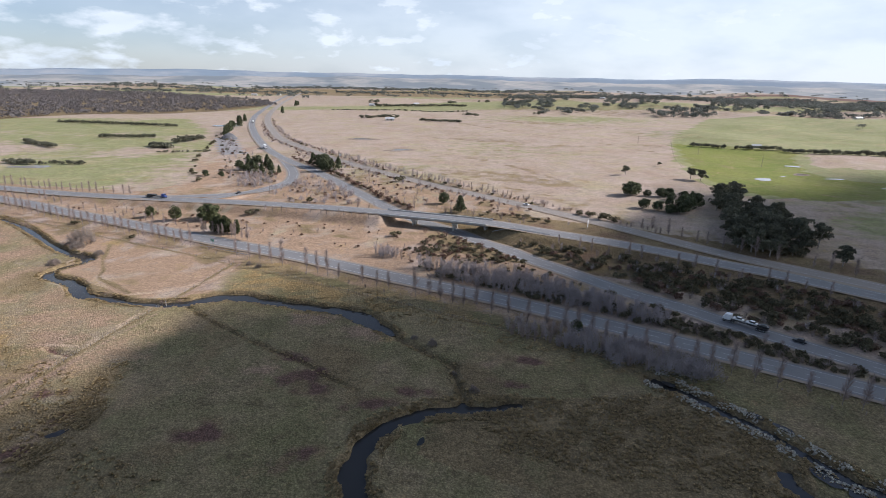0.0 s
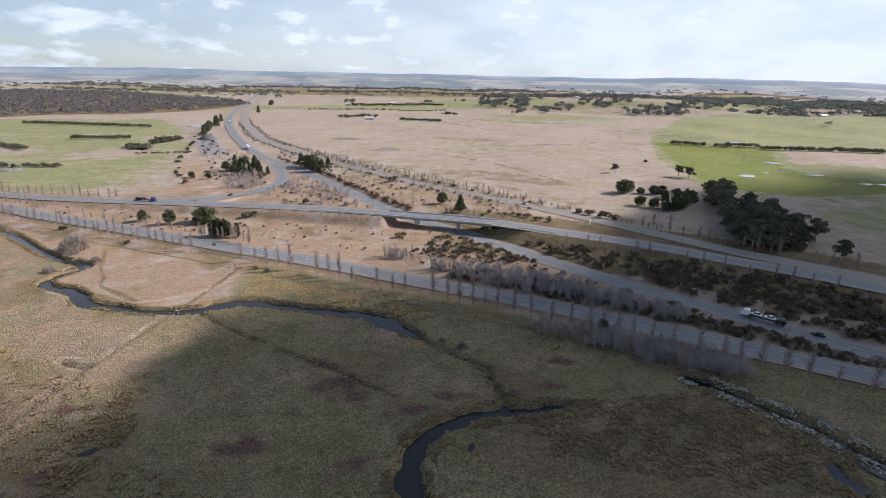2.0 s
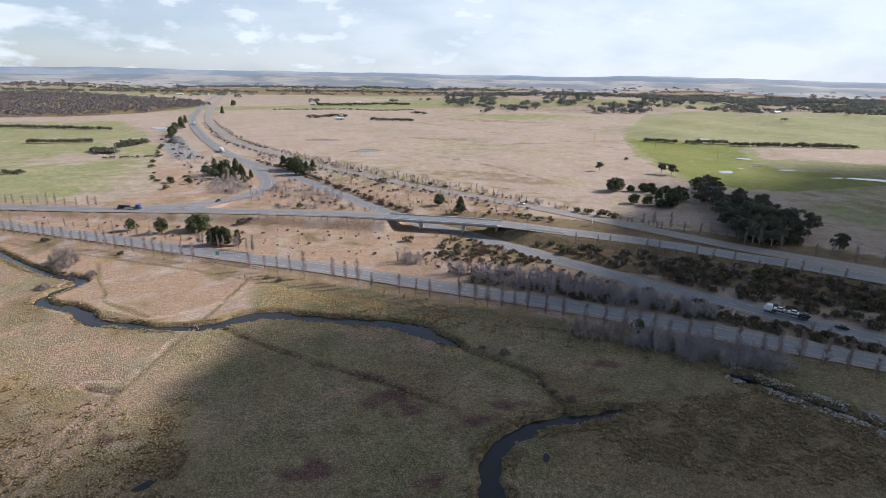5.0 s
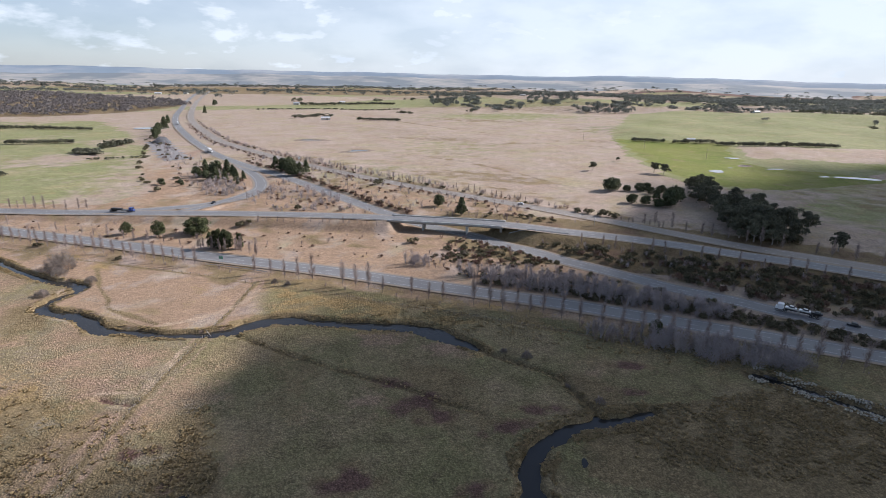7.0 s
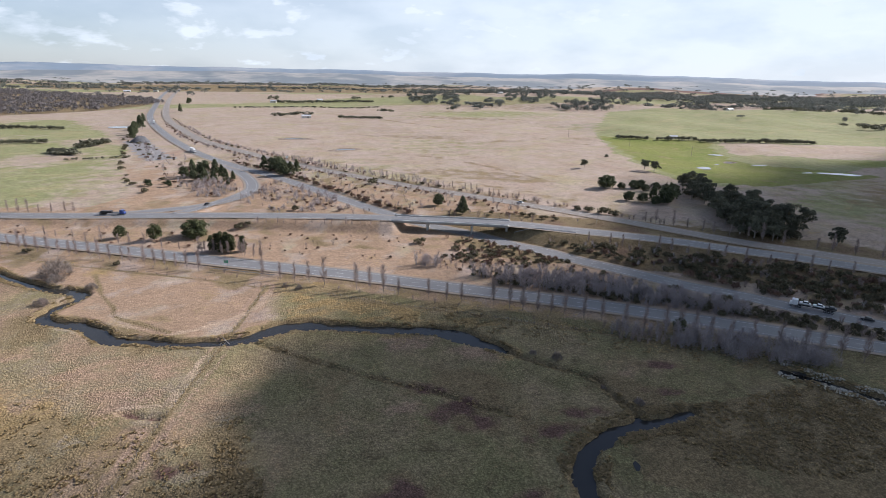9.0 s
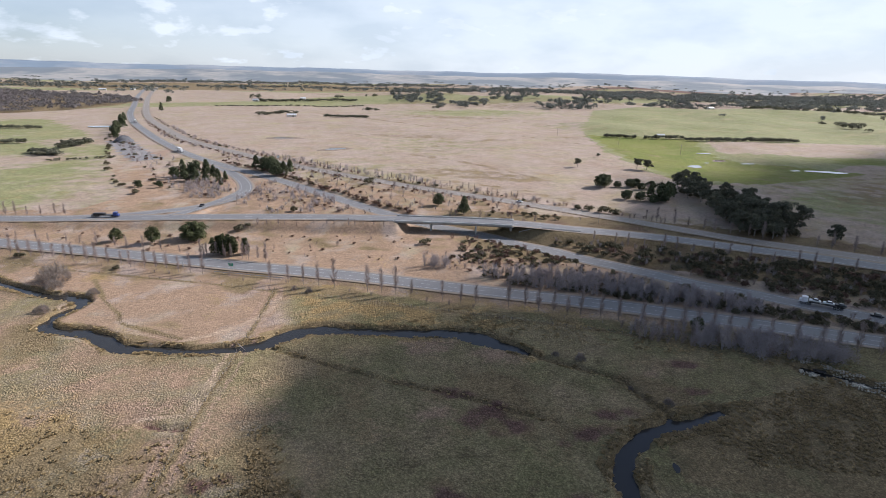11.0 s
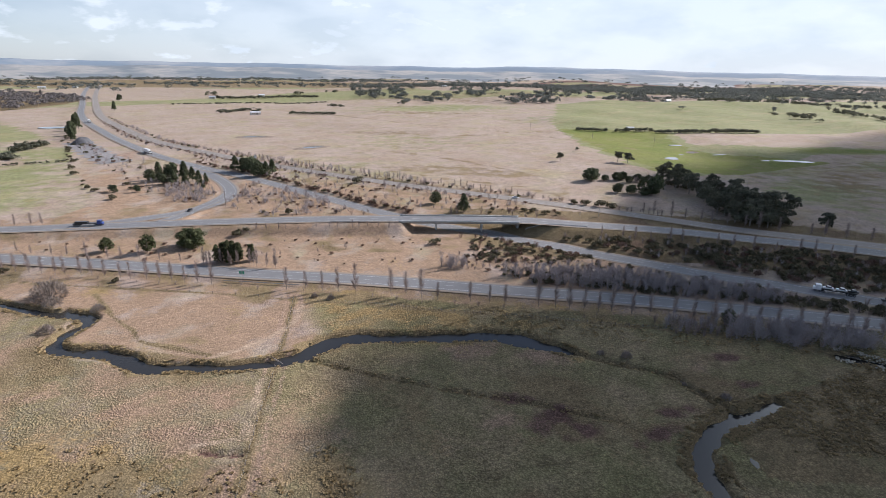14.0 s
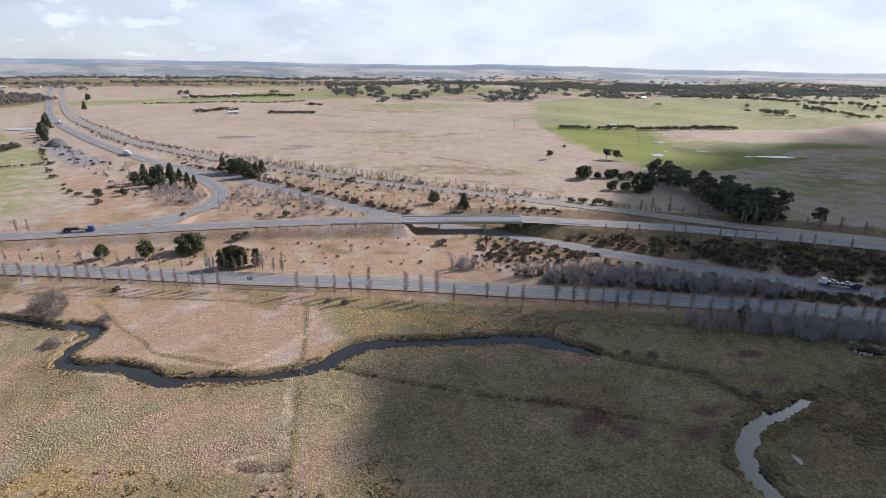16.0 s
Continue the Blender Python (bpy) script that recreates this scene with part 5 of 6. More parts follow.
plant(WILLOW, [(-192.5, 280, 1.0), (-190, 272, 0.55), (-185, 247, 0.42), (-172, 261, 0.38), (-9, 173.7, 0.2), (-2.4, 169, 0.28), (10.3, 140.5, 0.24), (4.5, 151, 0.2), (-93, 250, 0.22), (-87, 246, 0.24)], rng, (0.98, 1.02))
plant(ROSE, [(-9, 303), (3, 297), (-1, 300), (52, 243), (47, 249), (60, 246), (76, 228), (86, 221), (96, 211), (93, 222), (20, 300)], rng, (0.9, 1.4))

BROOM = protos(make_shrub, 5, 300, 2.3, 3.0, M_BROOM, "broom_bush", "dark olive evergreen bush", "scrub between the roads")
BRIAR = protos(make_shrub, 3, 330, 2.2, 2.6, M_BRIAR, "rusty_bush", "low rusty brown bush", "rusty scrub between the roads")
SCRUB_NEAR = [(-6, 300), (12, 296), (24, 280), (46, 256), (32, 252), (6, 254), (-12, 268)]
plant(BROOM, scatter(SCRUB_NEAR, 78, rng, 2.2), rng, (0.3, 0.85))
plant(BRIAR, scatter(SCRUB_NEAR, 40, rng, 2), rng, (0.4, 0.9))
SCRUB_SOUTH = [(-30, 282), (4, 270), (40, 250), (66, 222), (40, 226), (6, 240), (-22, 258)]
plant(BROOM, scatter(SCRUB_SOUTH, 42, rng, 2.5), rng, (0.2, 0.6))
plant(BRIAR, scatter(SCRUB_SOUTH, 26, rng, 2.5), rng, (0.25, 0.6))
plant(SALLOW, scatter(SCRUB_SOUTH, 40, rng, 2.5), rng, (0.3, 0.75))
plant(HAZE, scatter([(0, 252), (36, 240), (58, 222), (40, 226), (6, 240)], 26, rng, 2.5), rng, (0.5, 0.9))
plant(ROSE, scatter(SCRUB_NEAR, 12, rng, 3), rng, (0.7, 1.2))
SCRUB_EAST = [(40, 285), (62, 277), (108, 256), (150, 228), (180, 198), (240, 140), (300, 85), (250, 55), (200, 105), (146, 160), (100, 208), (66, 250)]
plant(BROOM, scatter(SCRUB_EAST, 420, rng, 2.4), rng, (0.6, 1.3))
plant(BRIAR, scatter(SCRUB_EAST, 170, rng, 2.6), rng, (0.6, 1.2))
plant(SALLOW, scatter(SCRUB_EAST, 150, rng, 3), rng, (0.5, 1.0))
plant(HAZE, scatter(SCRUB_EAST, 60, rng, 4), rng, (0.4, 0.7))
plant(BROOM, scatter(MID_THICKET, 60, rng, 2.5), rng, (0.5, 0.9))
plant(BROOM, scatter([(84, 196), (110, 178), (150, 138), (142, 136), (110, 164), (84, 184)], 60, rng, 2.2), rng, (0.45, 0.9))
plant(SALLOW, scatter([(84, 196), (110, 178), (150, 138), (142, 136), (110, 164), (84, 184)], 34, rng, 2.2), rng, (0.5, 0.95))
plant(BROOM, row_along(L_OLD, 12.5, -5, 150, 3.4, rng, 4, 0.2), rng, (0.5, 0.9))
plant(BROOM, row_along(L_UNDER, -8.5, 60, 170, 4.5, rng, 3, 0.3), rng, (0.4, 0.85))
MEDIAN = [(-190, 660), (-150, 612), (-108, 555), (-40, 472), (8, 413), (60, 352), (82, 318), (62, 312), (20, 322), (-28, 378), (-78, 460), (-122, 532)]
plant(BRIAR, scatter(MEDIAN, 60, rng, 4), rng, (0.4, 0.9))
plant(SALLOW, scatter(MEDIAN, 90, rng, 4), rng, (0.5, 1.15))
plant(HAZE, scatter(MEDIAN, 46, rng, 4), rng, (0.4, 0.8))
plant(BROOM, row_along(L_UNDER, 11, -150, -18, 10.0, rng, 6, 0.15), rng, (0.45, 1.0))
plant(ROSE, row_along(L_UNDER, 10, -150, -18, 7.0, rng, 6, 0.15), rng, (0.6, 1.2))
plant(SALLOW, row_along(L_UNDER, 12, -150, -18, 4.0, rng, 6, 0.15), rng, (0.5, 1.0))
plant(BRIAR, row_along(L_UNDER, 10, -160, -18, 3.6, rng, 4, 0.15), rng, (0.5, 1.0))
plant(BRIAR, row_along(L_NORTH, -10, -300, 60, 9, rng, 5), rng, (0.4, 0.9))
plant(SALLOW, row_along(L_NORTH, -10, -320, 60, 6, rng, 6), rng, (0.5, 1.0))
plant(BROOM, row_along(L_NORTH, 9.5, -320, 120, 17.0, rng, 4, 0.2), rng, (0.4, 0.95))
plant(ROSE, row_along(L_NORTH, 10, -200, 100, 7.0, rng, 4, 0.2), rng, (0.6, 1.2))
plant(BRIAR, scatter([(-125, 470), (-100, 480), (-60, 400), (-42, 362), (-100, 368), (-126, 400)], 30, rng, 4), rng, (0.3, 0.8))
plant(HAZE, scatter([(-125, 470), (-100, 480), (-60, 400), (-42, 362), (-100, 368), (-126, 400)], 34, rng, 4), rng, (0.35, 0.85))
plant(SALLOW, scatter([(-125, 470), (-100, 480), (-60, 400), (-42, 362), (-100, 368), (-126, 400)], 44, rng, 4), rng, (0.4, 1.0))
plant(BRIAR, scatter([(-250, 372), (-110, 335), (-110, 300), (-160, 310), (-250, 350)], 24, rng, 6), rng, (0.3, 0.7))
plant(BROOM, [(-25.5, 297, 1.05), (-123, 341, 1.1), (-118, 342, 0.8), (29, 380, 0.7), (32, 351, 0.7), (27, 344, 0.6), (55, 340, 1.1), (60, 333, 1.0), (50, 343, 0.9), (66, 329, 0.9), (-93, 380, 1.2),
             (-108, 385, 0.8), (-35, 459, 1.6), (-23, 468, 1.0), (98, 345, 1.4), (104, 338, 1.6), (110, 335, 1.2), (92, 351, 1.2), (-221, 319, 0.9), (-172, 292, 0.7), (48, 262, 0.7)], rng, (0.95, 1.1))

WAYSIDE = [(-312, 780), (-275, 690), (-225, 560), (-190, 462), (-140, 425), (-134, 452), (-160, 520), (-215, 610), (-258, 690), (-296, 790)]
plant(SALLOW, scatter(WAYSIDE, 70, rng, 4), rng, (0.6, 1.3))
plant(HAZE, scatter(WAYSIDE, 36, rng, 4), rng, (0.5, 1.0))
plant(BROOM, scatter(WAYSIDE, 22, rng, 4), rng, (0.4, 1.1))
plant(BRIAR, scatter(WAYSIDE, 24, rng, 4), rng, (0.5, 1.1))
plant(BROOM, row_along(spline([(-205, 450, 0), (-235, 520, 0), (-268, 620, 0), (-300, 740, 0), (-318, 820, 0)], 4), 0, -400, -100, 15, rng, 7), rng, (0.5, 1.3))
plant(SALLOW, scatter([(-260, 372), (-110, 338), (-50, 320), (-50, 270), (-110, 300), (-160, 312), (-260, 352)], 40, rng, 5), rng, (0.2, 0.55))
plant(BRIAR, scatter([(-110, 332), (-40, 316), (0, 262), (-60, 272), (-110, 300)], 26, rng, 5), rng, (0.2, 0.5))
plant(SALLOW, row_along(L_OLD, -15, -330, 140, 11, rng, 6), rng, (0.2, 0.5))
# evergreens
DARK = protos(make_conifer, 2, 400, 9.5, 3.6, M_CYPRESS, "evergreen_tree", "dense dark green rounded evergreen tree", "evergreens between the roads", "round")
PINE = protos(make_conifer, 3, 420, 11.0, 3.8, M_PINE, "pine_tree", "dark green conical pine tree", "pines by the highway", "cone")
PINE += protos(make_conifer, 3, 425, 9.5, 4.3, M_PINE, "pine_tree", "dark green broad-headed pine tree", "pines by the highway", "round")
COLUMN = protos(make_conifer, 2, 440, 10.0, 2.6, M_CYPRESS, "cypress_tree", "dark columnar cypress in a dense clump", "cypresses by the old road", "column", leaf_size=0.36)
MAPLE = protos(make_conifer, 2, 460, 7.0, 4.0, M_PINE, "spreading_evergreen", "low spreading dark evergreen", "evergreens by the paddock", "round")
plant(DARK, [(-183, 334.5, 0.82), (-164, 327, 1.0), (49, 178, 0.62)], rng, (0.98, 1.05))
BROAD = protos(make_conifer, 1, 470, 8.6, 6.6, M_CYPRESS, "broad_evergreen", "wide dark green dome-shaped evergreen", "evergreens between the roads", "round", leaf_size=0.4)
plant(BROAD, [(-144.5, 331, 1.08)], rng, (1.0, 1.0))
plant(COLUMN, [(-131.5, 303.5, 0.8), (-129, 302, 0.95), (-126.5, 301, 1.0), (-124, 300.4, 1.0), (-121.8, 299.8, 0.95), (-128, 305, 0.95), (-124.5, 304, 1.0), (-121.5, 303, 0.9), (-116.6, 300.5, 0.88), (-115.6, 299.4, 0.8)], rng, (0.96, 1.05))
plant(PINE, [(13, 354, 1.0), (2, 378.5, 0.85), (-186, 504), (-176, 494, 0.8), (-168, 489, 1.1), (-160, 486, 0.9), (-171, 508, 1.4), (-156, 500, 1.1), (-163, 512, 1.2), (-181, 514, 1.2), (-150, 480, 0.9), (-146, 490, 0.7),
            (-144, 540, 1.0), (-136, 535, 1.1), (-128, 524, 1.2), (-121, 520, 1.1), (-114, 513, 1.2), (-107, 505, 1.25), (-101, 505, 1.0), (-96, 510, 1.1), (-112, 524, 1.3), (-125, 534, 1.2), (-118, 530, 1.2),
            (-147, 470, 0.6), (-190, 470, 0.55), (-205, 474, 0.6)], rng, (0.95, 1.1))
plant(PINE, [(-300, 770, 1.0), (-306, 790, 1.2), (-312, 815, 1.3), (-318, 840, 1.2), (-326, 870, 1.3), (-322, 890, 1.2), (-332, 915, 1.4), (-338, 940, 1.3), (-346, 985, 1.2), (-372, 1440, 1.2), (-374, 1465, 1.2),
            (-331, 1170, 1.2)], rng, (0.95, 1.1))
plant(MAPLE, [(146, 412, 1.5), (151, 416, 1.3), (142, 371, 0.95), (158, 410, 0.7), (168, 408, 1.0), (175, 410, 0.9), (182, 400, 1.0), (186, 392, 0.9), (172, 398, 0.8), (150, 366, 0.9), (155, 357, 0.8)], rng, (0.95, 1.1))

GUMS = protos(make_gum, 4, 500, 13.5, 5.6, "broad dark gum tree in a dense grove", 1.0, "gums of the roadside grove", heart=3)
plant(GUMS, [(178, 322, 1.0), (168, 297, 0.95), (162, 283, 1.0), (165, 275, 0.95), (172, 276, 1.0), (186, 288, 1.05), (178, 299, 1.1), (186, 310, 1.15), (197, 319, 1.1), (206, 349, 1.05), (195, 337, 1.0), (200, 364, 1.0),
            (212, 385, 0.95), (221, 400, 0.9), (208, 402, 0.8), (190, 352, 0.9), (198, 290, 1.05), (206, 283, 0.95), (192, 276, 0.8), (174, 311, 1.0), (228, 418, 0.8), (210, 330, 0.95), (184, 270, 0.45), (170, 288, 0.8), (176, 286, 0.9), (182, 281, 0.85), (190, 298, 0.95), (169, 304, 0.8), (183, 330, 0.9), (202, 310, 0.9),
            (203, 338, 0.8), (188, 342, 0.8), (198, 376, 0.8), (190, 366, 0.7), (206, 392, 0.75), (216, 412, 0.7), (176, 270, 0.8), (171, 268, 0.7), (203, 296, 0.9), (193, 306, 1.0), (179, 314, 0.9)], rng, (0.94, 1.08))
plant(BROOM, scatter([(166, 268), (186, 268), (208, 284), (204, 330), (214, 390), (196, 384), (184, 330), (162, 284)], 50, rng, 3), rng, (0.8, 1.5))
plant(PINE, [(161, 357, 1.3), (167, 362, 1.25), (156, 363, 1.0), (173, 368, 1.2), (180, 374, 1.1)], rng)
plant(SALLOW, [(176, 396, 1.6), (183, 386, 1.8), (188, 396, 1.5), (171, 388, 1.4)], rng)
LONE = protos(make_gum, 2, 540, 9.5, 3.6, "single rounded gum tree in the open paddock", 1.3, "lone paddock trees", heart=9)
plant(LONE, [(198.5, 253, 1.05), (170, 500, 0.8), (222, 481, 1.05), (228, 474, 1.1), (220, 550, 0.45), (-172, 493, 0.6), (-208, 478, 0.5)], rng, (0.98, 1.03))


plant_all()


# ---- far trees: light, small crowns, one mesh for a wood or a hedge ----
def far_crowns(places, rng, leaf_size, per, name, label, material, category, kind="stuff", tall=0.46):
    """Many small trees as one mesh: short trunk, a few clumps of sprays each. places: x, y, height, half-width."""
    xs, ys = np.array([p[0] for p in places], float), np.array([p[1] for p in places], float)
    zs = land(xs, ys)[0]
    p = np.asarray(places, float)
    n = rng.randint(4, 7, len(p))
    q, z = np.repeat(p, n, 0), np.repeat(zs, n)
    m, h, w = len(q), q[:, 2], q[:, 3]
    clumps = np.column_stack([q[:, 0] + rng.normal(size=m) * w * 0.45, q[:, 1] + rng.normal(size=m) * w * 0.45, z + h * rng.uniform(tall - 0.14, tall + 0.16, m),
                              w * rng.uniform(0.45, 0.75, m), h * rng.uniform(0.26, 0.38, m)])
    v, f = foliage(rng, clumps, per / w ** 2, leaf_size * w, 0.3)
    t, g = twigs([((x, y, b - 0.4), (x, y, b + hh * tall), 0.035 * hh, 0.02 * hh) for (x, y, hh, _), b in zip(places, zs)], 4)
    verts, faces = np.vstack([v, np.array(t)]), np.vstack([f, np.array(g) + len(v)])
    return tagged(new(name, mesh_from(name, verts, faces, material)), label, category, kind=kind)


def hedge(a, b, gap, height, width, rng, jitter=2.0):
    n = max(2, int(math.hypot(b[0] - a[0], b[1] - a[1]) / gap))
    return [(a[0] + (b[0] - a[0]) * i / n + rng.normal() * jitter, a[1] + (b[1] - a[1]) * i / n + rng.normal() * jitter, height * rng.uniform(0.75, 1.15), width * rng.uniform(0.8, 1.2)) for i in range(n + 1)]


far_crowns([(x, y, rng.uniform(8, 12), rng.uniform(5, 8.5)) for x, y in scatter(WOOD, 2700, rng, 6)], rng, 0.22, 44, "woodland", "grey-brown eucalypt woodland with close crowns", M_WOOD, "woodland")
for a, b, h, w, g in (((-640, 938), (-425, 893), 6, 3.2, 5.5), ((-455, 737), (-382, 741), 6.5, 2.6, 3.2), ((-517, 690), (-450, 640), 5.5, 4, 9), ((-405, 522), (-382, 524), 5, 3, 4.5), ((-376, 528), (-346, 528), 4.5, 3, 5),
                      ((-346, 664), (-322, 650), 6.5, 5.5, 5), ((-340, 652), (-318, 642), 5, 4.5, 6), ((-331, 690), (-318, 736), 8, 4.5, 7), ((-420, 530), (-400, 524), 6, 3.6, 5), ((-315, 610), (-262, 620), 3, 2, 8),
                      ((323, 714), (356, 688), 6, 2.8, 4.5), ((366, 684), (412, 664), 6, 2.8, 4.5), ((408, 652), (440, 637), 6, 3, 4), ((440, 637), (560, 628), 6.5, 3.2, 4),
                      ((-40, 1050), (35, 1040), 6, 4.0, 6), ((-145, 1090), (-110, 1160), 5, 4, 8), ((-170, 1480), (60, 1520), 8, 7, 16), ((-250, 1300), (60, 1330), 4, 4, 16)):
    far_crowns(hedge(a, b, g * 0.62, h, w, rng, 1.2), rng, 0.22, 80, "windbreak", "dark clipped-looking row of windbreak trees across a paddock", M_GUM, "hedge", "stuff", 0.42)

for a, b in (((1080, 1180), (1045, 940)), ((850, 830), (800, 720)), ((1035, 870), (950, 690)), ((975, 1185), (935, 1030)), ((1250, 1000), (1150, 790)), ((1180, 1150), (1300, 1050))):
    far_crowns(hedge(a, b, 9, 9, 6, rng, 11), rng, 0.2, 70, "tree_belt", "dark uneven belt of trees between green paddocks", M_GUM, "trees")
SAVANNA = [(230, 1260), (400, 1180), (600, 1200), (800, 1330), (1300, 1150), (1900, 1250), (2300, 2100), (1200, 2500), (300, 2300), (150, 1500)]
groves = [p for p in scatter(SAVANNA, 2300, rng, 9) if waves(np.array(p[0]), np.array(p[1]), 190, 61) + 0.5 * waves(np.array(p[0]), np.array(p[1]), 70, 62) + (p[1] - 1500) / 2600 > 0.02]
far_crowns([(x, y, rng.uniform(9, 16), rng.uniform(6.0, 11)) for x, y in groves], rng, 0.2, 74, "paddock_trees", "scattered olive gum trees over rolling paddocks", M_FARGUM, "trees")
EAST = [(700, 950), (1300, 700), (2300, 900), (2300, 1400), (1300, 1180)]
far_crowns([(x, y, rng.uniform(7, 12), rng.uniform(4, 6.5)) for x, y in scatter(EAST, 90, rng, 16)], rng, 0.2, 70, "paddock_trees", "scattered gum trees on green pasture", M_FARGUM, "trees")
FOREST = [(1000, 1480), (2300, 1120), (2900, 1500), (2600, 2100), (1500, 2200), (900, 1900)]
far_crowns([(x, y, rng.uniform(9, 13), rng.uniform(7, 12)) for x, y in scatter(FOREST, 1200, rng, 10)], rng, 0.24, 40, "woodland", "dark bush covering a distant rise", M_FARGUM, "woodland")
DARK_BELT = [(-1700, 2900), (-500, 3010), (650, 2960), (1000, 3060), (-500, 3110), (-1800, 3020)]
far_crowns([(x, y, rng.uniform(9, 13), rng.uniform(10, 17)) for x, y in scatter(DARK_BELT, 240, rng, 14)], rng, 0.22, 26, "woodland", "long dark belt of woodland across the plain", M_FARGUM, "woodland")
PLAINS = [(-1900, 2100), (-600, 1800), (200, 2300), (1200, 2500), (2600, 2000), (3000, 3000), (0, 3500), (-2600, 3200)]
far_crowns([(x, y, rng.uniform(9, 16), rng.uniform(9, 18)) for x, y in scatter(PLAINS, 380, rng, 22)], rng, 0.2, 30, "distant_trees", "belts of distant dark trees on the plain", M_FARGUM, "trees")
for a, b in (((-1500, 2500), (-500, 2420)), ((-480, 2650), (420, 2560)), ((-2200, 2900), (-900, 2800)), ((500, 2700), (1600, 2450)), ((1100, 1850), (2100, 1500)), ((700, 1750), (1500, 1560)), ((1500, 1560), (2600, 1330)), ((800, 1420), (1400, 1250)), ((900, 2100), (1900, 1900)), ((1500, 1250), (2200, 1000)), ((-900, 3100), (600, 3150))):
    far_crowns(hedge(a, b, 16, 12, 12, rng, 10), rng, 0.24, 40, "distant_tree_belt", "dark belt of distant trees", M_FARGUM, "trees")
GROUPS = [(-150, 1100, 7, 6), (-118, 1140, 6, 7), (-95, 1115, 5, 6), (60, 1210, 7, 5), (75, 1200, 6, 5), (130, 1700, 8, 7), (190, 1560, 8, 8), (30, 1640, 9, 8), (210, 1230, 7, 5), (240, 1290, 8, 7), (-190, 1600, 12, 9)]
for gx_, gy_, gh, gw in GROUPS:
    far_crowns([(gx_ + rng.normal() * 7, gy_ + rng.normal() * 7, gh * rng.uniform(0.8, 1.3), gw * rng.uniform(0.7, 1.1)) for _ in range(3)], rng, 0.19, 90, "tree_clump", "small clump of gum trees in a dry paddock", M_GUM, "trees")


# ---- tussocks and reeds ----
def tussocks(places, rng, name, label, material, tall, wide, blades=7):
    """Clumps of arching blades, one mesh."""
    xs, ys = np.array([p[0] for p in places]), np.array([p[1] for p in places])
    zs = land(xs, ys)[0]
    n = len(places)
    s = rng.uniform(0.6, 1.35, n)
    verts = np.empty((n, blades, 4, 3))
    for b in range(blades):
        a = rng.uniform(0, 2 * np.pi, n)
        h, w = tall * s * rng.uniform(0.6, 1.1, n), wide * s * rng.uniform(0.6, 1.2, n)
        ca, sa = np.cos(a), np.sin(a)
        root = np.column_stack([xs + ca * w * 0.1, ys + sa * w * 0.1, zs - 0.06])
        mid = np.column_stack([xs + ca * w * 0.4, ys + sa * w * 0.4, zs + h * 0.8])
        tip = np.column_stack([xs + ca * w, ys + sa * w, zs + h * 0.55])
        side = np.column_stack([-sa, ca, np.zeros(n)]) * (w * 0.42)[:, None]
        verts[:, b, 0], verts[:, b, 1], verts[:, b, 2], verts[:, b, 3] = root, mid - side, tip, mid + side
    k = np.arange(n * blades)[:, None] * 4 + np.arange(4)
    tagged(new(name, mesh_from(name, verts.reshape(-1, 3), k, material)), label, "grass", kind="stuff")


def beside(line, lo, hi, count, rng):
    """Places strewn beside a watercourse between lo and hi metres from its middle."""
    n = normals2d(line)
    i = rng.randint(0, len(line), count)
    o = rng.uniform(lo, hi, count) * rng.choice([-1, 1], count)
    return np.column_stack([line[i, 0] + n[i, 0] * o, line[i, 1] + n[i, 1] * o])


def keep_dry(p, margin=-0.1):
    info = land(p[:, 0], p[:, 1])[1]
    ok = (info["creek"] > margin) & (info["oxbow"] > margin) & (info["drain"] > margin) & (info["old"] > W_OLD + 2)
    return p[ok]


rng = np.random.RandomState(77)
bank = np.vstack([beside(L_CREEK, 2.6, 4.6, 2600, rng), beside(L_OXBOW, 2.2, 6.0, 3200, rng), beside(L_DITCH, 0.6, 2.2, 260, rng), beside(L_DRAIN, 1.6, 6, 900, rng), beside(L_RUNNEL, 0.5, 1.4, 160, rng)])
zone = np.array(scatter([(26, 137), (72, 141), (92, 113), (80, 96), (40, 104), (8, 116), (14, 128)], 4200, rng, 0.0)
                + scatter([(-215, 190), (-176, 182), (-150, 170), (-132, 150), (-124, 112), (-200, 112)], 1500, rng, 0.0)
                + scatter([(-104, 156), (-99, 156), (-91, 128), (-95, 104), (-103, 108)], 900, rng, 0.0)
                + scatter([(-120, 158), (-150, 140), (-150, 96), (-90, 84), (-60, 100), (-96, 120)], 1500, rng, 0.0)
                + scatter([(-60, 207), (-30, 218), (40, 180), (90, 148), (84, 140), (40, 160), (0, 182)], 900, rng, 0.0))
grass = keep_dry(np.vstack([bank, zone]), 0.45)
grass = grass[waves(grass[:, 0], grass[:, 1], 16, 91) + 0.6 * waves(grass[:, 0], grass[:, 1], 6, 92) > rng.uniform(-0.8, 0.7, len(grass))]
tussocks(grass, rng, "tussock_grass", "straw-brown tussock grass on creek banks and marsh", M_TUSSOCK, 0.36, 0.6, 8)
reeds = beside(L_DRAIN, 1.5, 5.5, 1100, rng)
reeds = reeds[waves(reeds[:, 0], reeds[:, 1], 7, 94) > -0.15]
tussocks(reeds, rng, "reed_bed", "pale reeds along a wet drain, brightened for the glints there", M_REED, 0.6, 0.5)


# ---- ponds and flooded hollows ----
M_POND = water_material()
M_POND.name = "pond_water"
M_POND.node_tree.nodes["Principled BSDF"].inputs["Base Color"].default_value = (0.33, 0.32, 0.30, 1)  # shallow and silty, made paler still to imitate the sky's reflection


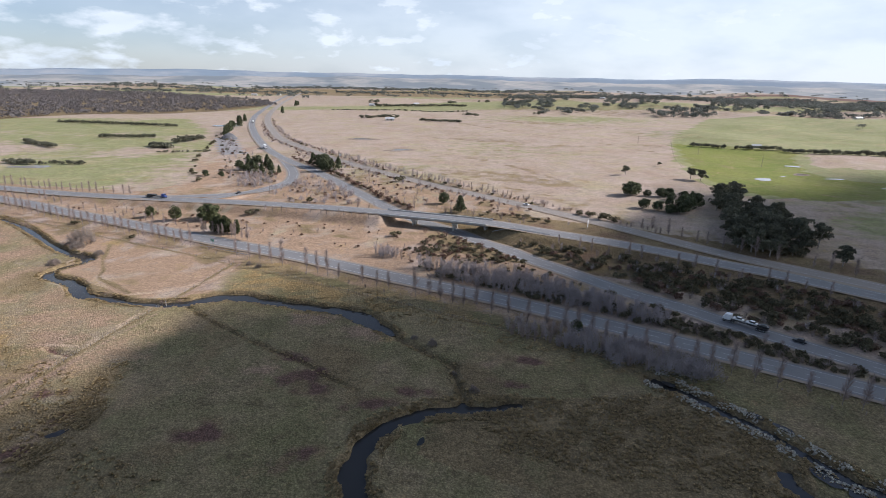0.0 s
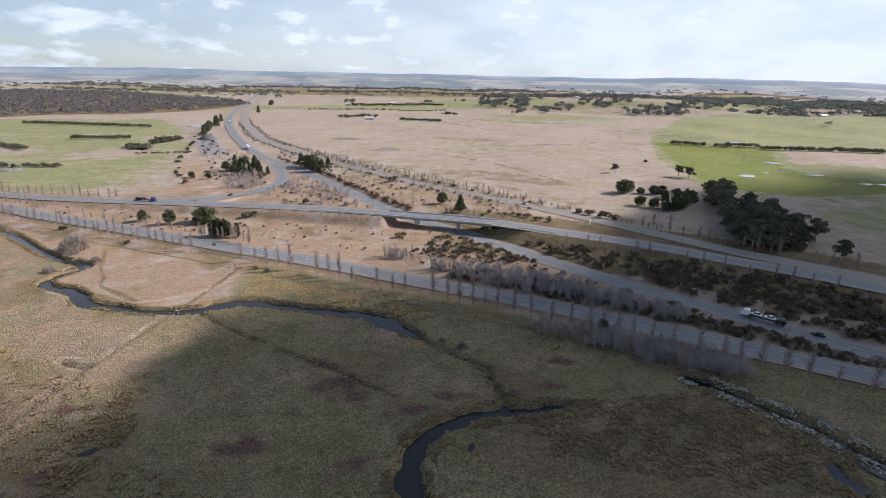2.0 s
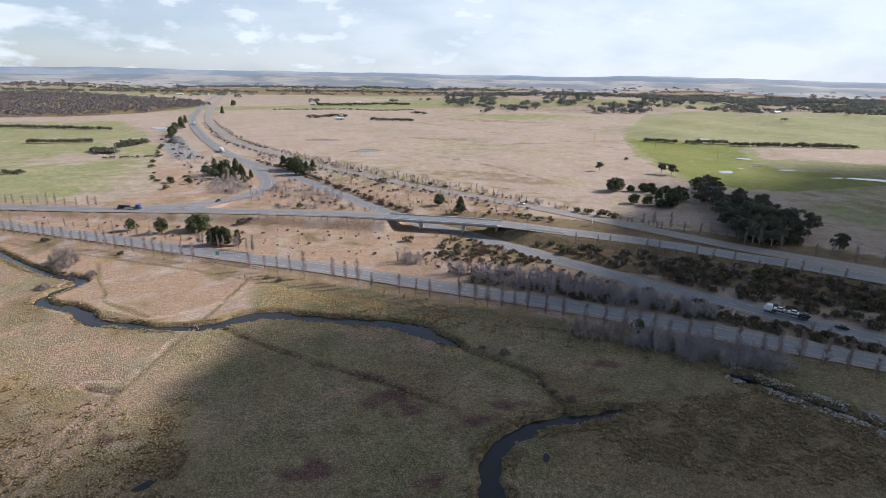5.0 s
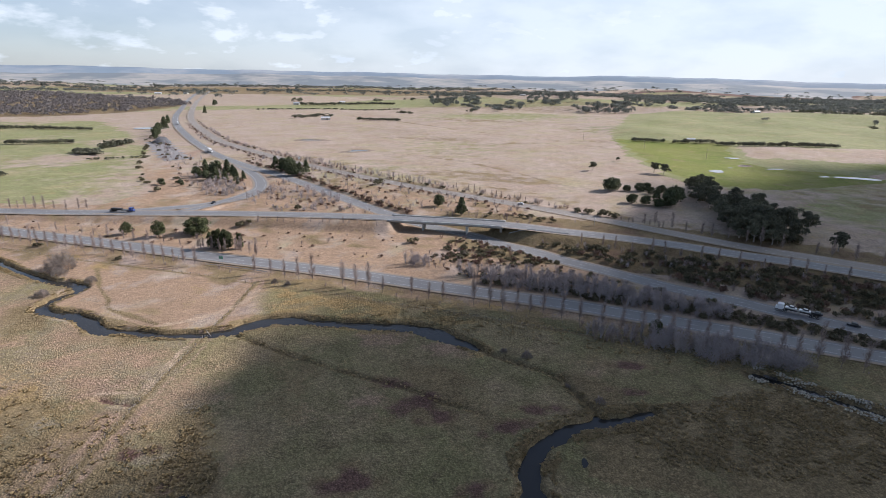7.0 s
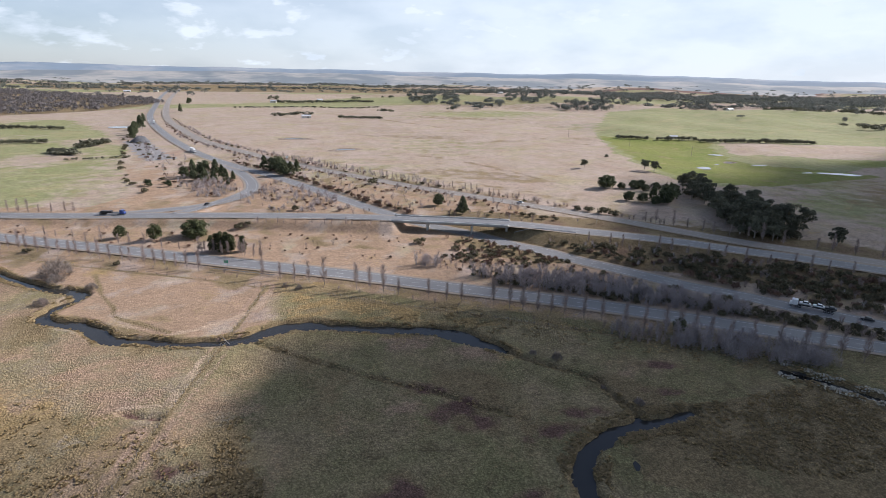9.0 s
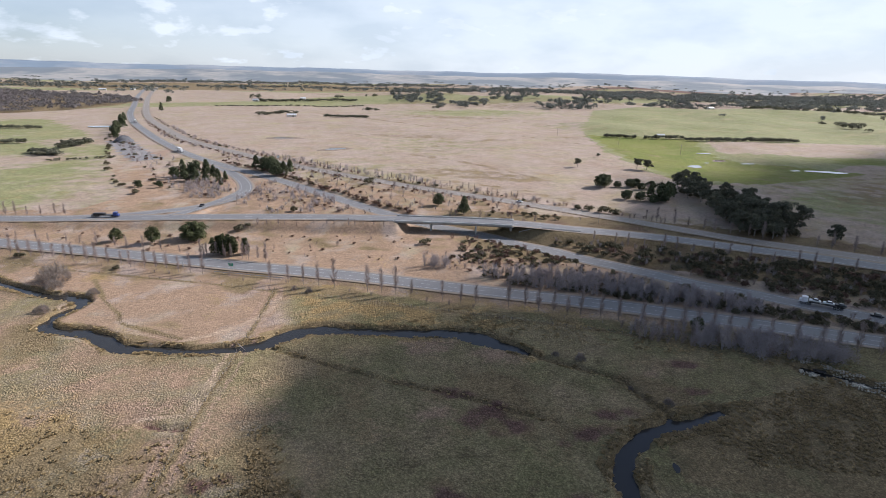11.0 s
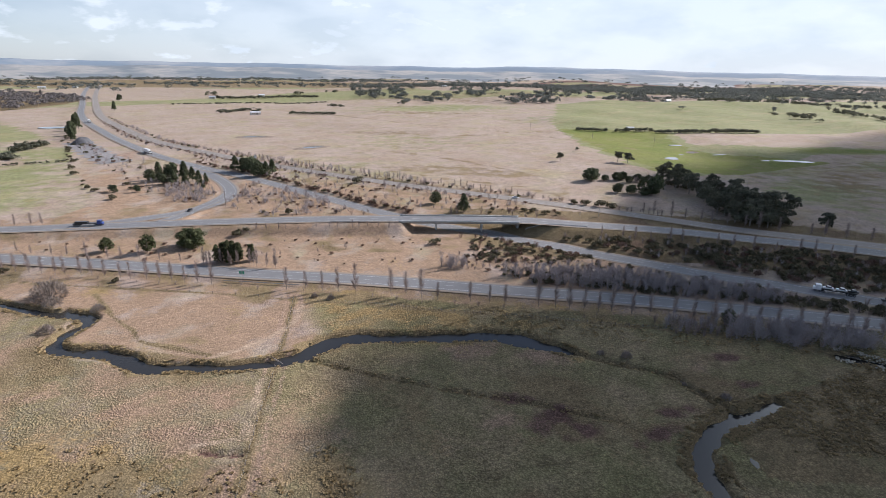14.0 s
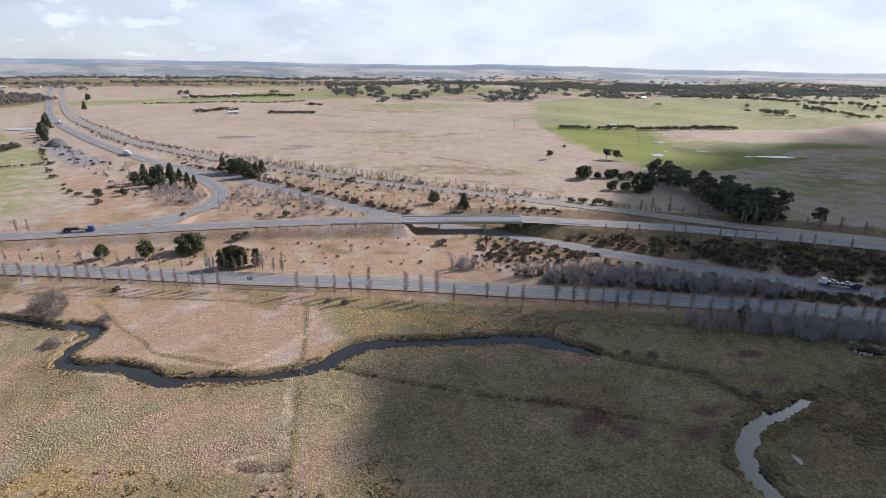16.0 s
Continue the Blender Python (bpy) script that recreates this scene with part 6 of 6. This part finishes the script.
M_BANK = plain("trodden_earth", (0.17, 0.125, 0.09), (0.27, 0.205, 0.15), 0.4, 0.95, relief=0.05)
M_DAM = water_material()
M_DAM.name = "dam_water"
M_DAM.node_tree.nodes["Principled BSDF"].inputs["Base Color"].default_value = (0.10, 0.10, 0.095, 1)
M_DAM.node_tree.nodes["Principled BSDF"].inputs["Roughness"].default_value = 0.05


def pond(x, y, rx, ry, turn, rng, label, bank=True, material=None):
    """A still pool with an uneven shore, in a low rim of trodden earth."""
    a = np.linspace(0, 2 * np.pi, 40, endpoint=False)
    r = 1 + 0.16 * np.sin(2 * a + rng.uniform(0, 6)) + 0.1 * np.sin(3 * a + rng.uniform(0, 6)) + 0.05 * np.sin(7 * a + rng.uniform(0, 6))
    c, s = math.cos(radians(turn)), math.sin(radians(turn))

    def ring(k):
        u, v = np.cos(a) * rx * r * k, np.sin(a) * ry * r * k
        return np.column_stack([x + u * c - v * s, y + u * s + v * c])

    level = float(land(ring(1.0)[:, 0], ring(1.0)[:, 1])[0].max()) + 0.05
    top = tagged(new("water_pond"), label, "pond", kind="structure")
    shore = ring(1.0)
    part("water", mesh_from("water", [(*p, level) for p in shore], [tuple(range(40))], material or (M_DAM if bank else M_POND)), None, top)
    if bank:
        outer, mid = ring(1.6), ring(1.2)
        zo = land(outer[:, 0], outer[:, 1])[0] - 0.1
        verts = [(*p, level - 0.05) for p in ring(0.97)] + [(*p, level + 0.6) for p in mid] + [(*p, z) for p, z in zip(outer, zo)]
        faces = [(j * 40 + i, j * 40 + (i + 1) % 40, (j + 1) * 40 + (i + 1) % 40, (j + 1) * 40 + i) for j in range(2) for i in range(40)]
        part("bank", mesh_from("bank", verts, faces, M_BANK, True), None, top, "trodden earth bank")


for x, y, rx, ry, tw, bk in ((-48, 649, 13, 7, 5, True), (-106, 751, 14, 8, 0, True), (-384, 510, 17, 8, 10, False), (-352, 910, 20, 14, 0, False), (289, 484, 9, 6, 20, False), (341, 513, 5, 4, 0, True),
                             (358, 491, 8, 3, 0, False), (374, 448, 5, 3, 0, False), (399, 437, 16, 7, -30, False), (366, 566, 8, 5, 0, False), (318, 503, 3, 2, 0, False)):
    pond(x, y, rx, ry, tw, rng, "shallow pool of silvery water in a paddock", bk)
for x, y, rx, ry, tw in ((-4.5, 117, 0.8, 1.7, -30), (87.5, 129.5, 1.3, 2.6, 40), (92.5, 124, 1.2, 2.8, 40), (92, 105, 2.6, 4.2, 25), (95, 99, 1.8, 3.0, 25), (70.5, 146, 1.0, 2.4, 50), (-98, 118.5, 2.4, 1.2, 30)):
    pond(x, y, rx, ry, tw, rng, "small pool of standing water in the marsh", False, M_WATER)


# ---- vehicles ----
def paint(name, rgb, rough=0.35):
    return plain(name, tuple(v * 0.9 for v in rgb), rgb, 0.8, rough)


P_WHITE, P_BLUE, P_DARK, P_RED = paint("white_paint", (0.75, 0.75, 0.74)), paint("blue_paint", (0.03, 0.06, 0.22)), paint("black_paint", (0.02, 0.02, 0.022)), paint("dark_red_paint", (0.20, 0.025, 0.02))
P_GREEN = paint("sign_green", (0.03, 0.26, 0.17), 0.5)
M_TYRE = plain("tyre_rubber", (0.015, 0.015, 0.015), (0.03, 0.03, 0.03), 5, 0.9)
M_WINDOW = plain("vehicle_glass", (0.02, 0.025, 0.03), (0.03, 0.035, 0.04), 1, 0.08)


def wheel(top, x, y, r, width):
    bm = bmesh.new()
    tube(bm, (x, y - width / 2, r), (x, y + width / 2, r), r, r, 14)
    w = part("wheel", bm, M_TYRE, top)
    bm = bmesh.new()
    side = -1 if y < 0 else 1
    tube(bm, (x, y + side * (width / 2), r), (x, y + side * (width / 2 + 0.03), r), r * 0.55, r * 0.5, 10)
    part("rim", bm, M_STEEL, w)


def make_car(colour, label):
    top = tagged(new("car"), label, "car")
    bm = bmesh.new()
    box(bm, (0, 0, 0.62), (4.5, 1.8, 0.62), 0, 0.16)
    part("body", bm, colour, top)
    bm = bmesh.new()
    r = bmesh.ops.create_cube(bm, size=1.0, matrix=pose(-0.25, 0, 1.2) @ Matrix.Diagonal((2.5, 1.6, 0.62, 1)))
    for v in r["verts"]:
        if v.co.z > 1.2:
            v.co.x = -0.25 + (v.co.x + 0.25) * 0.68
            v.co.y *= 0.84
    part("cabin", bm, M_WINDOW, top, "dark tinted windows")
    bm = bmesh.new()
    box(bm, (-0.25, 0, 1.53), (1.66, 1.32, 0.06), 0, 0.02)
    part("roof", bm, colour, top)
    for x in (-1.35, 1.35):
        for y in (-0.82, 0.82):
            wheel(top, x, y, 0.33, 0.22)
    return top


def make_truck(cab_paint, load, label):
    """A prime mover with a trailer. load: 'box', 'flat' or 'cars'."""
    top = tagged(new("truck"), label, "truck")
    bm = bmesh.new()
    box(bm, (6.6, 0, 1.95), (2.2, 2.4, 2.3), 0, 0.18)
    box(bm, (7.9, 0, 1.35), (0.9, 2.1, 1.2), 0, 0.15)
    cab = part("cab", bm, cab_paint, top)
    bm = bmesh.new()
    box(bm, (7.45, 0, 2.45), (0.56, 2.1, 0.75), 0, 0.05)
    part("windscreen", bm, M_WINDOW, cab)
    bm = bmesh.new()
    box(bm, (0, 0, 1.12), (14.5, 1.1, 0.35), 0, 0.03)
    part("chassis", bm, P_DARK, top)
    if load == "box":
        bm = bmesh.new()
        box(bm, (-0.9, 0, 2.75), (12.4, 2.5, 2.8), 0, 0.06)
        part("trailer_body", bm, P_WHITE, top, "white box trailer")
    else:
        bm = bmesh.new()
        box(bm, (-0.9, 0, 1.38), (12.4, 2.5, 0.16), 0, 0.03)
        part("trailer_bed", bm, P_DARK, top)
    if load == "cars":
        for x, body in ((3.1, P_WHITE), (-1.6, P_WHITE), (-5.6, P_DARK)):
            bm = bmesh.new()
            box(bm, (x, 0, 1.98), (3.9, 1.75, 0.62), 0, 0.16)
            box(bm, (x - 0.2, 0, 2.78), (1.5, 1.3, 0.06), 0, 0.02)
            carried = part("loaded_car", bm, body, top, "car carried on the trailer")
            bm = bmesh.new()
            cabin = bmesh.ops.create_cube(bm, size=1.0, matrix=pose(x - 0.2, 0, 2.5) @ Matrix.Diagonal((2.3, 1.55, 0.55, 1)))
            for v in cabin["verts"]:
                if v.co.z > 2.5:
                    v.co.x, v.co.y = x - 0.2 + (v.co.x - x + 0.2) * 0.68, v.co.y * 0.84
            part("cabin", bm, M_WINDOW, carried, "dark tinted windows")
    if load == "flat":
        bm = bmesh.new()
        box(bm, (-2.6, 0, 1.95), (6.5, 2.2, 0.95), 0, 0.1)
        part("load", bm, P_DARK, top, "dark sheeted load")
    for x in (-6.2, -5.0, -3.8, 4.6, 5.7, 7.6):
        for y in (-1.05, 1.05):
            wheel(top, x, y, 0.5, 0.34)
    return top


def on_road(ob, line, x, y, lane, ahead=1):
    """Stands a vehicle on a road near (x, y), lane metres to the left of its middle."""
    k = int(((line[:, 0] - x) ** 2 + (line[:, 1] - y) ** 2).argmin())
    n = normals2d(line)
    d = line[min(k + 2, len(line) - 1), :2] - line[max(k - 2, 0), :2]
    ob.matrix_basis = pose(line[k, 0] + n[k, 0] * lane, line[k, 1] + n[k, 1] * lane, line[k, 2] + 0.012, 0, 0, math.degrees(math.atan2(d[1], d[0])) + (0 if ahead > 0 else 180))


on_road(make_truck(P_BLUE, "flat", "semi-trailer with a blue cab and a dark flat load"), L_OVER, -199, 375, 1.9, 1)
on_road(make_truck(P_WHITE, "box", "white semi-trailer on the highway"), L_UNDER, -206, 652, -1.9, 1)
on_road(make_truck(P_WHITE, "cars", "white car carrier truck with white and dark cars aboard"), L_UNDER, 112, 183, 1.9, -1)
on_road(make_car(P_DARK, "dark car following a truck"), L_UNDER, 124, 171, 1.9, -1)
on_road(make_car(P_WHITE, "white car on the pale carriageway"), L_NORTH, 60, 376, 1.8, -1)
on_road(make_car(P_DARK, "black car stopped on the slip road"), L_ARM, -149, 399, -1.0, 1)
on_road(make_truck(P_WHITE, "box", "white truck far along the highway"), L_UNDER, -328, 966, 1.9, -1)


# ---- road furniture ----
def place(x, y):
    return x, y, land_z(x, y)


def road_sign(x, y, turn, panel, size, height, label, bars=0):
    """A panel on two posts, with plain bars for its writing."""
    top = tagged(new("road_sign"), label, "sign")
    top.matrix_basis = pose(*place(x, y), 0, 0, turn)
    w, h = size
    for o in (-w * 0.32, w * 0.32):
        bm = bmesh.new()
        tube(bm, (o, 0.06, -0.3), (o, 0.06, height), 0.055, 0.055, 8)
        part("post", bm, M_STEEL, top)
    bm = bmesh.new()
    box(bm, (0, 0, height - h / 2), (w, 0.05, h), 0, 0.015)
    face = part("panel", bm, panel, top)
    for i in range(bars):
        bm = bmesh.new()
        box(bm, (-w * 0.08 * (i % 2), -0.034, height - h * (0.28 + 0.42 * i / max(1, bars - 1) if bars > 1 else 0.5)), (w * 0.66, 0.012, h * 0.15))
        part("bar", bm, M_LINE, face, "white bar")


road_sign(-120.4, 275.4, -27, P_GREEN, (2.3, 1.4), 4.2, "green direction sign with white bars beside the road", 2)
road_sign(89, 318, 62, P_WHITE, (1.9, 4.2), 5.2, "tall white board on posts beside the highway")
road_sign(-142.6, 286.6, -27, P_WHITE, (0.7, 0.9), 2.2, "small white sign on the road verge")
road_sign(-108, 584, -40, P_WHITE, (3.0, 2.2), 4.5, "white roadside board near the carriageway")


def guard_rail(line, label):
    """A steel beam on posts along a few places."""
    top = tagged(new("guard_rail"), label, "guard rail")
    z = land(line[:, 0], line[:, 1])[0]
    pts = [(p[0], p[1], h + 0.62) for p, h in zip(line, z)]
    verts = [(x, y, zz + o) for x, y, zz in pts for o in (-0.17, 0.0, 0.17)]
    n = normals2d(line)
    for i in range(len(pts)):
        verts[3 * i + 1] = (pts[i][0] + n[i, 0] * 0.07, pts[i][1] + n[i, 1] * 0.07, pts[i][2])
    faces = [(3 * i + j, 3 * i + j + 1, 3 * i + 4 + j, 3 * i + 3 + j) for i in range(len(pts) - 1) for j in range(2)]
    part("beam", mesh_from("beam", verts, faces, M_STEEL), None, top)
    for x, y, zz in pts[::2]:
        bm = bmesh.new()
        box(bm, (x, y, zz - 0.35), (0.12, 0.12, 1.0))
        part("post", bm, M_STEEL, top)


guard_rail(spline([(-128, 277.5, 0), (-114, 270.8, 0), (-98, 262.8, 0)], 2.0), "grey steel guard rail on the road verge")
guard_rail(spline([(17, 289, 0), (24, 279.5, 0), (33, 270, 0)], 2.0), "grey steel guard rail before the bridge pier")
guard_rail(spline([(30, 302.3, 0), (44, 295.5, 0), (60, 287.2, 0)], 2.0), "grey steel guard rail at the end of the bridge")
guard_rail(spline([(-74, 335.3, 0), (-54, 329.6, 0), (-38, 324.8, 0)], 2.0), "grey steel guard rail on the bridge approach")


def bollard(x, y):
    top = tagged(new("bollard"), "white plastic bollard on the slip road", "bollard", "bollards on the slip road")
    top.matrix_basis = pose(*place(x, y))
    bm = bmesh.new()
    tube(bm, (0, 0, -0.05), (0, 0, 1.0), 0.13, 0.1, 10)
    part("tube", bm, P_WHITE, top)
    bm = bmesh.new()
    tube(bm, (0, 0, 0.7), (0, 0, 0.82), 0.125, 0.12, 10)
    part("band", bm, P_DARK, top, "dark band")


for i in range(9):
    bollard(-152.6 + i * 0.62, 377.6 + i * 1.75)


def fence(line, gap, label):
    """Wooden posts with three wires."""
    top = tagged(new("wire_fence"), label, "fence")
    s = np.concatenate([[0], np.cumsum(np.linalg.norm(np.diff(line[:, :2], axis=0), axis=1))])
    q = np.arange(0, s[-1], gap)
    xs, ys = np.interp(q, s, line[:, 0]), np.interp(q, s, line[:, 1])
    zs = land(xs, ys)[0]
    bm = bmesh.new()
    box(bm, (0, 0, 0.55), (0.13, 0.13, 1.4), 0, 0.02)
    first = part("post", bm, M_BARK, top)
    first.matrix_basis = pose(xs[0], ys[0], zs[0])
    for x, y, z in zip(xs[1:], ys[1:], zs[1:]):
        part("post", first.data, None, top).matrix_basis = pose(x, y, z, 0, 0, x * 40 % 90)
    for h in (0.45, 0.8, 1.1):
        ring = ((0, 0, 0.008), (0.006, 0.006, -0.006), (-0.006, -0.006, -0.006))
        v = [(x + a, y + b, z + h + c) for x, y, z in zip(xs, ys, zs) for a, b, c in ring]
        f = [(3 * i + j, 3 * i + (j + 1) % 3, 3 * i + 3 + (j + 1) % 3, 3 * i + 3 + j) for i in range(len(xs) - 1) for j in range(3)]
        part("wire", mesh_from("wire", v, f, M_STEEL), None, top)


fence(L_FENCE, 5.0, "old wire fence with grey wooden posts along the meadow")
fence(L_TRACK, 5.5, "old wire fence beside a worn grass track")
fence(spline([(218, 432, 0), (252, 584, 0), (318, 766, 0)], 3.0), 9.0, "paddock fence between dry and green fields")
fence(spline([(-208, 408, 0), (-255, 400, 0), (-330, 424, 0)], 3.0), 8.0, "paddock fence behind a row of poplars")


def power_pole(x, y, turn):
    top = tagged(new("power_pole"), "timber power pole with a crossarm in a paddock", "pole", "power poles")
    top.matrix_basis = pose(*place(x, y), 0, 0, turn)
    bm = bmesh.new()
    tube(bm, (0, 0, -0.5), (0, 0, 11), 0.17, 0.12, 8)
    part("pole", bm, M_BARK, top)
    bm = bmesh.new()
    box(bm, (0, 0, 10.4), (2.2, 0.12, 0.14))
    arm = part("crossarm", bm, M_BARK, top)
    for o in (-0.95, 0, 0.95):
        bm = bmesh.new()
        tube(bm, (o, 0, 10.47), (o, 0, 10.7), 0.05, 0.04, 8)
        part("insulator", bm, M_CONC, arm)


for x, y in ((331, 562), (300, 640), (262, 735), (-60, 452), (-130, 408)):
    power_pole(x, y, 25)


# ---- log across the creek, gravel bar ----
log = tagged(new("fallen_log"), "bleached fallen log across the creek", "log")
part("wood", mesh_from("wood", *twigs([((-112.5, 206.6, 0.1), (-108.6, 199.3, 0.15), 0.16, 0.11), ((-110.2, 202.3, 0.12), (-110.9, 201.2, 0.7), 0.06, 0.03)], 7), M_GUMBARK), None, log)


# ---- farm buildings, depot ----
M_TIN = plain("pale_roof_sheet", (0.5, 0.51, 0.51), (0.62, 0.63, 0.63), 0.4, 0.45, 0.2)
M_WALL = plain("weatherboard", (0.55, 0.52, 0.47), (0.66, 0.63, 0.58), 0.6, 0.8)
M_GRAVEL_DARK = plain("dark_gravel", (0.065, 0.065, 0.07), (0.12, 0.12, 0.125), 0.35, 0.95, relief=0.15)


def farm_building(x, y, turn, size, label, name="shed"):
    l, w, h = size
    top = tagged(new(name), label, "building")
    top.matrix_basis = pose(*place(x, y), 0, 0, turn)
    bm = bmesh.new()
    box(bm, (0, 0, h / 2 - 0.2), (l, w, h + 0.4))
    part("wall", bm, M_WALL, top)
    for side in (1, -1):
        bm = bmesh.new()
        bmesh.ops.create_cube(bm, size=1.0, matrix=pose(0, side * (w / 4 + 0.1), h + w * 0.13 - 0.02, side * -27.5, 0, 0) @ Matrix.Diagonal((l + 0.8, w * 0.5 / math.cos(radians(27.5)) + 0.4, 0.12, 1)))
        part("roof", bm, M_TIN, top, "pale metal roof sheet")
    bm = bmesh.new()
    box(bm, (l * 0.15, -w / 2 - 0.02, h * 0.42), (l * 0.22, 0.08, h * 0.8))
    part("door", bm, M_CONC_DARK, top)
    for o in (-0.3, -0.12):
        bm = bmesh.new()
        box(bm, (l * o, -w / 2 - 0.02, h * 0.55), (1.2, 0.08, 1.1))
        part("window", bm, M_WINDOW, top)


farm_building(-97, 1052, 8, (16, 8, 3.6), "small white farm shed by a windbreak")
farm_building(-184, 1500, -10, (15, 9, 3.4), "pale farmhouse among trees", "farmhouse")
farm_building(-70, 1560, 20, (14, 9, 4), "pale farm shed far across the paddock")
farm_building(520, 1830, 0, (18, 9, 3.6), "long pale farm shed on a rise")
farm_building(-720, 2180, 10, (22, 11, 4), "large pale shed beyond the woodland")
farm_building(-640, 2230, -15, (16, 9, 3.6), "pale shed beyond the woodland")
farm_building(880, 1180, 15, (18, 9, 4), "pale farm shed on the green hill")
farm_building(395, 690, -18, (10, 5, 2.6), "low white shed behind windbreak trees")

yard_line = spline([(-292, 752, 0), (-276, 712, 0), (-258, 668, 0), (-240, 628, 0), (-226, 602, 0)], 3.0)
yard_n = normals2d(yard_line)
offs = np.linspace(-13, 13, 9)
ragged = 1 + 0.22 * np.sin(np.arange(len(yard_line)) * 0.9) + 0.14 * np.sin(np.arange(len(yard_line)) * 2.3)
yx = (yard_line[:, 0][:, None] + yard_n[:, 0][:, None] * offs * ragged[:, None]).ravel()
yy_ = (yard_line[:, 1][:, None] + yard_n[:, 1][:, None] * offs * ragged[:, None]).ravel()
yz = land(yx, yy_)[0] + 0.16
yf = [(i * 9 + j, i * 9 + j + 1, (i + 1) * 9 + j + 1, (i + 1) * 9 + j) for i in range(len(yard_line) - 1) for j in range(8)]
M_YARD = road_material("grey_gravel_yard", (0.24, 0.225, 0.215), (0.33, 0.31, 0.295))
tagged(new("pavement_yard", mesh_from("pavement_yard", np.column_stack([yx, yy_, yz]), yf, M_YARD)), "grey gravel depot yard beside the highway", "yard", kind="structure")


def heap(x, y, rx, ry, h, material, label):
    a = np.linspace(0, 2 * np.pi, 36, endpoint=False)
    rr = np.random.RandomState(int(abs(x)))
    verts, faces = [], []
    z0 = land_z(x, y) - 0.3
    levels = ((1.0, 0), (0.86, 0.22), (0.66, 0.55), (0.42, 0.85), (0.2, 0.97), (0.05, 1.0))
    for k, hh in levels:
        wob = 1 + 0.09 * np.sin(3 * a + k * 4) + rr.normal(size=36) * 0.025
        verts += [(x + math.cos(t) * rx * k * w, y + math.sin(t) * ry * k * w, z0 + h * hh + rr.normal() * 0.12) for t, w in zip(a, wob)]
    for j in range(len(levels) - 1):
        faces += [(j * 36 + i, j * 36 + (i + 1) % 36, (j + 1) * 36 + (i + 1) % 36, (j + 1) * 36 + i) for i in range(36)]
    faces.append(tuple(range(len(verts) - 36, len(verts))))
    tagged(new("gravel_heap", mesh_from("gravel_heap", verts, faces, material, True)), label, "heap")


heap(-284, 742, 11, 15, 7.5, M_GRAVEL_DARK, "large heap of dark gravel in the depot yard")
heap(-262, 690, 5, 6, 2.4, M_GRAVEL_DARK, "small heap of dark gravel in the depot yard")
heap(-250, 650, 4, 5, 1.8, M_YARD, "low heap of pale gravel in the depot yard")
